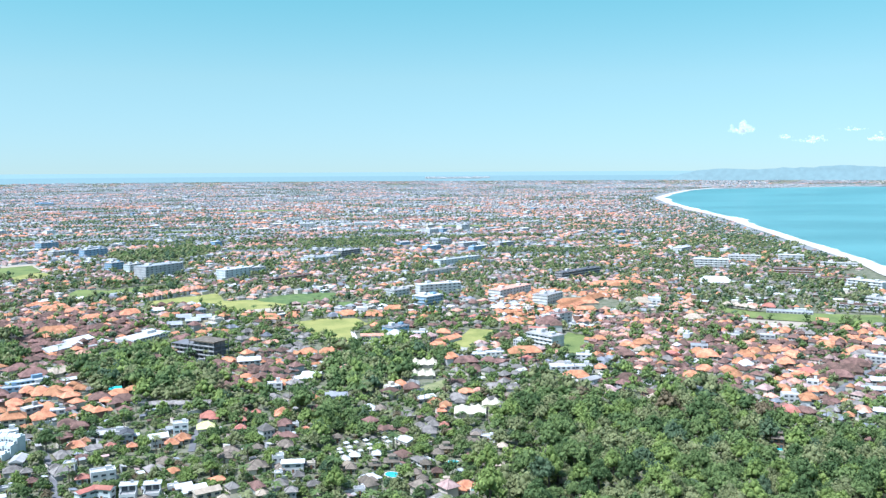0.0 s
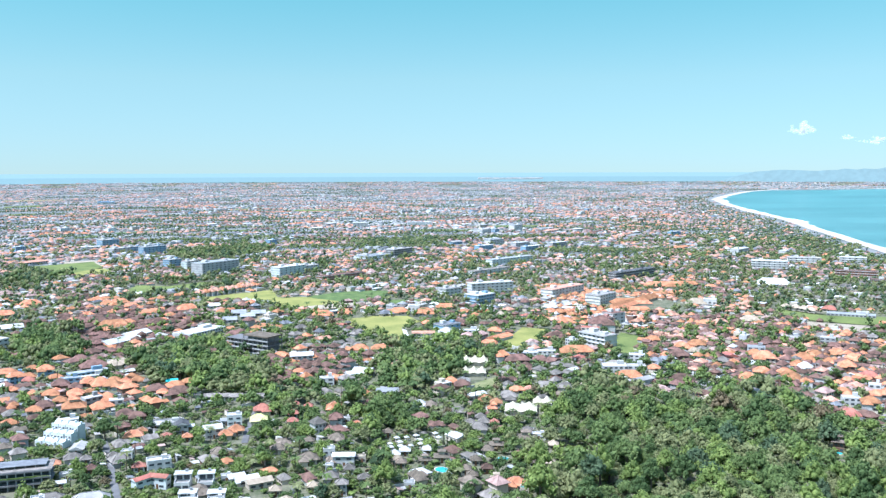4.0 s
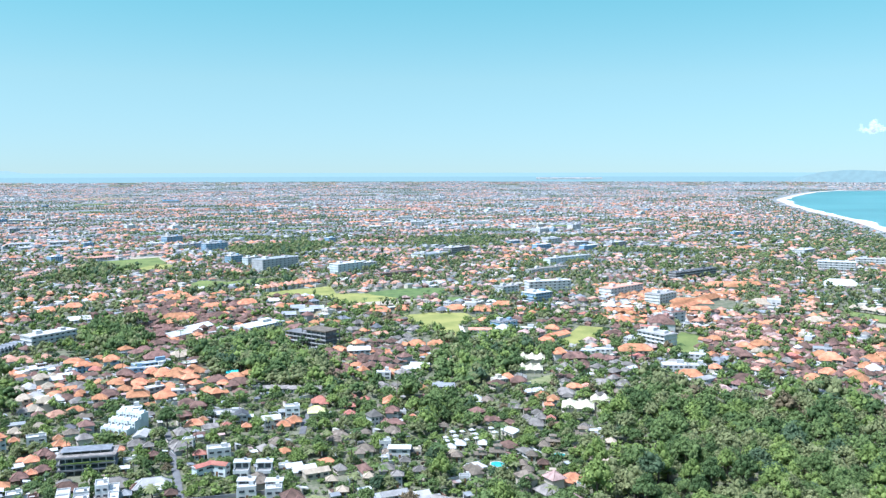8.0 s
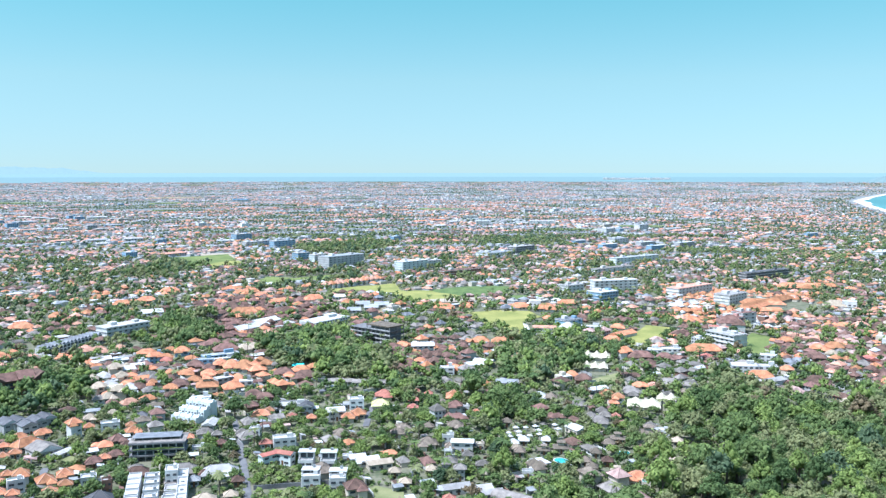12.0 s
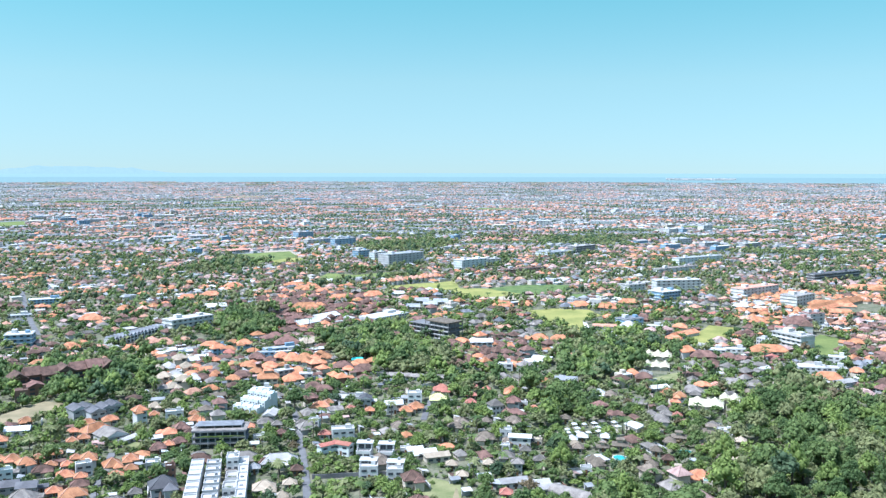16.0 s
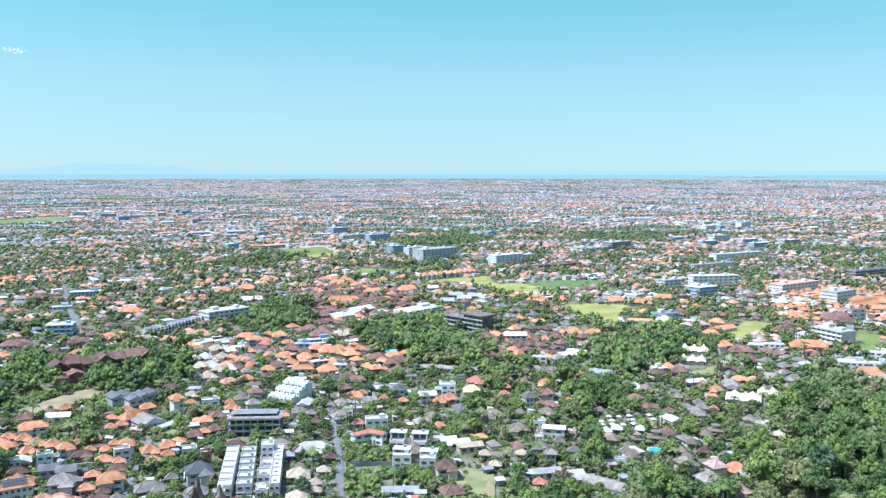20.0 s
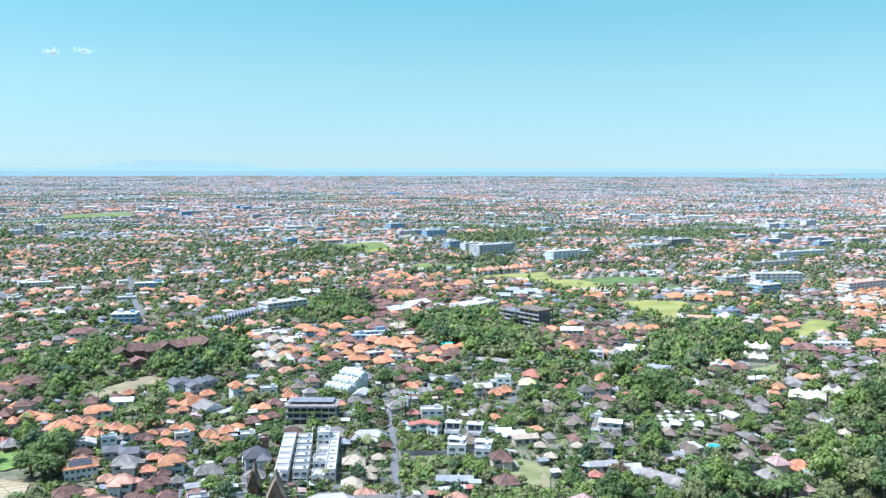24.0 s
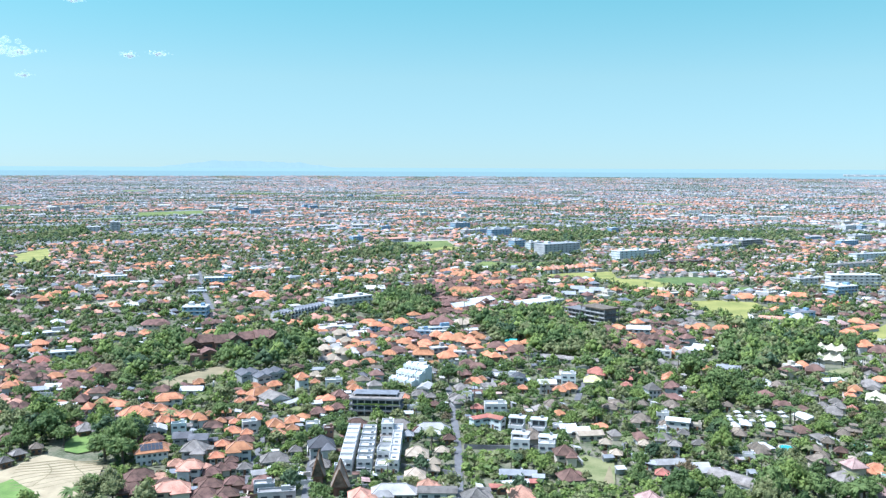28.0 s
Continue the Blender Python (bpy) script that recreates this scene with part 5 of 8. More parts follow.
def rice_terraces(x, y, w, d, rot, rows):
    """Grassy bunds that curve across the harvested terraces."""
    m = pose(x, y, 0, 0, 0, rot)
    for i in range(rows):
        verts, faces, n = [], [], 26
        for k in range(n + 1):
            u = k / n - 0.5
            half = w * (0.5 - 0.12 * abs(i / rows - 0.5))
            c = -d / 2 + d * (i + 0.5) / rows + 2.6 * math.sin(2.6 * u + i * 0.35) + 0.8 * math.sin(9 * u + i * 1.1)
            for o, z in ((-0.30, 0.3), (-0.12, 0.55), (0.12, 0.55), (0.30, 0.3)):
                p = m @ Vector((2 * u * half, c + o, z))
                verts.append((p.x, p.y, p.z + 0.15 * i / rows))
        for k in range(n):
            a = 4 * k
            faces += [(a + e, a + 4 + e, a + 5 + e, a + 1 + e) for e in range(3)]
        structure("field_bund", (verts, faces), FIELD["dry"], "low dry bund between rice terraces")
    for i in (1, 3):
        verts = []
        for k in range(9):
            u = k / 8 - 0.5
            for o in (-0.25, 0.25):
                p = m @ Vector((w * (i - 2) / 5.5 + 2.5 * math.sin(4 * u + i) + o, d * 0.85 * u, 0.55))
                verts.append(tuple(p))
        structure("field_bund", (verts, [(k, k + 1, k + 3, k + 2) for k in range(0, 16, 2)]), FIELD["dry"], "low dry bund between rice terraces")


block(-5, 903, 47.0, 12.0, 26, "white", "white", 4, 14, "long white four-storey hotel with rows of windows")
block(69, 893, 58.0, 14.0, 52, "white", "salmon", 3, 15, "long white three-storey building with a faded tiled roof")
block(102, 846, 31.0, 16.0, 54, "white", "concrete", 3, 9, "white three-storey building with a flat roof")
block(-46, 880, 22.0, 12.0, 48, "white", "concrete", 3, 6, "white three-storey block of rooms")
block(-15, 838, 24.0, 18.0, 50, "blue", "white", 3, 9, "blue and white hall with a pale curved roof edge")
block(75, 637, 25.0, 13.0, -48, "white", "concrete", 3, 9, "white three-storey apartment block with open galleries")
block(349, 1133, 42.6, 16.0, -17, "white", "white", 4, 10, "white hotel with rows of arched bays near the beach")
block(417, 1205, 41.9, 14.0, -13, "white", "concrete", 3, 9, "white beach hotel with a flat roof")
block(483, 1209, 32.6, 12.0, -22, "white", "white", 3, 7, "long white building near the beach")
block(424, 1050, 45.5, 14.0, -22, "brick", "brown", 3, 11, "red-brown brick hotel wing near the beach")
block(436, 983, 45.4, 14.0, -24, "brick", "brown", 2, 11, "low red-brown hotel wing near the beach")
block(454, 929, 39.6, 14.0, -56, "white", "white", 3, 11, "curved white beach hotel with a bright roof")
block(415, 825, 23.4, 16.0, -57, "white", "concrete", 2, 7, "white beach hotel annex near the sand")
block(376, 784, 31.3, 12.0, -26, "grey", "brown", 2, 9, "low grey building with a brown roof")
block(515, 1131, 44.2, 12.0, -24, "white", "concrete", 2, 8, "white low building beside the beach palms")
block(-350, 1073, 60.0, 20.0, 60, "grey", "steel", 5, 14, "grey five-storey hotel with a sheet roof")
block(-425, 1126, 20.0, 13.0, 60, "blue", "concrete", 4, 5, "dark blue four-storey block beside a meadow")
block(-394, 1106, 22.0, 10.0, 66, "mint", "concrete", 4, 5, "pale blue four-storey block beside a meadow")
block(-252, 1050, 44.0, 15.0, 58, "mint", "white", 4, 9, "white and pale blue four-storey office block")
block(-235, 1089, 23.2, 12.0, 54, "white", "concrete", 3, 5, "white three-storey building beside a field")
block(-529, 1319, 43.1, 12.0, 62, "blue", "steel", 4, 9, "blue-grey four-storey building with a sheet roof")
block(-582, 1322, 31.0, 12.0, 60, "grey", "concrete", 3, 6, "grey three-storey building with flat roof")
block(-360, 584, 36.2, 13.0, 66, "white", "concrete", 3, 12, "grey-white three-storey building with roof terraces")
block(-433, 493, 17.0, 12.0, 29, "blue", "white", 3, 7, "blue glazed three-storey building with a white roof")
block(-143, 1293, 46.0, 16.0, 60, "dark", "concrete", 4, 9, "dark four-storey building with a flat roof")
block(-175, 1250, 57.6, 24.0, 54, "mint", "steel", 2, 14, "long low pale hall with a sheet roof")
block(-174, 2004, 55.9, 20.0, 5, "mint", "white", 3, 12, "long pale green-white building")
block(-300, 1931, 31.6, 18.0, 9, "white", "white", 4, 7, "bright white four-storey building")
block(-372, 2191, 37.1, 18.0, 10, "white", "concrete", 3, 7, "white three-storey building far out in the town")
block(-21, 1773, 47.7, 22.0, 54, "white", "concrete", 3, 12, "white building with a dark glazed end")
block(-4, 1775, 14.6, 20.0, 54, "blue", "concrete", 3, 4, "dark blue glazed building end")
block(20, 1190, 84.0, 12.0, 48, "mint", "steel", 3, 18, "long pale blue three-storey building")
block(-7, 1078, 70.0, 10.0, 51, "white", "grey", 2, 12, "row of white terraced houses with grey roofs")
block(-1134, 1092, 15.5, 16.0, 46, "grey", "white", 6, 3, "pale grey windowless tower block")
block(-1173, 1080, 23.7, 16.0, 47, "white", "white", 3, 6, "white hall far out in the town")
block(-1277, 1966, 47.6, 34.0, 33, "white", "white", 3, 7, "large white hall in the far town")
block(-1522, 3346, 63.6, 40.0, 24, "white", "blue", 3, 6, "hall with a bright blue roof in the far town")
block(-657, 1447, 32.7, 16.0, 60, "blue", "concrete", 4, 8, "blue four-storey block in the far town")
block(-571, 1349, 23.4, 14.0, 58, "blue", "concrete", 3, 6, "blue-grey three-storey block in the far town")
block(-541, 1355, 30.0, 14.0, 58, "grey", "steel", 4, 8, "grey four-storey block in the far town")
block(-654, 1375, 27.8, 18.0, 25, "white", "white", 2, 7, "low white hall in the far town")
block(86, 707, 17.0, 13.0, 38, "pink", "brown", 3, 5, "pink three-storey house with a brown roof")
block(97, 716, 14.0, 12.0, 38, "white", "brown", 4, 4, "white four-storey house beside a pink one")
block(162, 1045, 80.0, 10.0, 47, "dark", "dark", 3, 18, "long dark three-storey hall with a glazed front")
block(-182, 1018, 64.0, 12.0, 50, "brick", "brown", 2, 14, "long low brown building behind a meadow")
block(-38, 689, 18.0, 12.0, 46, "blue", "slate", 2, 5, "bluish two-storey house beside a white court")
frame_building(-163, 600, 23.1, 15.0, -29)
terrace_building(-191.3, 335.7, 22.8, 13.0, 21)
lodge(-347, 386, -313, 430, 7)
for i in range(6):
    for j in range(3):
        if (i, j) not in ((0, 2), (5, 0), (2, 1), (4, 2)):
            sunshade(-47 + 4.4 * i - 1.6 * j + 0.5 * (j % 2), 387 + 2.0 * i + 6.2 * j, 24 + 3 * i, 2.7 + 0.4 * (i % 2))
            claim(-47 + 4.4 * i - 1.6 * j, 387 + 2.0 * i + 6.2 * j, 2.0)
terrace_villa(-124.8, 335.7, 6.4, 8.2, 12)
terrace_villa(-115.7, 336.8, 6.4, 8.2, 12)
terrace_villa(-115.8, 315.4, 6.4, 8.2, 12)
terrace_villa(-104.8, 316.0, 6.4, 8.2, 12)
cube_villas(-204, 392, 15.5, 17.0, -12)
villa_court(-164, 285, 22.5, 45.0, 26)
tent(14, 456, 16.9, 16.0, -2, "cream", 2)
tent(26, 470, 10.1, 10.0, -3, "cream", 2)
tent(-13, 540, 15.4, 14.0, 1, "cream", 3)
tent(-13, 571, 17.1, 16.0, 1, "cream", 3)
barrel(-35, 310, 17.2, 6.0, -24)
peaked(-154, 246, 6.0, 9.0, 30)
peaked(-166, 251, 4.6, 8.0, 30)
pool(157, 394, 6.6, 6.0, -22)
pool(-130, 420, 4.6, 4.0, 17)
pool(-22, 363, 6.2, 7.0, 4)
pool(4, 378, 6.3, 6.0, -21)
pool(20, 401, 4.2, 6.0, -3)
row_houses(-372, 537, 55, 10, 85, 15)
boundary_wall(1.8, (-135.4, 306.1), (-117.7, 313.8), (-107.4, 318.5))
boundary_wall(1.6, (26.0, 377.3), (32.1, 381.5), (38.0, 386.5))
boundary_wall(2.2, (-230.3, 317.6), (-238.7, 332.7), (-242.8, 350.8))
boundary_wall(1.6, (-147.0, 276.4), (-134.1, 277.6), (-125.3, 277.6))
boundary_wall(2.0, (-118.1, 315.1), (-127.7, 335.7), (-132.8, 345.5))
house(-291, 440, 5.6, 5.2, 2, 24, "straw", "cream")
house(-294, 455, 6.6, 6.2, 1, 33, "concrete", "white")
house(-295, 469, 7.6, 5.2, 2, 42, "straw", "cream")
house(-294, 480, 5.6, 6.2, 1, 51, "straw", "white")
house(-277, 424, 6.6, 5.2, 2, 24, "straw", "cream")
house(-278, 436, 7.6, 6.2, 1, 33, "concrete", "white")
house(-279, 450, 5.6, 5.2, 2, 42, "straw", "cream")
house(-264, 412, 6.6, 6.2, 1, 51, "straw", "white")
house(-262, 420, 7.6, 5.2, 2, 24, "straw", "cream")
house(-264, 434, 5.6, 6.2, 1, 33, "concrete", "white")
house(-293, 336, 5.2, 3.6, 1, 41, "orange", "brick")
house(-287, 324, 10.1, 6.1, 1, 30, "white", "white", style="gable")
house(-279, 300, 10.7, 4.8, 2, 40, "orange", "white")
house(-283, 290, 5.2, 4.2, 1, 44, "orange", "cream")
house(-276, 291, 5.2, 4.2, 1, 43, "orange", "cream")
house(-269, 275, 5.7, 4.5, 2, 44, "orange", "grey")
house(-266, 287, 5.9, 5.3, 1, 63, "orange", "cream")
house(-262, 278, 5.7, 4.5, 1, 63, "orange", "cream")
house(-259, 289, 5.1, 4.1, 1, 42, "orange", "cream")
house(-246, 281, 5.3, 4.2, 2, 56, "orange", "white")
house(-250, 293, 3.5, 3.2, 1, 40, "orange", "cream")
house(-263, 341, 5.6, 3.9, 1, 48, "orange", "cream")
house(-257, 349, 6.1, 3.7, 1, 41, "orange", "cream")
house(-261, 328, 3.6, 3.2, 1, 39, "orange", "cream")
house(-254, 333, 11.5, 5.8, 1, 77, "orange", "cream")
house(-250, 321, 3.9, 3.2, 1, 38, "orange", "cream")
house(-252, 316, 3.5, 3.2, 1, 39, "orange", "cream")
house(-242, 329, 10.7, 11.8, 1, 61, "grey", "white", style="gable")
house(-279, 354, 7.0, 9.8, 2, 58, "dark", "grey", style="gable")
house(-276, 357, 7.0, 9.9, 2, 58, "dark", "grey", style="gable")
house(-268, 353, 6.9, 8.3, 2, 57, "dark", "grey", style="gable")
house(-268, 360, 6.6, 9.2, 2, 57, "dark", "grey", style="gable")
house(-267, 365, 6.6, 9.3, 2, 56, "dark", "grey", style="gable")
house(-243, 352, 5.2, 4.7, 3, 55, "orange", "white")
house(-242, 362, 3.5, 3.2, 1, 34, "orange", "white")
house(-231, 362, 8.3, 5.0, 2, 33, "white", "white", style="flat")
house(-244, 385, 4.2, 3.2, 1, 32, "straw", "cream")
house(-257, 387, 6.9, 4.1, 1, 34, "steel", "white", style="gable")
house(-267, 408, 4.6, 3.7, 1, 33, "grey", "white")
house(-256, 403, 4.5, 3.2, 1, 32, "brown", "cream")
house(-250, 375, 5.1, 4.1, 1, 34, "straw", "cream")
house(-231, 326, 9.7, 3.4, 1, 83, "concrete", "grey", style="gable")
house(-221, 329, 7.2, 4.3, 1, 46, "white", "white", style="gable")
house(-211, 318, 5.3, 4.3, 1, 34, "brown", "brick")
house(-209, 323, 3.5, 3.2, 1, 33, "orange", "cream")
house(-207, 328, 5.1, 3.5, 1, 32, "brown", "brick")
house(-218, 347, 5.4, 4.9, 1, 47, "brown", "brick")
house(-247, 300, 3.6, 3.2, 1, 39, "orange", "cream")
house(-237, 309, 3.5, 3.2, 1, 38, "orange", "cream")
house(-226, 293, 5.0, 4.5, 2, 38, "orange", "white")
house(-223, 286, 6.0, 3.6, 2, 43, "white", "white", style="flat")
house(-235, 297, 3.5, 3.2, 1, 38, "orange", "cream")
house(-233, 289, 3.5, 3.2, 1, 39, "orange", "white")
house(-239, 287, 3.5, 3.2, 1, 40, "orange", "cream")
house(-238, 281, 6.4, 3.8, 1, 40, "brown", "cream")
house(-226, 279, 5.1, 3.6, 1, 39, "orange", "white")
house(-219, 279, 3.6, 3.2, 1, 38, "orange", "white")
house(-216, 294, 5.7, 6.3, 1, 46, "orange", "cream")
house(-213, 302, 5.1, 4.5, 1, 35, "orange", "cream")
house(-206, 292, 4.1, 3.3, 1, 35, "orange", "cream")
house(-207, 284, 4.3, 3.2, 1, 36, "orange", "cream")
house(-218, 263, 4.4, 3.5, 1, 40, "orange", "brick")
house(-205, 257, 8.3, 5.0, 2, 39, "orange", "white")
house(-211, 251, 4.5, 3.6, 1, 40, "orange", "white")
house(-203, 250, 3.5, 3.2, 1, 39, "brown", "brick")
house(-214, 272, 5.3, 3.2, 1, 38, "brown", "cream")
house(-234, 259, 6.5, 6.5, 2, 34, "dark", "grey", style="gable")
house(-227, 260, 6.5, 6.5, 2, 33, "dark", "grey", style="gable")
house(-226, 266, 4.3, 3.4, 1, 40, "dark", "grey", style="gable")
house(-247, 271, 5.9, 3.2, 2, 42, "white", "mint", style="flat")
house(-253, 262, 4.4, 3.5, 2, 44, "concrete", "white", style="flat")
house(-255, 268, 5.9, 6.5, 1, 44, "concrete", "grey", style="gable")
house(-233, 241, 11.1, 7.8, 2, 49, "orange", "white", rise=2.97, n=6, wing=False)
house(-247, 257, 6.2, 3.7, 1, 44, "brown", "brick")
house(-218, 238, 4.9, 3.5, 1, 42, "salmon", "cream")
house(-213, 240, 5.6, 3.9, 1, 42, "salmon", "cream")
house(-199, 244, 4.9, 3.5, 1, 39, "brown", "cream")
house(-194, 246, 4.0, 3.6, 1, 38, "grey", "white")
house(-190, 258, 9.2, 5.5, 1, 46, "grey", "white")
house(-189, 270, 3.5, 3.5, 1, 35, "grey", "grey")
house(-198, 295, 5.7, 5.1, 2, 34, "white", "white", style="flat")
house(-195, 297, 4.6, 4.1, 1, 33, "white", "white", style="flat")
house(-189, 293, 3.7, 3.7, 2, 33, "concrete", "brick", style="flat")
house(-180, 274, 8.6, 7.7, 2, 38, "dark", "grey")
house(-172, 261, 5.8, 4.6, 1, 33, "grey", "grey")
house(-161, 257, 3.9, 3.2, 2, 32, "white", "white", style="flat")
house(-200, 352, 3.7, 3.2, 1, 30, "teal", "white")
house(-189, 356, 4.7, 3.8, 1, 28, "orange", "cream")
house(-189, 379, 5.6, 10.0, 1, 12, "concrete", "grey", style="gable")
house(-185, 365, 6.0, 3.6, 1, 27, "grey", "grey")
house(-178, 363, 3.5, 3.2, 1, 26, "grey", "grey")
house(-247, 405, 7.6, 4.5, 1, 51, "salmon", "cream")
house(-242, 414, 6.7, 4.0, 1, 50, "orange", "cream")
house(-228, 384, 4.4, 3.5, 1, 31, "dark", "grey")
house(-218, 360, 5.7, 4.5, 1, 41, "orange", "white")
house(-224, 368, 3.5, 3.2, 1, 31, "orange", "cream")
house(-210, 341, 3.6, 3.2, 1, 32, "brown", "cream")
house(-212, 415, 10.2, 5.1, 2, 27, "white", "white", style="flat")
house(-161, 367, 4.9, 3.9, 2, 9, "white", "white", style="flat")
house(-163, 363, 7.2, 5.7, 1, 39, "grey", "grey")
house(-168, 368, 3.5, 3.2, 1, 25, "grey", "grey")
house(-171, 398, 7.9, 4.8, 1, 13, "orange", "cream")
house(-170, 405, 3.5, 3.2, 1, 23, "orange", "cream")
house(-183, 430, 7.6, 4.6, 1, 23, "brown", "brick")
house(-183, 412, 6.3, 4.4, 1, 24, "brown", "brick")
house(-191, 434, 7.8, 5.4, 1, 24, "brown", "brick")
house(-163, 420, 14.9, 7.5, 1, 16, "concrete", "grey", style="flat")
house(-152, 410, 5.6, 6.7, 2, 20, "dark", "grey", style="gable")
house(-168, 416, 5.9, 4.7, 1, 22, "concrete", "grey", style="gable")
house(-150, 414, 4.1, 3.3, 1, 20, "white", "white", style="gable")
house(-145, 397, 3.5, 3.2, 1, 20, "orange", "cream")
house(-155, 397, 4.0, 3.2, 1, 21, "red", "cream")
house(-151, 355, 4.4, 3.2, 1, 23, "red", "mint")
house(-141, 334, 7.4, 3.7, 2, 55, "red", "mint", style="gable")
house(-135, 337, 8.0, 4.0, 2, -10, "red", "mint", style="gable")
house(-143, 357, 9.8, 5.9, 2, 27, "white", "white", style="flat")
house(-170, 351, 3.7, 3.2, 1, 26, "brown", "brick")
house(-177, 344, 5.9, 3.2, 1, 27, "white", "white", style="flat")
house(-175, 334, 4.1, 3.3, 1, 28, "white", "white", style="gable")
house(-186, 309, 7.8, 4.7, 1, 31, "brown", "brick")
house(-170, 315, 11.3, 5.7, 1, 31, "grey", "grey")
house(-167, 301, 3.5, 3.2, 1, 29, "grey", "grey")
house(-160, 306, 3.5, 3.2, 1, 28, "steel", "grey")
house(-154, 316, 13.5, 6.7, 1, 26, "concrete", "white")
house(-159, 313, 3.5, 3.2, 1, 27, "brown", "brick")
house(-143, 309, 3.5, 3.2, 1, 25, "brown", "brick")
house(-146, 287, 7.2, 5.8, 1, 27, "straw", "cream")
house(-139, 294, 4.0, 3.2, 1, 25, "straw", "cream")
house(-136, 281, 3.5, 3.2, 1, 26, "straw", "cream")
house(-133, 274, 3.5, 3.2, 1, 26, "straw", "cream")
house(-136, 266, 6.0, 5.4, 1, 27, "straw", "cream")
house(-115, 314, 7.1, 6.3, 2, 20, "white", "white", style="flat")
house(-104, 313, 6.2, 5.0, 2, 18, "white", "white", style="flat")
house(-135, 404, 8.0, 6.4, 2, 28, "white", "white", style="gable")
house(-128, 402, 5.4, 3.8, 1, 18, "orange", "cream")
house(-123, 375, 5.8, 4.7, 1, 18, "thatch", "cream")
house(-135, 425, 5.1, 4.1, 1, 18, "steel", "white", style="gable")
house(-110, 345, 4.4, 3.5, 1, 18, "white", "white", style="flat")
house(-107, 283, 7.1, 5.0, 1, 21, "steel", "white", style="gable")
house(-102, 285, 6.8, 4.7, 1, 20, "steel", "white", style="gable")
house(-102, 275, 8.8, 3.2, 1, 38, "white", "white", style="gable")
house(-98, 278, 4.7, 3.2, 1, 27, "red", "brick", style="gable")
house(-97, 284, 3.5, 3.2, 1, 19, "steel", "grey", style="gable")
house(-125, 409, 6.4, 5.2, 1, 17, "orange", "cream")
house(-131, 426, 7.4, 5.9, 2, 17, "white", "white", style="flat")
house(-122, 446, 8.1, 6.5, 1, 15, "red", "cream")
house(-119, 428, 7.4, 5.2, 1, 16, "yellow", "cream")
house(-108, 457, 4.8, 3.9, 1, 13, "red", "cream")
house(-104, 439, 4.4, 3.5, 1, 13, "red", "cream")
house(-101, 425, 4.2, 3.3, 1, 13, "red", "cream")
house(-99, 453, 3.5, 3.2, 1, 12, "red", "cream")
house(-85, 452, 7.0, 6.3, 1, 11, "orange", "cream")
house(-79, 425, 5.8, 4.6, 2, 11, "brown", "white")
house(-75, 431, 4.0, 3.2, 1, 10, "white", "white", style="flat")
house(-68, 447, 6.8, 5.4, 1, 9, "orange", "cream")
house(-66, 457, 9.5, 5.7, 1, 8, "brown", "cream")
house(-68, 421, 4.2, 3.2, 1, 9, "orange", "cream")
house(-40, 460, 5.6, 5.0, 1, 5, "white", "white")
house(-34, 459, 5.3, 4.3, 1, 4, "thatch", "cream")
house(-74, 398, 6.2, 5.0, 1, 11, "thatch", "cream")
house(-81, 369, 7.2, 5.7, 1, 12, "thatch", "cream")
house(-98, 382, 5.4, 3.2, 1, 14, "thatch", "cream")
house(-86, 394, 3.9, 3.2, 1, 12, "thatch", "cream")
house(-73, 375, 5.2, 4.2, 2, 11, "white", "white", style="flat")
house(-65, 367, 9.2, 4.6, 2, 5, "white", "white", style="gable")
house(-69, 367, 6.2, 3.7, 1, 11, "thatch", "cream")
house(-62, 370, 3.5, 3.2, 1, 10, "dark", "cream")
house(-58, 372, 3.5, 3.2, 1, 9, "cream", "cream", style="flat")
house(-106, 345, 6.3, 5.0, 1, 32, "white", "white", style="gable")
house(-101, 343, 8.9, 4.9, 1, 34, "white", "white", style="gable")
house(-95, 340, 9.8, 5.4, 1, 34, "straw", "cream", style="gable")
house(-86, 331, 3.5, 3.2, 1, 15, "straw", "cream")
house(-79, 320, 3.5, 3.2, 1, 14, "straw", "cream")
house(-71, 322, 4.5, 3.2, 1, 32, "white", "white", style="gable")
house(-72, 336, 3.5, 3.2, 1, 12, "straw", "cream")
house(-67, 347, 5.3, 4.2, 1, 11, "grey", "grey")
house(-60, 333, 4.0, 3.2, 2, 10, "grey", "white")
house(-62, 334, 3.5, 3.2, 1, 10, "grey", "white")
house(-61, 357, 3.5, 3.2, 1, 10, "grey", "white")
house(-53, 346, 4.2, 3.2, 1, 9, "grey", "white")
house(-70, 360, 3.5, 3.2, 1, 11, "white", "white", style="flat")
house(-59, 319, 10.4, 5.2, 1, 32, "concrete", "white", style="gable")
house(-66, 316, 6.6, 3.3, 1, -10, "steel", "grey", style="gable")
house(-49, 320, 6.6, 4.6, 1, 29, "concrete", "grey", style="gable")
house(-45, 316, 7.9, 4.7, 1, 26, "concrete", "white", style="gable")
house(-59, 306, 3.5, 3.5, 1, 11, "red", "cream")
house(-44, 377, 3.5, 3.2, 1, 7, "white", "cream")
house(-40, 382, 3.6, 3.2, 1, 6, "white", "cream")
house(-42, 370, 3.5, 3.2, 1, 7, "straw", "cream")
house(-30, 384, 3.5, 3.2, 1, 4, "white", "cream")
house(-51, 409, 3.5, 3.2, 1, 7, "thatch", "cream")
house(-40, 366, 3.5, 3.2, 1, 6, "thatch", "cream")
house(-30, 370, 3.5, 3.2, 1, 5, "thatch", "cream", style="tier")
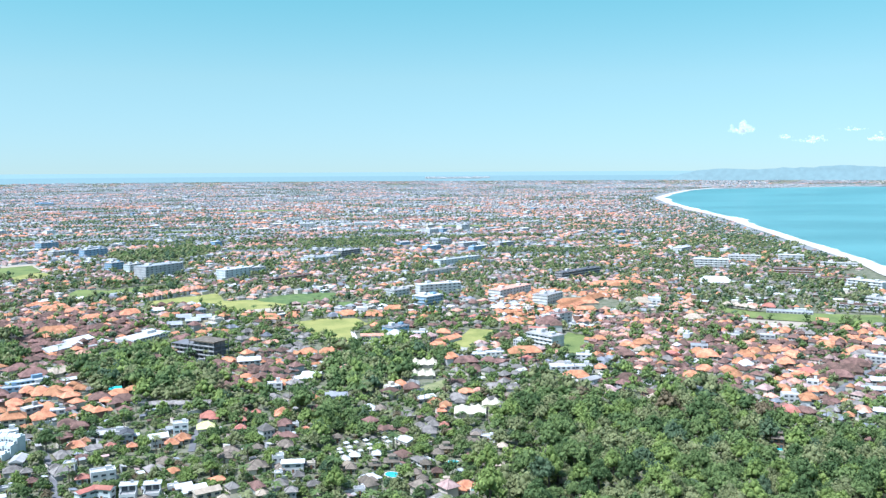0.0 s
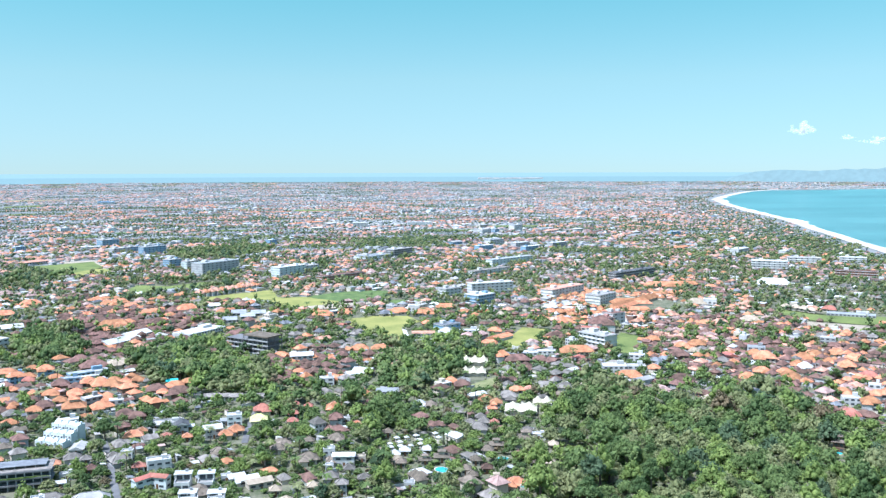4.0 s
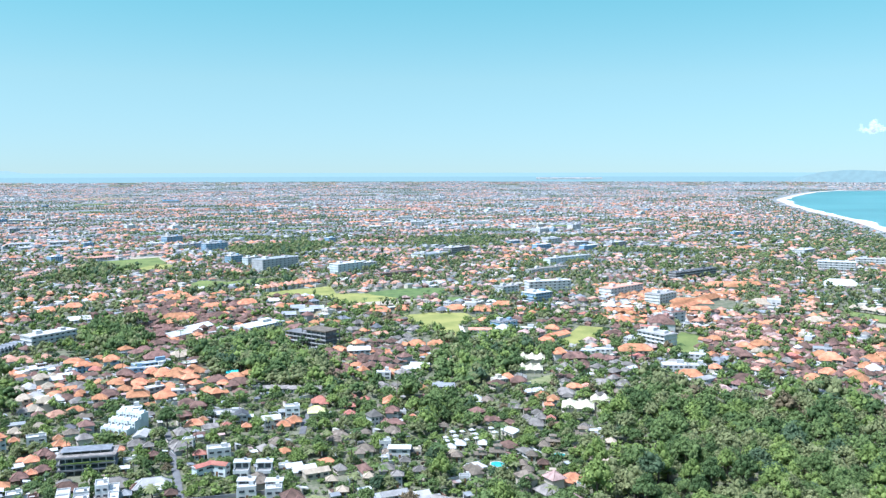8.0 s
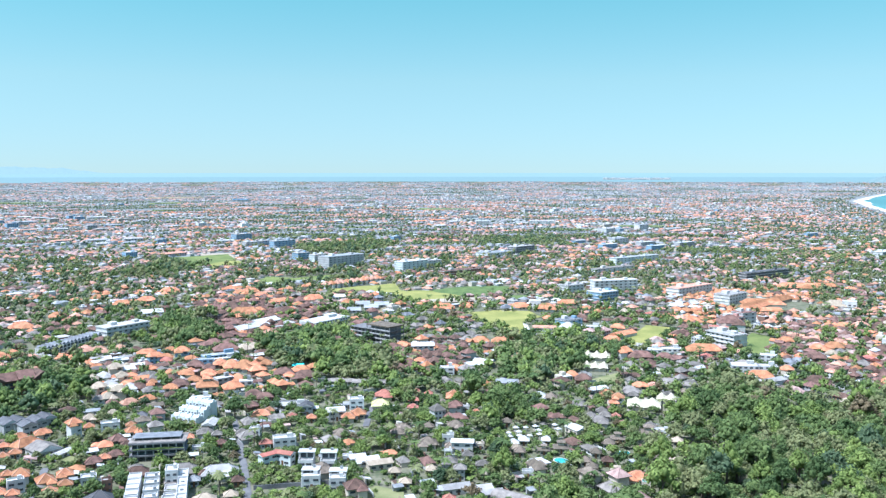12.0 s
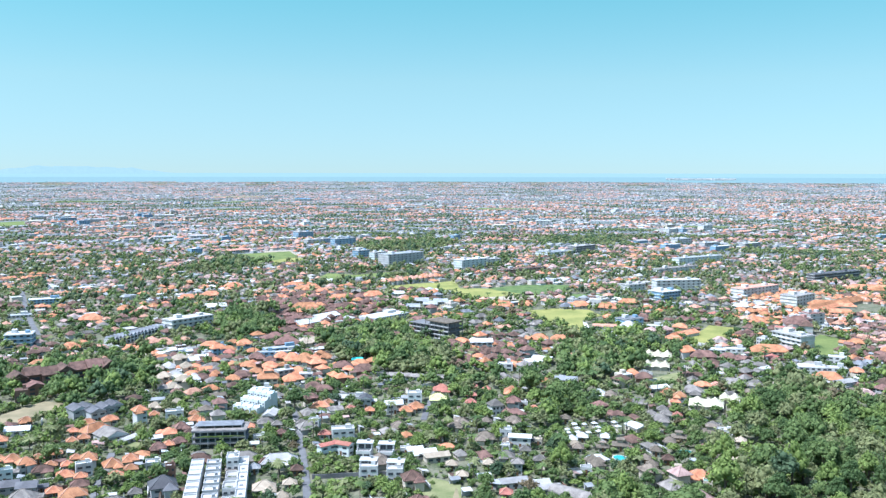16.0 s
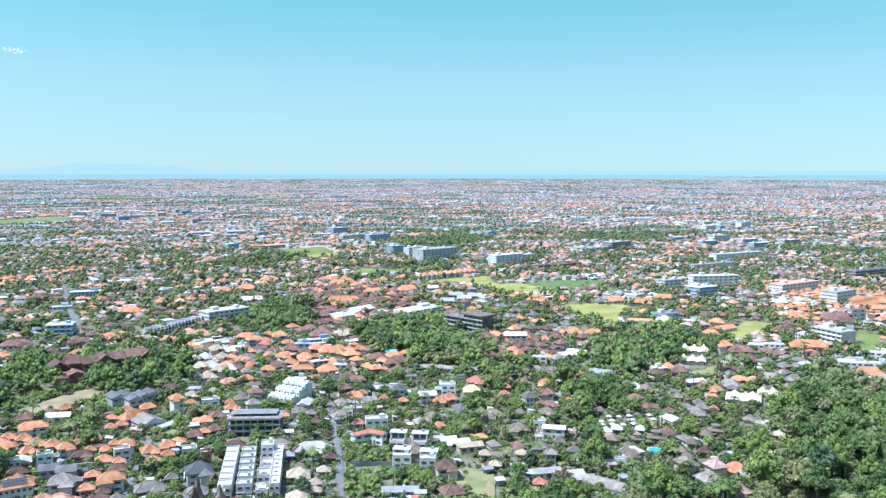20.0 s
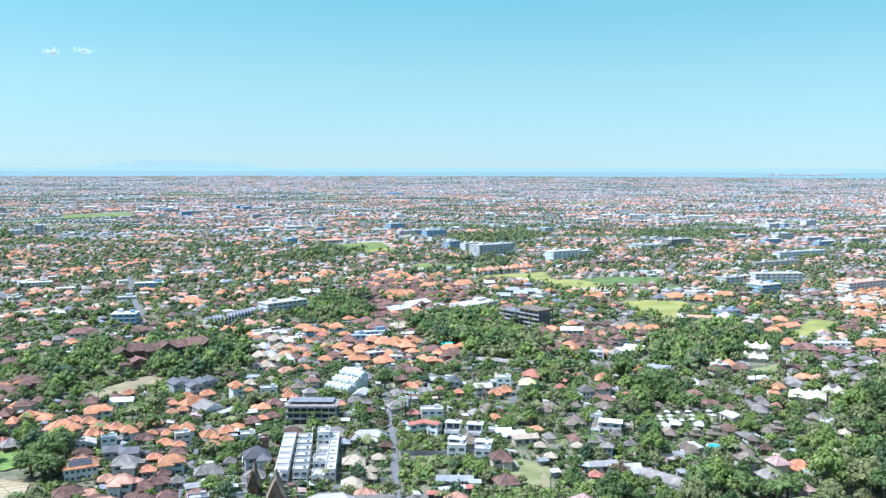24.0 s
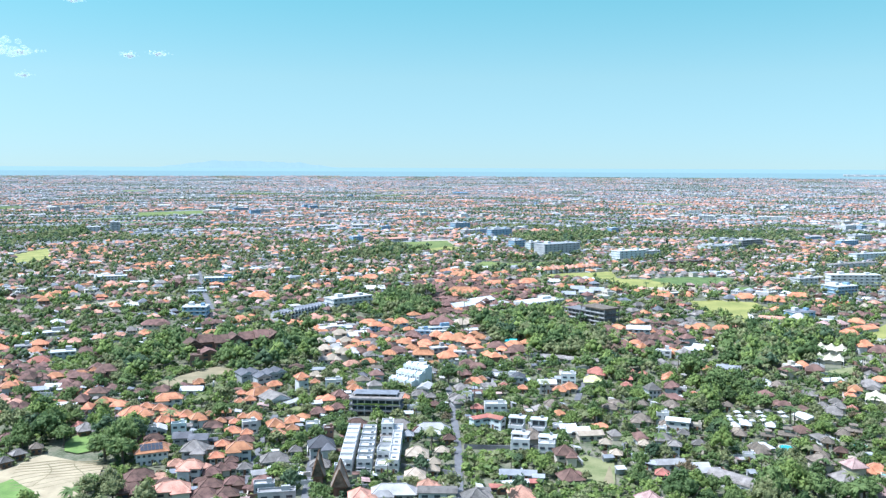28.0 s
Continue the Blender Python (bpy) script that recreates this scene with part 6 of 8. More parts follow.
house(-23, 375, 5.3, 4.8, 1, 4, "thatch", "cream", style="tier")
house(-34, 341, 4.5, 3.2, 1, 6, "steel", "white", style="flat")
house(-20, 315, 3.6, 3.2, 1, 4, "thatch", "cream")
house(-5, 471, 6.9, 5.5, 1, 1, "orange", "cream")
house(1, 457, 5.3, 4.3, 2, -0, "orange", "white")
house(-1, 454, 4.0, 3.2, 1, 0, "orange", "cream")
house(7, 480, 9.0, 6.3, 1, -1, "grey", "grey")
house(9, 472, 4.5, 3.6, 1, -1, "grey", "grey")
house(13, 494, 7.7, 3.8, 1, -2, "orange", "cream")
house(20, 496, 4.8, 3.4, 1, -2, "salmon", "cream")
house(29, 503, 11.9, 6.0, 1, -3, "grey", "grey")
house(41, 503, 7.9, 4.7, 1, -5, "grey", "white")
house(-19, 447, 7.2, 5.0, 1, 2, "grey", "cream")
house(-7, 437, 4.5, 3.6, 1, 1, "grey", "grey")
house(-12, 427, 4.2, 3.8, 1, 2, "grey", "grey")
house(-5, 429, 5.1, 4.6, 1, 1, "grey", "grey")
house(-8, 419, 7.7, 5.4, 1, 1, "grey", "grey")
house(0, 428, 3.5, 3.2, 1, -0, "red", "cream")
house(15, 404, 8.5, 6.8, 1, -2, "thatch", "cream", style="tier")
house(21, 409, 7.0, 4.2, 1, -3, "white", "white", style="flat")
house(16, 416, 3.6, 3.2, 1, -2, "grey", "cream")
house(1, 393, 4.7, 4.2, 1, -0, "thatch", "cream", style="tier")
house(-3, 385, 4.3, 3.9, 1, 0, "thatch", "cream")
house(27, 394, 3.6, 3.3, 1, -4, "straw", "cream")
house(24, 369, 3.5, 3.2, 1, -4, "straw", "cream")
house(-3, 361, 3.5, 3.2, 1, 0, "brown", "brick")
house(-9, 352, 3.5, 3.2, 1, 1, "thatch", "cream")
house(-12, 359, 3.5, 3.2, 1, 2, "thatch", "cream")
house(-8, 371, 3.5, 3.2, 1, 1, "thatch", "cream")
house(17, 370, 3.5, 3.2, 1, -3, "thatch", "cream")
house(1, 348, 3.5, 3.5, 1, -0, "straw", "cream", style="tier")
house(9, 343, 7.4, 5.2, 1, -6, "orange", "cream")
house(12, 338, 3.5, 3.2, 1, -2, "teal", "cream", style="flat")
house(17, 348, 3.5, 3.2, 1, -3, "white", "grey")
house(-2, 313, 3.5, 3.2, 1, 0, "thatch", "cream", style="tier")
house(-11, 323, 3.5, 3.2, 1, 2, "thatch", "cream")
house(-325, 370, 6.2, 6.2, 3, 41, "brown", "brick", style="flat")
house(-332, 387, 8.8, 10.6, 2, 56, "brown", "brick", style="gable")
house(-233, 495, 8.2, 6.6, 1, 35, "orange", "cream")
house(-224, 493, 9.1, 6.4, 1, 16, "orange", "grey")
house(-242, 499, 7.1, 5.6, 1, 26, "orange", "brick")
house(-244, 488, 6.3, 5.1, 1, 27, "brown", "brick")
house(-235, 470, 6.1, 4.2, 1, 27, "orange", "cream")
house(-220, 458, 9.9, 6.0, 2, 51, "concrete", "grey", style="flat")
house(-216, 468, 5.5, 4.4, 1, 25, "orange", "cream")
house(-209, 454, 6.6, 4.6, 1, 25, "orange", "cream")
house(-204, 453, 7.5, 5.3, 2, 24, "concrete", "grey", style="flat")
house(-214, 506, 6.8, 4.8, 1, 23, "orange", "cream")
house(-221, 513, 6.6, 5.2, 1, 23, "orange", "cream")
house(-220, 502, 5.7, 4.5, 1, 24, "orange", "cream")
house(-188, 478, 5.7, 4.0, 1, 21, "orange", "brick")
house(-182, 503, 6.8, 4.7, 1, 35, "orange", "brick")
house(-194, 484, 10.7, 7.5, 1, 22, "brown", "brick")
house(-179, 480, 12.3, 7.4, 1, 20, "brown", "brick")
house(-193, 505, 6.2, 5.0, 1, 21, "teal", "white", style="gable")
house(-206, 505, 6.8, 5.4, 1, 22, "grey", "grey")
house(-131, 554, 5.2, 4.7, 1, 13, "orange", "cream")
house(-122, 533, 6.5, 3.9, 1, 13, "orange", "cream")
house(-129, 532, 3.8, 3.2, 1, 14, "orange", "cream")
house(-129, 571, 14.4, 8.6, 2, 18, "white", "white", style="gable")
house(-100, 509, 8.8, 6.2, 2, 11, "concrete", "white", style="flat")
house(-160, 555, 8.4, 5.0, 1, 16, "orange", "brick")
house(-140, 676, 5.7, 5.7, 1, 12, "red", "cream")
house(-128, 639, 9.2, 9.2, 1, 41, "salmon", "white", style="gable")
house(-196, 586, 13.2, 6.6, 1, 18, "brown", "brick")
house(-245, 550, 14.3, 7.1, 1, 44, "straw", "cream")
house(-255, 528, 24.8, 7.4, 1, 46, "steel", "blue", style="flat")
house(-253, 501, 10.9, 5.4, 2, 27, "steel", "blue", style="flat")
house(-247, 517, 14.9, 4.5, 1, 41, "white", "white", style="flat")
house(-279, 584, 11.0, 5.5, 1, 26, "brown", "cream")
house(-307, 668, 8.5, 5.1, 1, 25, "orange", "cream")
house(-303, 681, 9.7, 5.8, 1, 24, "orange", "cream")
house(-303, 701, 10.0, 7.0, 1, 23, "orange", "mint")
house(-306, 754, 17.3, 6.9, 1, 32, "orange", "cream")
house(-281, 778, 17.9, 9.0, 1, 30, "orange", "cream")
house(-338, 789, 12.5, 6.3, 1, 33, "orange", "cream")
house(-360, 813, 15.9, 7.9, 1, 34, "orange", "cream")
house(-367, 802, 11.1, 6.6, 1, 25, "orange", "cream")
house(-263, 795, 12.5, 10.0, 1, 28, "white", "white", style="gable")
house(-242, 760, 10.9, 6.6, 1, 18, "orange", "cream")
house(-150, 749, 17.2, 8.6, 1, 11, "orange", "cream")
house(-132, 757, 10.9, 6.5, 1, 10, "orange", "cream")
house(-26, 513, 6.6, 5.2, 1, 13, "orange", "brick")
house(-31, 509, 4.3, 3.4, 1, 3, "orange", "cream")
house(-19, 505, 8.3, 5.8, 1, 2, "brown", "brick")
house(-60, 555, 8.8, 10.6, 1, 36, "salmon", "white", style="gable")
house(-87, 530, 9.6, 6.7, 1, 29, "white", "grey", style="gable")
house(-82, 538, 11.7, 8.2, 1, -11, "white", "grey", style="gable")
house(-76, 482, 9.9, 5.9, 1, 29, "orange", "cream")
house(-61, 488, 11.7, 7.0, 1, 7, "steel", "white", style="gable")
house(5, 578, 8.4, 6.7, 2, 15, "orange", "white")
house(15, 575, 15.0, 7.5, 1, -2, "brown", "brick")
house(4, 653, 9.4, 20.7, 1, -35, "orange", "white", style="gable")
house(-4, 630, 10.6, 5.3, 1, 0, "orange", "cream")
house(-0, 679, 9.6, 5.8, 1, 0, "orange", "cream")
house(22, 600, 14.3, 8.6, 1, 8, "white", "white", style="flat")
house(36, 605, 13.1, 6.5, 1, 7, "white", "white", style="flat")
house(57, 604, 22.3, 8.9, 1, -0, "orange", "cream")
house(30, 576, 8.8, 5.3, 1, -3, "brown", "brick")
house(84, 692, 18.3, 12.8, 3, 3, "brown", "white")
house(75, 685, 14.8, 8.9, 2, -6, "red", "cream", style="flat")
house(-21, 681, 19.6, 5.9, 1, 2, "white", "white", style="flat")
house(-62, 763, 16.5, 9.9, 1, 5, "orange", "white")
house(-85, 767, 16.6, 8.3, 1, 6, "orange", "cream")
house(-45, 797, 17.3, 6.9, 1, 3, "orange", "cream")
house(5, 756, 7.1, 6.4, 1, -0, "straw", "cream")
house(-73, 777, 10.0, 8.0, 3, 5, "white", "white", style="flat")
house(-95, 605, 11.5, 6.9, 1, 9, "orange", "cream")
house(-81, 607, 11.5, 5.8, 1, 8, "orange", "cream")
house(89, 551, 11.9, 7.1, 2, 1, "concrete", "white", style="flat")
house(76, 551, 15.9, 9.5, 2, 2, "white", "grey", style="flat")
house(82, 532, 14.5, 7.3, 1, 1, "orange", "cream")
house(95, 584, 10.5, 6.3, 2, -9, "white", "white", style="flat")
house(128, 830, 37.1, 9.3, 1, 5, "orange", "cream")
house(128, 787, 21.0, 6.3, 1, 5, "orange", "cream")
house(177, 579, 13.4, 9.4, 2, -12, "orange", "cream")
house(177, 601, 9.2, 6.5, 1, -11, "orange", "cream")
house(178, 533, 11.9, 9.5, 1, -19, "orange", "cream")
house(153, 531, 9.1, 6.4, 1, -16, "orange", "cream")
house(166, 547, 9.5, 6.6, 1, -17, "orange", "cream")
house(179, 544, 9.0, 6.3, 1, -18, "orange", "cream")
house(205, 587, 12.4, 8.7, 1, -9, "orange", "cream")
house(217, 600, 9.2, 6.4, 1, -20, "orange", "cream")
house(195, 568, 7.8, 6.3, 1, -19, "orange", "white")
house(197, 561, 8.5, 6.8, 1, -19, "white", "white")
house(218, 577, 7.5, 6.0, 1, -21, "orange", "cream")
house(221, 556, 9.6, 7.7, 2, -22, "orange", "brick")
house(233, 604, 11.4, 6.9, 1, -21, "orange", "cream")
house(238, 586, 13.2, 7.9, 1, -32, "orange", "cream")
house(196, 497, 8.1, 5.7, 1, -22, "orange", "cream")
house(209, 512, 6.5, 5.2, 1, -22, "salmon", "brick")
house(218, 508, 6.6, 5.9, 2, -23, "white", "white", style="flat")
house(199, 468, 8.6, 6.8, 2, -13, "orange", "white")
house(211, 485, 8.9, 4.5, 2, -15, "orange", "white")
house(218, 486, 5.4, 4.3, 1, -24, "orange", "brick")
house(193, 478, 9.3, 6.5, 2, -7, "concrete", "white", style="flat")
house(182, 452, 9.2, 6.5, 1, -12, "red", "white")
house(209, 442, 4.2, 3.7, 1, -25, "orange", "brick")
house(228, 540, 8.9, 5.4, 1, -13, "red", "brick")
house(140, 408, 9.8, 6.9, 1, 1, "thatch", "brick", style="gable")
house(134, 407, 4.9, 3.9, 1, -18, "thatch", "brick")
house(139, 392, 12.0, 6.0, 1, -45, "thatch", "brick", style="gable")
house(156, 398, 4.8, 4.8, 2, -21, "thatch", "brick", style="tier")
house(144, 465, 8.4, 5.1, 1, -17, "straw", "white", style="gable")
house(117, 479, 5.3, 4.3, 1, 6, "straw", "cream")
house(103, 368, 6.5, 3.9, 1, -16, "straw", "cream")
house(133, 626, 8.8, 6.1, 1, -12, "orange", "cream")
house(117, 648, 10.1, 6.0, 1, -10, "orange", "cream")
house(145, 632, 12.0, 7.2, 1, -13, "orange", "cream")
house(112, 523, 13.5, 8.1, 1, -12, "brown", "brick")
house(101, 554, 6.4, 4.5, 1, -10, "orange", "cream")
house(125, 594, 12.5, 7.5, 1, -12, "brown", "brick")
house(138, 606, 7.1, 5.7, 1, -13, "straw", "cream")
house(150, 578, 6.7, 5.4, 1, -15, "grey", "grey")
house(158, 593, 8.5, 9.4, 1, 10, "red", "brick", style="gable")
house(222, 664, 14.3, 8.6, 1, -18, "concrete", "grey", style="flat")
house(263, 696, 15.0, 9.0, 1, -11, "concrete", "white", style="flat")
house(244, 650, 10.7, 7.5, 2, -21, "concrete", "grey", style="flat")
house(182, 614, 11.9, 8.3, 2, -16, "steel", "grey", style="flat")
house(187, 678, 9.1, 6.4, 1, -15, "orange", "cream")
house(172, 717, 13.8, 6.9, 1, -13, "orange", "cream")
house(185, 724, 11.4, 6.8, 1, -14, "salmon", "cream")
house(213, 738, 14.3, 8.6, 1, -6, "straw", "cream")
house(201, 826, 11.8, 9.5, 3, -14, "white", "white", style="flat")
house(189, 828, 19.2, 11.5, 1, -13, "straw", "cream")
house(300, 799, 11.0, 6.6, 1, -21, "red", "cream")
house(309, 773, 38.8, 11.6, 1, -22, "steel", "grey", style="flat")
house(278, 800, 7.0, 6.3, 1, -19, "straw", "cream")
house(273, 806, 7.1, 6.4, 1, -19, "straw", "cream")
house(266, 812, 7.1, 6.4, 1, -18, "straw", "cream")
house(282, 792, 5.8, 5.2, 1, -20, "straw", "cream")
house(319, 684, 8.2, 6.6, 1, -25, "orange", "cream")
house(289, 634, 12.1, 7.3, 1, -25, "orange", "cream")
house(276, 623, 11.8, 7.1, 1, -24, "orange", "cream")
house(303, 646, 7.7, 6.2, 1, -25, "orange", "cream")
house(325, 668, 8.0, 6.4, 1, -26, "orange", "cream")
house(335, 663, 7.9, 6.4, 1, -27, "orange", "cream")
house(288, 574, 12.4, 8.7, 2, -27, "concrete", "grey", style="flat")
house(285, 585, 15.3, 9.2, 1, -26, "grey", "grey")
house(314, 633, 10.7, 6.4, 1, -26, "orange", "cream")
house(317, 627, 8.8, 6.1, 1, -27, "white", "cream")
house(268, 561, 16.6, 8.3, 1, -21, "brown", "brick")
house(256, 545, 16.1, 8.1, 1, -20, "brown", "brick")
house(243, 529, 15.6, 7.8, 1, -20, "brown", "brick")
house(249, 551, 11.5, 6.9, 1, -19, "brown", "brick")
house(248, 496, 11.8, 7.1, 1, -17, "steel", "grey", style="gable")
house(262, 517, 9.3, 7.5, 1, -17, "white", "grey", style="gable")
house(226, 442, 7.4, 5.9, 2, -27, "white", "white", style="gable")
house(220, 439, 4.8, 3.8, 1, -27, "grey", "grey")
house(-275, 275, 9.0, 6.3, 2, 53, "orange", "white")
house(-280, 256, 9.8, 5.9, 1, 58, "grey", "brick")
house(-207, 233, 7.1, 4.2, 2, 27, "salmon", "white")
house(-201, 242, 3.9, 3.9, 1, 50, "brown", "brick")
house(-188, 233, 5.4, 3.8, 1, 39, "brown", "brick")
house(-193, 227, 6.8, 4.7, 1, 40, "brown", "brick")
house(-201, 237, 4.9, 3.9, 1, 40, "brown", "brick")
house(-186, 244, 4.8, 4.3, 1, 47, "concrete", "grey", style="gable")
house(-221, 223, 8.7, 5.2, 1, 50, "brown", "brick")
house(-214, 212, 8.3, 5.0, 1, 50, "brown", "brick")
house(-198, 214, 10.5, 5.2, 2, 43, "salmon", "cream")
house(-189, 219, 7.5, 5.3, 1, 41, "brown", "brick")
house(-183, 223, 6.5, 4.6, 1, 39, "brown", "brick")
house(-174, 231, 6.8, 4.1, 2, 37, "concrete", "grey", style="flat")
house(-166, 227, 12.0, 4.2, 2, 36, "concrete", "grey", style="flat")
house(-279, 221, 4.2, 3.3, 1, 72, "grey", "brick")
house(-276, 213, 3.5, 3.2, 1, 72, "grey", "brick")
house(-279, 229, 3.6, 3.2, 1, 51, "thatch", "brick")
house(-299, 232, 5.0, 4.0, 1, 52, "brown", "brick")
house(-322, 261, 7.3, 4.4, 1, 51, "brown", "brick")
house(-333, 267, 4.8, 3.8, 1, 51, "brown", "brick")
house(-353, 291, 9.0, 5.4, 1, 50, "steel", "cream", style="gable")
house(-367, 313, 7.0, 4.2, 1, 50, "orange", "brick")
house(-363, 283, 5.8, 4.1, 2, 52, "orange", "white")
house(-347, 328, 9.6, 6.7, 2, 37, "brown", "brick")
house(-406, 352, 13.4, 8.1, 2, 49, "white", "grey", style="flat")
house(-429, 353, 7.4, 5.9, 1, 70, "orange", "cream")
house(-404, 334, 9.7, 5.8, 1, 65, "red", "cream")
house(-420, 341, 8.8, 7.0, 1, 81, "concrete", "white", style="gable")
house(-440, 353, 9.1, 6.4, 2, 51, "concrete", "grey", style="flat")
house(-453, 415, 14.7, 5.9, 1, 48, "brown", "cream")
house(-422, 441, 17.1, 6.8, 2, 44, "brown", "cream")
house(-497, 494, 8.5, 7.6, 2, 55, "white", "brick", style="gable")
house(-398, 390, 6.7, 4.0, 1, 46, "straw", "cream", style="gable")
house(-385, 391, 7.4, 4.5, 2, 45, "white", "white", style="flat")
house(-473, 397, 32.2, 8.0, 1, 55, "white", "grey", style="flat")
house(-389, 488, 11.5, 8.0, 1, 39, "orange", "white")
house(-550, 660, 29.7, 10.4, 2, 40, "white", "blue", style="flat")
house(-450, 589, 16.5, 9.9, 1, 37, "orange", "cream")
house(-455, 641, 12.2, 7.3, 1, 35, "orange", "cream")
house(-520, 590, 21.6, 8.6, 1, 41, "steel", "white", style="flat")
house(-650, 622, 27.0, 10.8, 2, 46, "white", "white", style="flat")
house(-605, 618, 26.3, 10.5, 1, 44, "white", "cream", style="flat")
house(-382, 429, 10.3, 6.2, 1, 42, "brown", "brick")
house(-372, 440, 12.4, 6.2, 1, 40, "orange", "cream")
house(-242, 438, 6.6, 4.6, 1, 29, "orange", "cream")
house(-258, 447, 3.9, 3.2, 1, 30, "orange", "brick")
house(-220, 438, 10.7, 9.6, 2, 27, "orange", "cream", style="tier")
house(-209, 447, 10.8, 6.5, 1, 35, "orange", "cream")
house(-213, 462, 5.7, 4.6, 1, 25, "orange", "cream")
house(-292, 475, 9.9, 7.9, 1, 42, "white", "white", style="gable")
house(-340, 495, 9.0, 6.3, 1, 34, "orange", "brick")
house(-304, 520, 11.3, 5.6, 1, 30, "orange", "cream")
house(-279, 521, 8.9, 6.3, 2, 28, "orange", "blue")
house(-285, 510, 8.8, 5.3, 1, 29, "orange", "cream")
house(-291, 509, 8.4, 6.7, 2, 30, "steel", "blue", style="flat")
house(-236, 503, 6.4, 4.4, 1, 25, "orange", "cream")
house(-227, 502, 8.3, 5.8, 1, 24, "orange", "cream")
house(-237, 474, 7.9, 5.5, 1, 27, "orange", "cream")
house(-250, 471, 7.9, 5.6, 1, 28, "orange", "cream")
house(-187, 494, 9.7, 5.8, 1, 21, "orange", "brick")
house(-439, 712, 16.2, 8.1, 1, 32, "orange", "cream")
house(-429, 736, 16.6, 8.3, 1, 30, "orange", "cream")
house(-481, 738, 12.7, 8.9, 1, 33, "orange", "cream")
house(-389, 675, 16.6, 11.6, 1, 40, "white", "white", style="gable")
house(-312, 692, 22.8, 9.1, 1, 24, "orange", "cream")
house(-440, 799, 17.9, 8.9, 1, 29, "orange", "cream")
house(-229, 660, 40.0, 18.0, 2, 66, "white", "white", style="flat", hut=False)
house(-279, 622, 26.0, 12.0, 1, 70, "white", "white", style="gable")
house(-277, 652, 24.0, 11.0, 1, 70, "white", "white", style="gable")
house(-273, 637, 10.5, 5.3, 1, 43, "white", "cream", style="gable")
house(-163, 470, 6.5, 5.8, 1, 19, "grey", "white", style="gable")
house(-157, 472, 6.5, 5.8, 1, 18, "grey", "white", style="gable")
house(-151, 472, 6.5, 5.8, 1, 18, "grey", "white", style="gable")
house(-144, 472, 6.5, 5.8, 1, 17, "grey", "white", style="gable")
house(-138, 472, 6.5, 5.8, 1, 16, "grey", "white", style="gable")
house(-132, 473, 6.5, 5.9, 1, 16, "grey", "white", style="gable")
house(-227, 757, 11.9, 10.7, 1, 17, "steel", "grey", style="gable")
house(-224, 721, 11.4, 10.2, 1, 17, "steel", "grey", style="gable")
house(-214, 740, 11.7, 10.5, 1, 16, "steel", "grey", style="gable")
house(-209, 756, 11.9, 10.7, 1, 15, "steel", "grey", style="gable")
house(-106, 269, 5.4, 3.2, 1, 27, "red", "brick", style="gable")
house(-135, 249, 13.8, 5.5, 1, 28, "concrete", "grey")
house(-120, 251, 12.1, 5.4, 2, 25, "grey", "white", style="gable")
house(-258, 542, 16.0, 9.6, 1, 35, "brown", "brick")
house(-276, 560, 10.5, 7.4, 1, 26, "brown", "brick")
house(-276, 700, 13.5, 8.1, 1, 21, "brown", "brick")
house(-336, 716, 13.8, 8.3, 1, 25, "brown", "brick")
house(-345, 702, 13.5, 8.1, 1, 26, "brown", "brick")
house(-166, 634, 9.8, 5.9, 1, 15, "brown", "brick")
house(-199, 653, 12.5, 7.5, 1, 17, "brown", "brick")
house(-140, 540, 8.1, 5.7, 1, 15, "brown", "brick")
house(-131, 511, 9.5, 5.7, 1, 14, "brown", "brick")
house(-123, 511, 7.6, 5.3, 1, 14, "brown", "brick")
house(-150, 571, 8.7, 6.1, 1, 15, "brown", "brick")
house(-96, 482, 7.1, 5.7, 1, 11, "grey", "brick")
for i in range(11):
    house(-299.6 + 3.75 * (i + 0.3), 862 + 6.2 * (i + 0.3), 6.4, 7.0, 2, 59, ("salmon", "orange", "salmon")[i % 3], "white", where="in a terrace beside a meadow")
house(182, 953, 42.7, 10.7, 1, 3, "orange", "cream")
house(209, 966, 26.0, 7.8, 1, 2, "orange", "cream")
house(305, 975, 36.8, 14.7, 1, -17, "white", "white")
house(131, 831, 98.0, 9.0, 1, 56, "orange", "cream")
house(-54, 654, 16.5, 6.6, 2, 5, "salmon", "white", style="gable")
house(-36, 645, 10.9, 8.7, 3, 3, "concrete", "white")
house(-51, 618, 12.0, 9.6, 2, 20, "concrete", "white", style="gable")
house(-273, 432, 8.1, 6.5, 1, 47, "cream", "cream", style="gable")
house(-256, 441, 3.5, 3.2, 1, 30, "orange", "brick")
house(-241, 446, 9.3, 6.5, 1, 28, "brown", "brick")
house(-253, 457, 6.0, 4.8, 1, 29, "brown", "brick")
house(-260, 436, 6.5, 5.2, 1, 31, "brown", "brick")
house(-288, 503, 9.2, 4.6, 2, 50, "orange", "blue")
house(-294, 533, 6.6, 3.9, 1, 44, "orange", "cream")
house(-280, 502, 6.1, 4.3, 1, 29, "red", "cream")
house(-256, 494, 8.9, 7.2, 1, 27, "brown", "brick")
house(-244, 504, 6.0, 4.8, 1, 26, "orange", "brick")
house(-228, 457, 5.9, 4.7, 1, 26, "orange", "cream")
house(-238, 458, 6.0, 4.8, 1, 27, "orange", "cream")
house(-138, 544, 5.6, 4.5, 1, 14, "brown", "brick")
house(-128, 527, 5.4, 4.3, 1, 14, "brown", "brick")
house(-119, 515, 5.2, 4.2, 1, 13, "brown", "brick")
house(-111, 505, 5.1, 4.1, 1, 12, "brown", "brick")
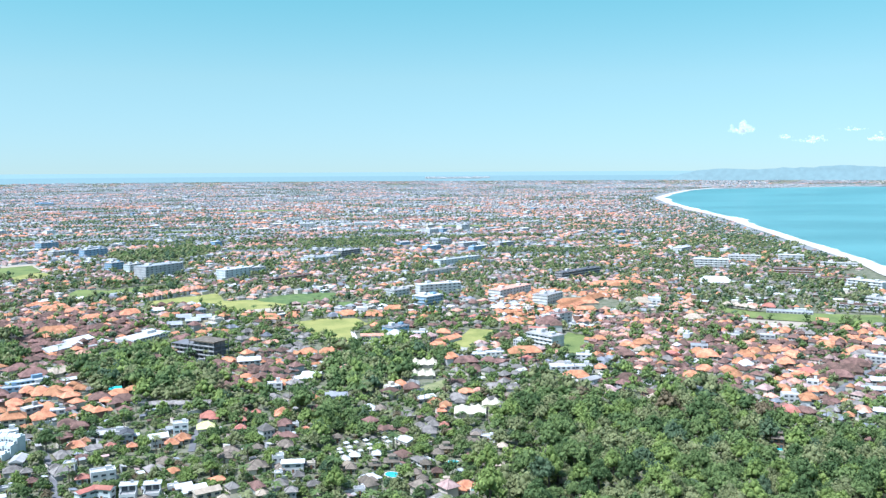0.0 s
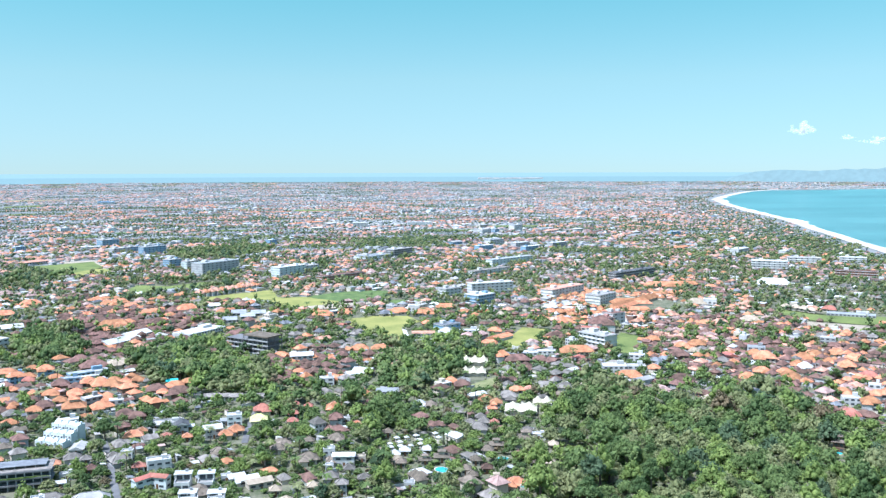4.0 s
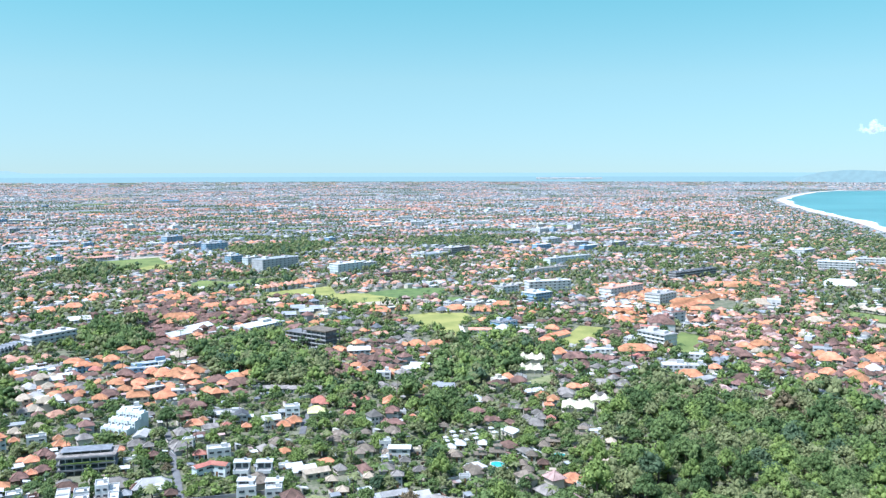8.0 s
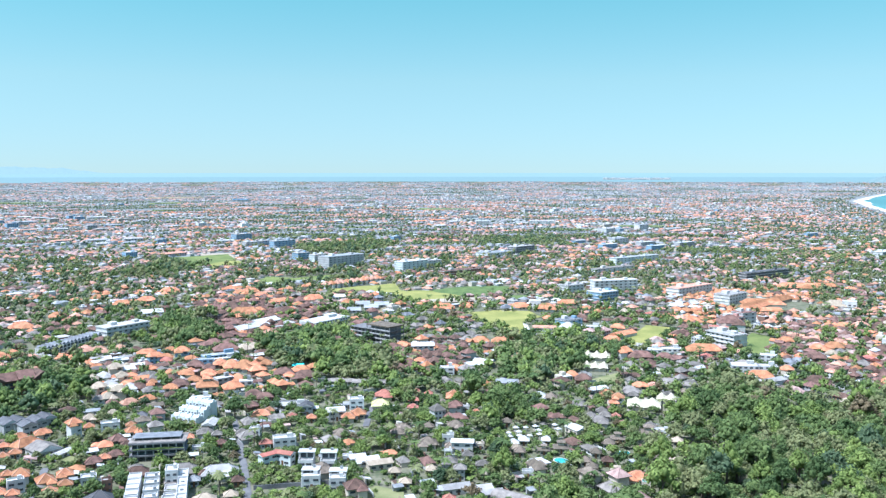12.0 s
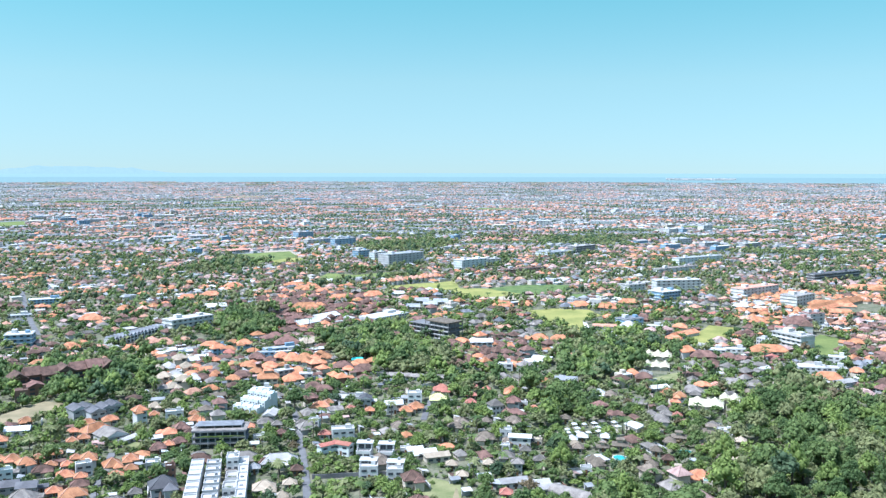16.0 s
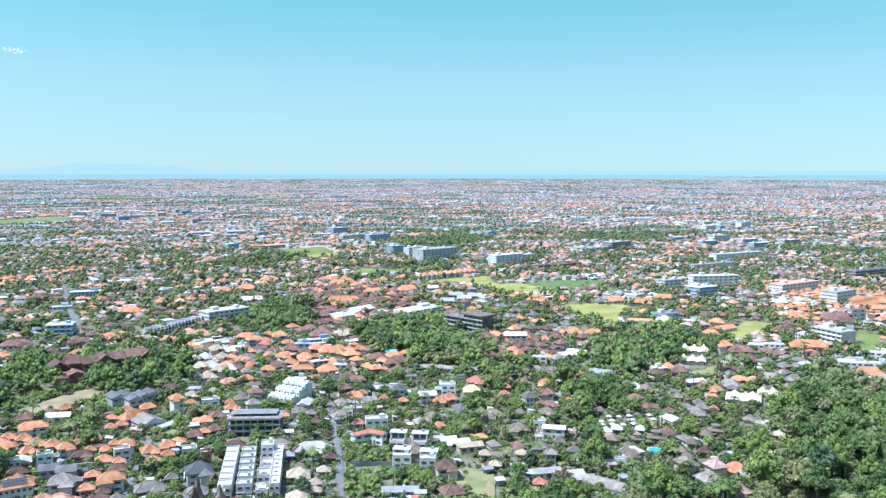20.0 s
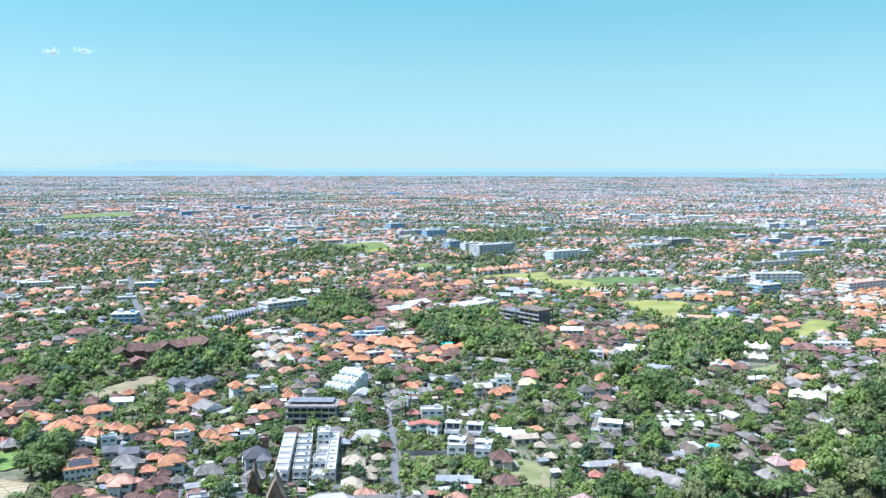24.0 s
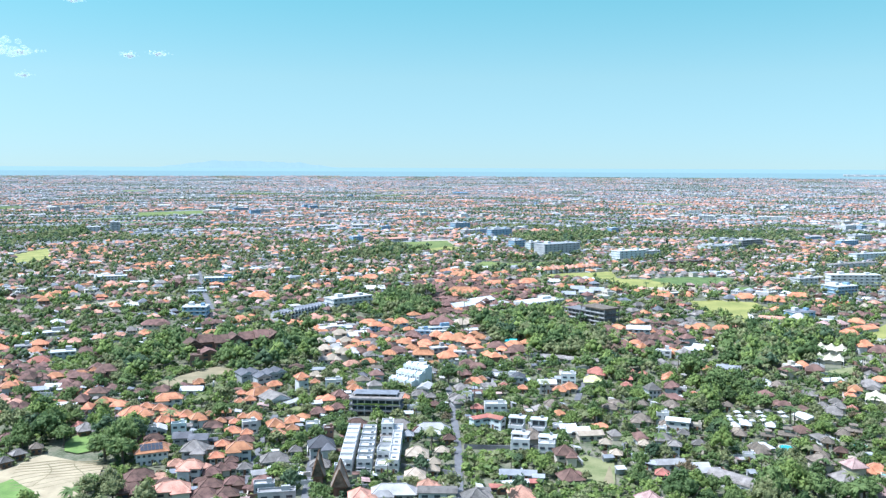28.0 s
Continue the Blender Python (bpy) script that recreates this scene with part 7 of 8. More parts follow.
house(-115, 553, 5.7, 4.6, 1, 12, "brown", "brick")
house(-115, 573, 5.9, 4.8, 1, 11, "brown", "brick")
house(-124, 559, 5.8, 4.6, 1, 13, "brown", "brick")
house(-107, 562, 5.8, 4.6, 1, 11, "brown", "brick")
house(-104, 584, 6.1, 4.8, 1, 10, "brown", "brick")
house(-113, 470, 5.8, 4.6, 1, 13, "brown", "brick")
solar_array(-231.3, 239.5, 8.0, 3.4, 49)
rice_terraces(-252, 217, 33, 27, 44, 9)

# ---- the town and its trees, filled in between ----
TOWNS = []


def town(tree_share, roofs, *poly):
    """A quarter with its share of trees and its roofs, by name and weight."""
    TOWNS.append((tree_share, roofs, poly))


MIXED = "orange 16 salmon 13 dusty 10 brown 28 grey 14 slate 5 white 4 concrete 8 red 2"
town(0.46, "orange 34 brown 40 grey 26", (-335, 318), (-216, 347), (-161, 259), (-246, 232))
town(0.67, "brown 30 grey 30 thatch 20 white 12 orange 8", (-397, 378), (10, 509), (84, 491), (58, 330), (-246, 232))
town(0.30, "orange 50 brown 32 grey 10 white 8", (-286, 527), (-224, 537), (-163, 511), (-141, 431), (-228, 419))
town(0.15, "brown 70 orange 20 grey 10", (-401, 784), (-279, 787), (-217, 657), (-334, 650))
town(0.12, "brown 70 grey 15 orange 15", (-150, 587), (-110, 634), (-85, 509), (-126, 497))
town(0.25, "orange 20 brown 56 dusty 10 grey 6 salmon 5 white 3", (132, 762), (255, 759), (278, 691), (360, 676), (250, 466), (195, 467), (197, 504), (160, 535), (98, 565))
town(0.74, "grey 34 thatch 38 white 14 straw 8 brown 6", (-92, 456), (29, 464), (19, 336), (-32, 332), (-69, 337))
town(0.15, "orange 66 salmon 14 white 15 concrete 5", (42, 972), (181, 880), (127, 683), (50, 723))
town(0.42, "orange 66 brown 14 grey 12 white 8", (-319, 311), (-244, 361), (-186, 274), (-245, 241))
town(0.25, "brown 78 orange 15 white 7", (-492, 354), (-379, 358), (-297, 294), (-331, 238))
town(0.15, "brown 75 orange 15 salmon 10", (-227, 257), (-208, 266), (-172, 227), (-215, 206))
town(0.25, "orange 34 brown 44 grey 12 white 10", (-322, 482), (-222, 533), (-178, 428), (-215, 396), (-266, 399))
town(0.15, "brown 80 orange 15 grey 5", (-379, 746), (-314, 780), (-232, 664), (-280, 565))
town(0.5, "thatch 50 grey 30 white 20", (286, 987), (467, 1032), (413, 817), (245, 806))
town(0.22, "white 45 grey 25 concrete 20 orange 10", (-333, 500), (-306, 514), (-213, 358), (-237, 346))


def quarter(x, y):
    for share, roofs, poly in TOWNS:
        if inside(x, y, poly):
            return share, roofs
    return (0.50, MIXED) if math.hypot(x, y) < 780 else (0.40, "orange 16 salmon 16 dusty 15 brown 22 grey 10 slate 6 white 4 concrete 8 steel 3")


def street(x, y):
    """The way in which the streets run, in degrees."""
    return 34 + 20 * max(0.0, min(1.0, (math.hypot(x, y) - 380) / 300)) + 14 * noise.noise(Vector((x / 420, y / 420, 1.0)))


def weighted(text):
    w = text.split()
    return rng.choices(w[::2], [float(v) for v in w[1::2]])[0]


LEFT, RIGHT = -56.0, 30.0


def in_sector(x, y):
    return LEFT < math.degrees(math.atan2(x, y)) < RIGHT


def free(x, y, r):
    return not (taken(x, y, r) or on_road(x, y, r) or on_sea(x, y, 45))


for x, y, r in ((-264, 230, 6), (-273, 229, 6), (-256, 232, 5), (-268, 234, 5), (-226, 231, 4), (-222, 228, 4)):
    claim(x, y, r)
tree_kinds()
# the large garden trees
tree(-209, 278, 3.4, True, False)
claim(-209, 278, 2.8)
tree(-203, 267, 2.5, True, False)
claim(-203, 267, 2.1)
tree(-201, 284, 3.2, True, False)
claim(-201, 284, 2.7)
tree(-231, 251, 3.0, True, False)
claim(-231, 251, 2.6)
tree(-227, 255, 3.1, True, False)
claim(-227, 255, 2.6)
tree(-224, 273, 2.0, True, False)
claim(-224, 273, 1.7)
tree(-264, 268, 2.7, True, False)
claim(-264, 268, 2.3)
tree(-223, 238, 2.6, True, False)
claim(-223, 238, 2.2)
tree(-195, 255, 2.2, True, False)
claim(-195, 255, 1.8)
tree(-184, 395, 5.7, True, False)
claim(-184, 395, 4.8)
tree(-169, 337, 4.0, True, False)
claim(-169, 337, 3.3)
tree(-163, 344, 4.0, True, False)
claim(-163, 344, 3.4)
tree(-180, 312, 2.3, True, False)
claim(-180, 312, 2.0)
tree(-150, 308, 3.3, True, False)
claim(-150, 308, 2.8)
tree(-99, 362, 4.3, True, False)
claim(-99, 362, 3.6)
tree(-43, 336, 5.6, True, False)
claim(-43, 336, 4.7)
tree(-67, 307, 4.2, True, False)
claim(-67, 307, 3.5)
tree(-73, 315, 1.7, True, False)
claim(-73, 315, 1.4)
tree(-48, 443, 5.8, True, False)
claim(-48, 443, 4.9)
# thickets: low bright growth
for g in THICKETS:
    xs, ys = [p[0] for p in g], [p[1] for p in g]
    for i in range(int((max(xs) - min(xs)) * (max(ys) - min(ys)) / 4.0)):
        px, py = rng.uniform(min(xs), max(xs)), rng.uniform(min(ys), max(ys))
        if inside(px, py, g) and free(px, py, 0.2):
            r = rng.uniform(1.0, 2.6)
            shrubs.add(rng.choice(BUSH), turned(rng.uniform(0, 6.28), r, r, r * rng.uniform(0.7, 1.2)), np.array([px, py, 0.0]), [rng.choice((1, 2, 2, 3))] * 2)
    PLOTS.append(g)
# groves: dense crowns
for g in GROVES:
    xs, ys = [p[0] for p in g], [p[1] for p in g]
    step = 7.4 if min(math.hypot(*p) for p in g) < 700 else 7.5
    xx = min(xs)
    while xx < max(xs):
        yy = min(ys)
        while yy < max(ys):
            px, py = xx + rng.uniform(-2.6, 2.6), yy + rng.uniform(-2.6, 2.6)
            if inside(px, py, g) and not any(inside(px, py, f) for f in PLOTS) and free(px, py, 1.5):
                r = rng.uniform(3.2, 8.0) * (1 if step < 7.45 else 0.85)
                tree(px, py, r, palm=rng.random() < 0.04, single=math.hypot(px, py) < 372)
                claim(px, py, 1.6)
            yy += step
        xx += step
# the near town, parcel by parcel
CELL, MAIN_ROOF = 9.6, {}
spots = []
for i in range(-132, 79):
    for j in range(9, 147):
        x, y = i * CELL + rng.uniform(-2.4, 2.4), j * CELL + rng.uniform(-2.4, 2.4)
        far = math.hypot(x, y)
        if 240 < far < 1300 and in_sector(x, y):
            spots.append((far, x, y))
spots.sort()
for far, x, y in spots:
    if any(inside(x, y, f) for f in PLOTS) or any(inside(x, y, g) for g in GROVES):
        continue
    share, roofs = quarter(x, y)
    lumpy = 0.5 + 1.1 * noise.noise(Vector((x / 55, y / 55, 5.0))) + 0.5 * noise.noise(Vector((x / 22, y / 22, 9.0)))
    if rng.random() < share * (0.15 + 1.7 * max(0.0, min(1.15, lumpy)) if share < 0.45 else 0.75 + 0.6 * lumpy):
        for q in range(3 if share == 0.67 else 2):
            px, py = x + rng.uniform(-4, 4), y + rng.uniform(-4, 4)
            if free(px, py, 1.2):
                tree(px, py, rng.uniform(2.4, 5.2) * (0.84 if share == 0.67 and x < -110 else 0.95 if share == 0.67 else 1), single=far < 395, palm=rng.random() < (0.12 if share == 0.67 and x > -110 else 0.04))
                claim(px, py, 1.8)
        continue
    main = MAIN_ROOF.setdefault((int(x // 40), int(y // 34)), weighted(roofs))
    roof = main if rng.random() < 0.5 else weighted(roofs)
    rot = street(x, y) + rng.choice((0, 90)) + rng.uniform(-5, 5)
    if not free(x, y, 3.9):
        if free(x, y, 1.0):
            tree(x, y, rng.uniform(1.8, 3.0), single=far < 420)
        continue
    if far < 400 and SINGLE["houses"] < 110:
        SINGLE["houses"] += 1
        w, d = rng.uniform(5.5, 9), rng.uniform(4.8, 7)
        flat = roof in ("white", "concrete", "steel")
        house(x, y, w, d, 2 if rng.random() < 0.35 else 1, rot, roof, rng.choice(("white", "cream", "grey")), style="flat" if flat and rng.random() < 0.5 else "gable" if flat else "hip",
              where="among garden trees", n=2, face=(0,))
    else:
        claim(x, y, 3.9)
        stuff_house(x, y, roof, radians(rot), rng.uniform(0.56, 0.88), 1.0)
    for q in range(3 if share > 0.4 and far < 520 else 2 if share > 0.4 else 1 if rng.random() < 0.6 else 0):
        px, py = x + rng.choice((-1, 1)) * rng.uniform(3, 7), y + rng.choice((-1, 1)) * rng.uniform(3, 7)
        if free(px, py, 0.4):
            tree(px, py, rng.uniform(1.3, 3.0), single=far < 330)
# small roofs packed between the larger ones in the dense quarters
for far, x, y in spots:
    share, roofs = quarter(x, y)
    if share < 0.26 and not any(inside(x, y, f) for f in PLOTS) and not any(inside(x, y, g) for g in GROVES):
        for q in range(5):
            px, py = x + rng.uniform(-5, 5), y + rng.uniform(-5, 5)
            if free(px, py, 1.7):
                claim(px, py, 2.4)
                stuff_house(px, py, weighted(roofs), radians(street(x, y)), rng.uniform(0.42, 0.68), 1.2)
# garden walls and lean-to roofs between the near houses
yard_walls, lean_tos = Batch(), Batch()
WALL_PIECE = template((*box(-0.5, -0.1, 0, 0.5, 0.1, 1.8, False), 0), (*box(-0.5, -0.15, 1.8, 0.5, 0.15, 1.9), 0))
LEAN = template(([(-2, -1.3, 2.1), (2, -1.3, 2.1), (2, 1.3, 2.6), (-2, 1.3, 2.6), (-2, -1.3, 2.18), (2, -1.3, 2.18), (2, 1.3, 2.68), (-2, 1.3, 2.68)],
                 [(3, 2, 1, 0), (4, 5, 6, 7), (0, 1, 5, 4), (1, 2, 6, 5), (2, 3, 7, 6), (3, 0, 4, 7)], 1), (*box(-1.8, 0.6, 0, 1.8, 1.2, 2.4, False), 0))
for far, x, y in spots:
    if far < 620 and not any(inside(x, y, f) for f in PLOTS) and not any(inside(x, y, g) for g in GROVES):
        share, roofs = quarter(x, y)
        rot = radians(street(x, y))
        for q in range(2):
            px, py = x + rng.uniform(-5, 5), y + rng.uniform(-5, 5)
            if rng.random() < 0.8 - share and free(px, py, 0.2):
                yard_walls.add(WALL_PIECE, turned(rot + rng.choice((0, 1.571)), rng.uniform(4, 10), 1, rng.uniform(0.8, 1.2)), np.array([px, py, 0.0]), [WALL_SLOT[rng.choice(("grey", "cream", "white", "brick"))]])
            px, py = x + rng.uniform(-5, 5), y + rng.uniform(-5, 5)
            if rng.random() < 0.75 - 0.7 * share and free(px, py, 0.9):
                lean_tos.add(LEAN, turned(rot + rng.choice((0, 1.571)), rng.uniform(0.5, 1.2), rng.uniform(0.6, 1.3), rng.uniform(0.9, 1.3)), np.array([px, py, 0.0]),
                             [WALL_SLOT[rng.choice(("grey", "cream"))], TILE_SLOT[rng.choice(("white", "steel", "concrete", "dusty", "brown", "slate", "grey"))]])
                claim(px, py, 0.8)
yard_walls.done("garden_walls", TOWN_MATS, "weathered plaster garden walls between the houses", "walls")
lean_tos.done("lean_to_roofs", TOWN_MATS, "small sheet lean-to roofs and sheds in the yards", "sheds")
# shrubs in what is left of the near gardens
for far, x, y in spots:
    if far < 620 and not any(inside(x, y, f) for f in PLOTS):
        for q in range(13 if far < 400 else 7 if far < 480 else 3):
            px, py = x + rng.uniform(-5, 5), y + rng.uniform(-5, 5)
            if free(px, py, 0.0) and not any(inside(px, py, f) for f in PLOTS):
                shrub(px, py, rng.uniform(0.9, 2.3))
# the far town: street blocks, each of one kind, thinning with the view
BIG = [
    template((*box(-18, -6, 0, 18, 6, 10), 0), (*box(-18.4, -6.4, 10, 18.4, 6.4, 10.6), 1), (*box(-12, -2, 10.6, -7, 3, 13), 0), (*pane_rows(36, 12, 7.4, 9.2, 9), 2), (*pane_rows(36, 12, 4.1, 5.9, 9), 2), (*pane_rows(36, 12, 0.9, 2.7, 9), 2)),
    template((*box(-14, -8, 0, 14, 8, 6), 0), (*hip(28, 16, 6, 2.0, 0.6, 0.2, True), 1), (*pane_rows(28, 16, 2.5, 4.5, 6), 2)),
    template((*box(-20, -5, 0, 20, 5, 5.6), 0), (*hip(40, 10, 5.6, 2.4, 0.8), 1), (*pane_rows(40, 10, 3.2, 4.8, 10), 2)),
    template((*box(-11, -7, 0, 11, 7, 13), 0), (*box(-11.3, -7.3, 13, 11.3, 7.3, 13.5), 1), (*box(3, -3, 13.5, 8, 3, 16), 0), (*pane_rows(22, 14, 10.4, 12.2, 6), 2), (*pane_rows(22, 14, 7.2, 9, 6), 2), (*pane_rows(22, 14, 4, 5.8, 6), 2)),
]
# Roof mixes turn greyer and bluer outwards, distance haze put into the colour.
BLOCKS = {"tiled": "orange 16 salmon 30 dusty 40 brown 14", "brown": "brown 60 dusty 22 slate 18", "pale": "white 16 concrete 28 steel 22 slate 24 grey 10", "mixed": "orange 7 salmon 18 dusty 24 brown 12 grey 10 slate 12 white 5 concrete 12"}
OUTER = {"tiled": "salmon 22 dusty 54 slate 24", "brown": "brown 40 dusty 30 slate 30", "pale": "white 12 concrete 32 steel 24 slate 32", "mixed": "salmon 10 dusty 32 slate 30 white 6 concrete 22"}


def big_building(x, y, rot):
    wx, wy, wz, k = site(x, y)
    i, grow = rng.randrange(4), k * rng.uniform(0.7, 1.15) * max(1, math.hypot(x, y) / 4500)
    roof = rng.choice(("white", "concrete", "steel", "white")) if i != 2 else rng.choice(("orange", "salmon", "steel"))
    wall = rng.choice(("white", "white", "cream", "mint", "grey", "blue"))
    (town_mid if math.hypot(x, y) < 2200 else town_far).add(BIG[i], turned(rot, grow, grow, grow * 0.8 / max(1, math.hypot(x, y) / 2400)), np.array([wx, wy, wz]), [WALL_SLOT[wall], TILE_SLOT[roof], len(TOWN_MATS) - 1])


def street_block(far, deep, az, wide, kind):
    """Houses in rows, a green, a field or large halls on a block of the plan."""
    grow = max(1.0, far / 3000) ** 0.85
    pitch = (10.8 if kind != "green" else 8.5) * grow
    lines, cols = max(1, min(5, int(deep / pitch))), max(2, int(wide / pitch))
    mx, my = polar(far + deep / 2, az + math.degrees(wide / far / 2))
    rot = radians(street(mx, my))
    if kind == "field":
        a0, a1 = az, az + math.degrees(wide / far)
        if not (on_sea(mx, my, 60) or far > 5200 or any(inside(mx, my, f) for f in PLOTS)):
            lean = rng.uniform(-0.3, 0.3) * deep
            field(rng.choice(("grass", "crop", "dry", "grass")), polar(far + 4, a0), polar(far + deep + lean, a0 + 0.1 * (a1 - a0)), polar(far + deep - lean, a1), polar(far + 0.3 * deep, a1 - 0.05 * (a1 - a0)))
            return
        kind = "green"
    if kind == "hall":
        n = max(1, int(wide / (55 * grow)))
        for i in range(n):
            x, y = polar(far + deep * rng.uniform(0.3, 0.7), az + math.degrees(wide / far * (i + 0.5) / n))
            if not (on_sea(x, y, 60) or taken(x, y, 12) or any(inside(x, y, f) for f in PLOTS)):
                big_building(x, y, rot + rng.uniform(-0.1, 0.1))
                claim(x, y, 14)
        kind = "mixed"
    for j in range(lines):
        shift = rng.uniform(-0.5, 0.5)
        for i in range(cols):
            x, y = polar(far + deep * (j + 0.5 + rng.uniform(-0.5, 0.5)) / lines, az + math.degrees(wide / far) * (i + 0.5 + shift + rng.uniform(-0.25, 0.25)) / cols)
            if on_sea(x, y, 40) or far < 2400 and taken(x, y, 3) or any(inside(x, y, f) for f in PLOTS):
                continue
            if kind == "green" or rng.random() < (0.34 if far < 2600 else 0.24) or on_sea(x, y, 170) and rng.random() < 0.7 or any(inside(x, y, g) for g in GROVES):
                tree(x, y, rng.uniform(3.4, 6.8) * grow, palm=False, tall=0.7 / grow)
            else:
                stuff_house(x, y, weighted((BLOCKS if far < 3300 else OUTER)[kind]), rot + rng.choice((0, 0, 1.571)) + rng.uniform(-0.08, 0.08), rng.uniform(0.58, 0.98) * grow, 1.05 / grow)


# trees and low roofs behind the beach
for i in range(5200):
    u = rng.random()
    far = 1 / (u / 900 + (1 - u) / 4400)
    back = rng.uniform(14, 330) * (0.7 + far / 3000)
    x, y = polar(far, coast_az(far) - math.degrees(back / far))
    if far > 1200 and in_sector(x, y) and not (far < 2400 and taken(x, y, 3)) and not any(inside(x, y, f) for f in PLOTS):
        grow = max(1.0, far / 3000) ** 0.85
        if rng.random() < (0.8 if back < 120 else 0.5):
            tree(x, y, rng.uniform(3.2, 6.6) * grow, palm=False, tall=0.75 / grow)
        else:
            stuff_house(x, y, weighted(BLOCKS["mixed" if rng.random() < 0.6 else "tiled"]), radians(street(x, y)), rng.uniform(0.7, 1.15) * grow, 1.0 / grow)
far = 1262.0
while far < SHORE - 60:
    deep = max(52.0, far * far * 2.3 / 181000)
    az = LEFT + rng.uniform(-1, 0)
    while az < RIGHT:
        wide = rng.uniform(34, 190) * max(1.0, far / 2600)
        spot = polar(far, az)
        lush = noise.noise(Vector((spot[0] / 800, spot[1] / 800, 3.0))) + 0.6 * noise.noise(Vector((spot[0] / 260, spot[1] / 260, 6.0)))
        rich = noise.noise(Vector((spot[0] / 700, spot[1] / 700, 11.0)))
        if rng.random() < (0.25 if far < 3000 else 0.19 if far < 5500 else 0.13) + 0.75 * lush:
            kind = "field" if rng.random() < 0.12 and far < 4200 else "green"
        else:
            kind = rng.choices(("tiled", "brown", "pale", "mixed", "hall"), (0.26 + 0.3 * max(0, rich), 0.14 if far < 2600 else 0.05, 0.26, 0.26, 0.13 + 0.2 * max(0, -rich)))[0]
        start = far + rng.uniform(-0.5, 0.5) * deep
        if math.hypot(*spot) >= 1255 and start > 1250:
            street_block(start, deep, az, wide, kind)
        az += math.degrees(wide / far)
    far += deep

spit = Batch()
# a white spit of land with halls, far out
for i in range(70):
    x, y = polar(rng.uniform(14000, 15500), rng.uniform(-1.0, 3.2))
    wx, wy, wz, k = site(x, y)
    spit.add(FLATS[i % 3], turned(0.2, 9 * k, 9 * k, 2.6 * k), np.array([wx, wy, wz]), [WALL_SLOT["white"], TILE_SLOT["white"], WALL_SLOT["grey"]])
for i in range(260):
    x, y = polar(rng.uniform(9700, 10500), rng.uniform(-8, 12))
    tree(x, y, rng.uniform(10, 20), palm=False, tall=0.16)
spit.done("distant_halls", TOWN_MATS, "white halls on a far spit of land", "buildings")

near_trees.done("garden_trees", TREE_MATS, "green broadleaf trees and palms crowding the gardens and groves", "trees", False)
shrubs.done("shrubs", TREE_MATS, "low green shrubs and hedges filling the gardens", "shrubs", False)
mid_trees.done("town_trees", TREE_MATS, "dark green trees scattered through the town", "trees", False)
far_trees.done("distant_trees", TREE_MATS, "distant tree belts across the plain", "trees", False)
town_near.done("town_houses", TOWN_MATS, "closely built tiled and flat-roofed houses", "houses")
town_mid.done("town_quarter", TOWN_MATS, "dense town of orange tiled and white houses", "houses")
town_far.done("distant_town", TOWN_MATS, "distant low town spreading to the coast", "houses")
for t in TREE_KINDS:
    for o in (*t.children, t):
        bpy.data.objects.remove(o)

# ---- far land, clouds ----


def ridge(name, az0, az1, top, base, far, material, label, seed):
    """A long low ridge on the skyline; top(u) gives its height in metres."""
    n, verts, faces = 90, [], []
    for i in range(n + 1):
        u = i / n
        a = radians(az0 + (az1 - az0) * u)
        h = top(u) * (1 + 0.16 * noise.noise(Vector((u * 14, seed, 0))) + 0.06 * noise.noise(Vector((u * 60, seed, 1))))
        for r, z in ((far - 60, base), (far, base + h), (far + 60, base)):
            verts.append((r * math.sin(a), r * math.cos(a), z))
    for i in range(n):
        p = 3 * i
        faces += [(p, p + 3, p + 4, p + 1), (p + 1, p + 4, p + 5, p + 2)]
    return tagged(structure(name, (verts, faces), material, label))


# Skyline ridges glow in a haze colour of their own.
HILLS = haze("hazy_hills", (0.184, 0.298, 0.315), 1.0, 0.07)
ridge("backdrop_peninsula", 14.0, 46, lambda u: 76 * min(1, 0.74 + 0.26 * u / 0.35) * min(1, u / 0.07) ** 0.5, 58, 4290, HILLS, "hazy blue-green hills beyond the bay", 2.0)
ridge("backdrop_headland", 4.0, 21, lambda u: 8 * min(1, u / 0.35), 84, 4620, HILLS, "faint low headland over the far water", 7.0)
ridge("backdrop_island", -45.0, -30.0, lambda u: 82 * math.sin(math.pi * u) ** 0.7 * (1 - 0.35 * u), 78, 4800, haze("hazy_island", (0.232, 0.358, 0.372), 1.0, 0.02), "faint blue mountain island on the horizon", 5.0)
CLOUD, nt, b = shader("cloud_white", 1.0)
b.inputs["Base Color"].default_value = (0.9, 0.9, 0.9, 1)
# Faint glow stands in for sunlight scattered through the cloud.
b.inputs["Emission Color"].default_value, b.inputs["Emission Strength"].default_value = (0.80, 0.90, 0.96, 1), 0.34
veil, clear, thin = nt.nodes.new("ShaderNodeMixShader"), nt.nodes.new("ShaderNodeBsdfTransparent"), nt.nodes.new("ShaderNodeTexNoise")
thin.inputs["Scale"].default_value = 0.03
sheer = nt.nodes.new("ShaderNodeMath")
sheer.operation = "MULTIPLY"
sheer.inputs[1].default_value = 0.18
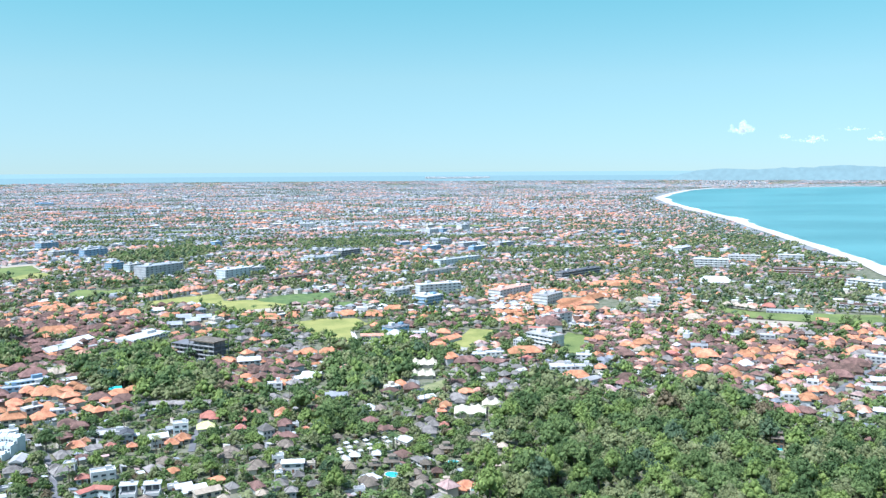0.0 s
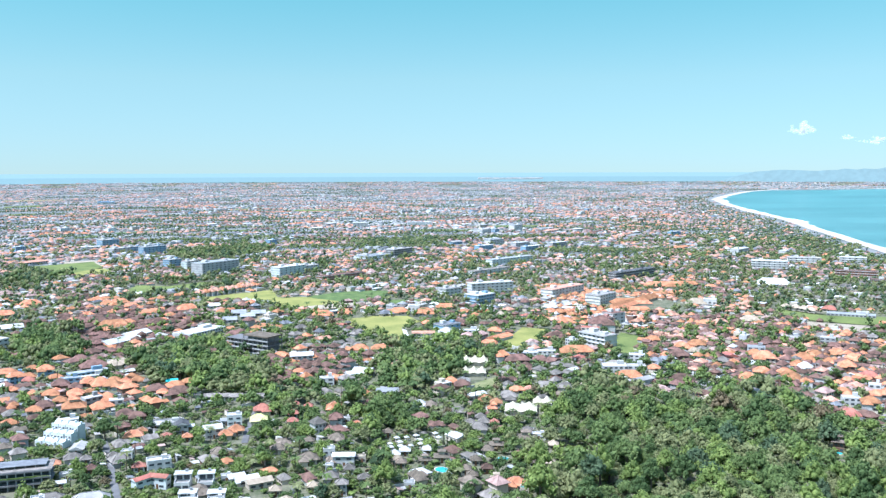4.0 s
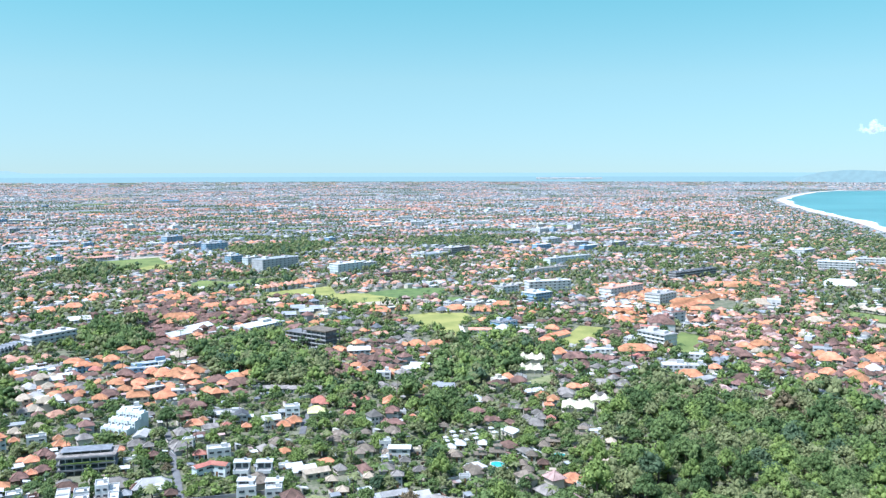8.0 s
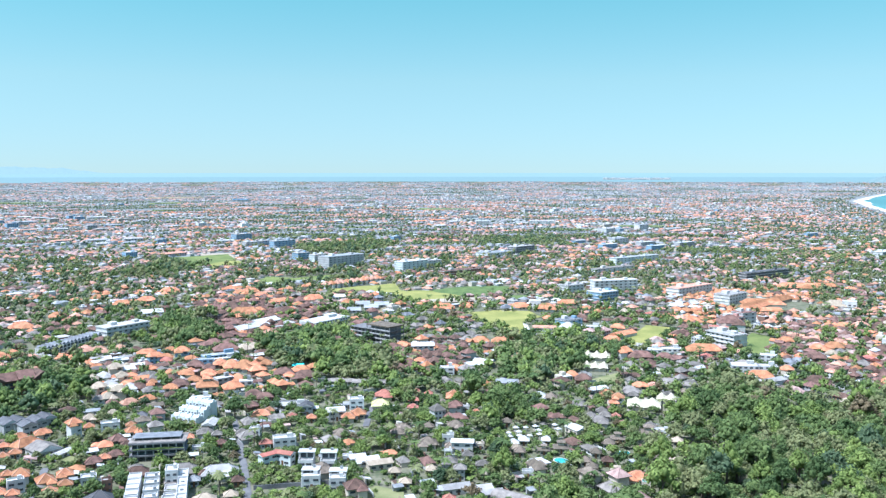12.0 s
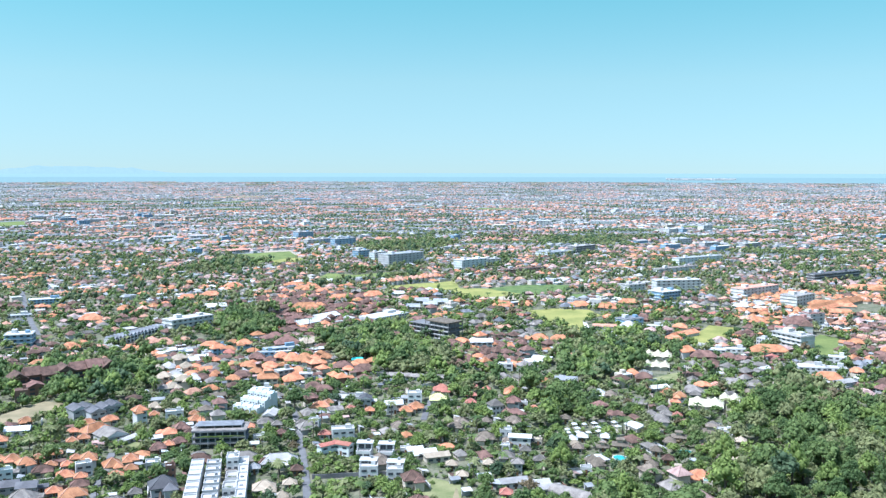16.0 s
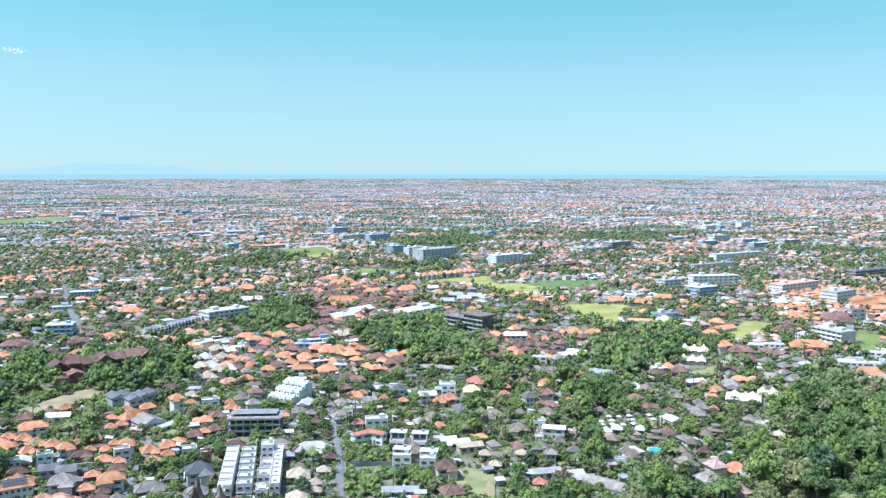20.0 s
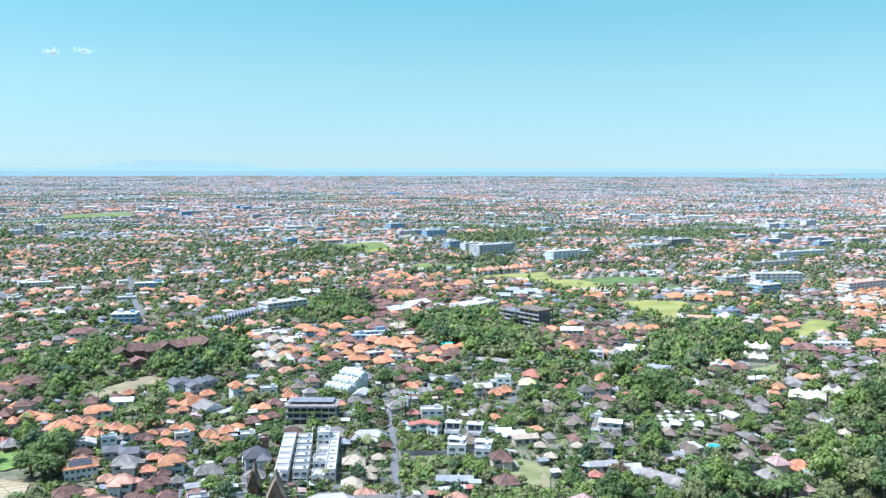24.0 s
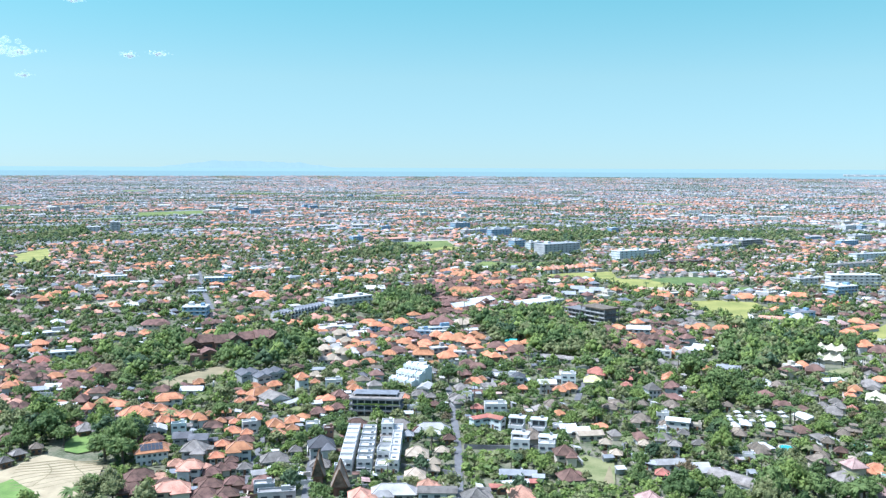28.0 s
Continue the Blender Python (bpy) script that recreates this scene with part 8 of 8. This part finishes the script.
nt.links.new(thin.outputs["Fac"], sheer.inputs[0])
nt.links.new(sheer.outputs[0], veil.inputs["Fac"])
nt.links.new(clear.outputs[0], veil.inputs[1])
nt.links.new(b.outputs[0], veil.inputs[2])
nt.links.new(veil.outputs[0], nt.nodes["Material Output"].inputs["Surface"])


def cloud(az, up, w, h, seed):
    """A small cloud of many puffs at azimuth az, up degrees over the horizon, w x h degrees."""
    g = random.Random(seed)
    far, pieces = 4600.0, []
    for i in range(46):
        u = g.gauss(0, 0.23)
        a, e = radians(az + w * u), radians(up + h * (abs(g.gauss(0, 0.32)) - 0.3) * (1 - min(0.9, abs(u) * 1.4)))
        r = far * radians(h) * g.uniform(0.10, 0.24) * (1 - min(0.75, abs(u)))
        c = Vector((far * math.sin(a), far * math.cos(a), 118 + far * math.tan(e)))
        verts = [(c.x, c.y, c.z + r * 0.8), (c.x, c.y, c.z - r * 0.8)]
        for k in range(7):
            for s, z in ((0.85, 0.45), (0.9, -0.4)):
                verts.append((c.x + r * s * math.cos(k * 0.8976), c.y + r * s * math.sin(k * 0.8976), c.z + r * z))
        faces = []
        for k in range(7):
            p, q = 2 + 2 * k, 2 + 2 * ((k + 1) % 7)
            faces += [(0, p, q), (p, p + 1, q + 1, q), (1, q + 1, p + 1)]
        pieces.append((verts, faces))
    v, f = join(*pieces)
    return tagged(new("cloud", mesh_of("cloud", v, f, CLOUD, smooth=True)), "small white fair-weather cloud low in the sky", "cloud", "clouds", "structure")


cloud(18.80, 2.46, 1.60, 0.88, 0)
cloud(22.82, 1.77, 1.76, 0.57, 1)
cloud(21.24, 1.97, 0.75, 0.36, 2)
cloud(26.31, 1.80, 1.33, 0.52, 3)
cloud(24.95, 2.36, 1.60, 0.31, 4)
cloud(-51.58, 6.67, 2.93, 1.29, 5)
cloud(-43.30, 6.83, 1.60, 0.52, 6)
cloud(-45.03, 6.66, 1.17, 0.62, 7)
cloud(-50.92, 5.27, 1.06, 0.52, 8)
cloud(-48.10, 9.70, 2.40, 0.57, 9)
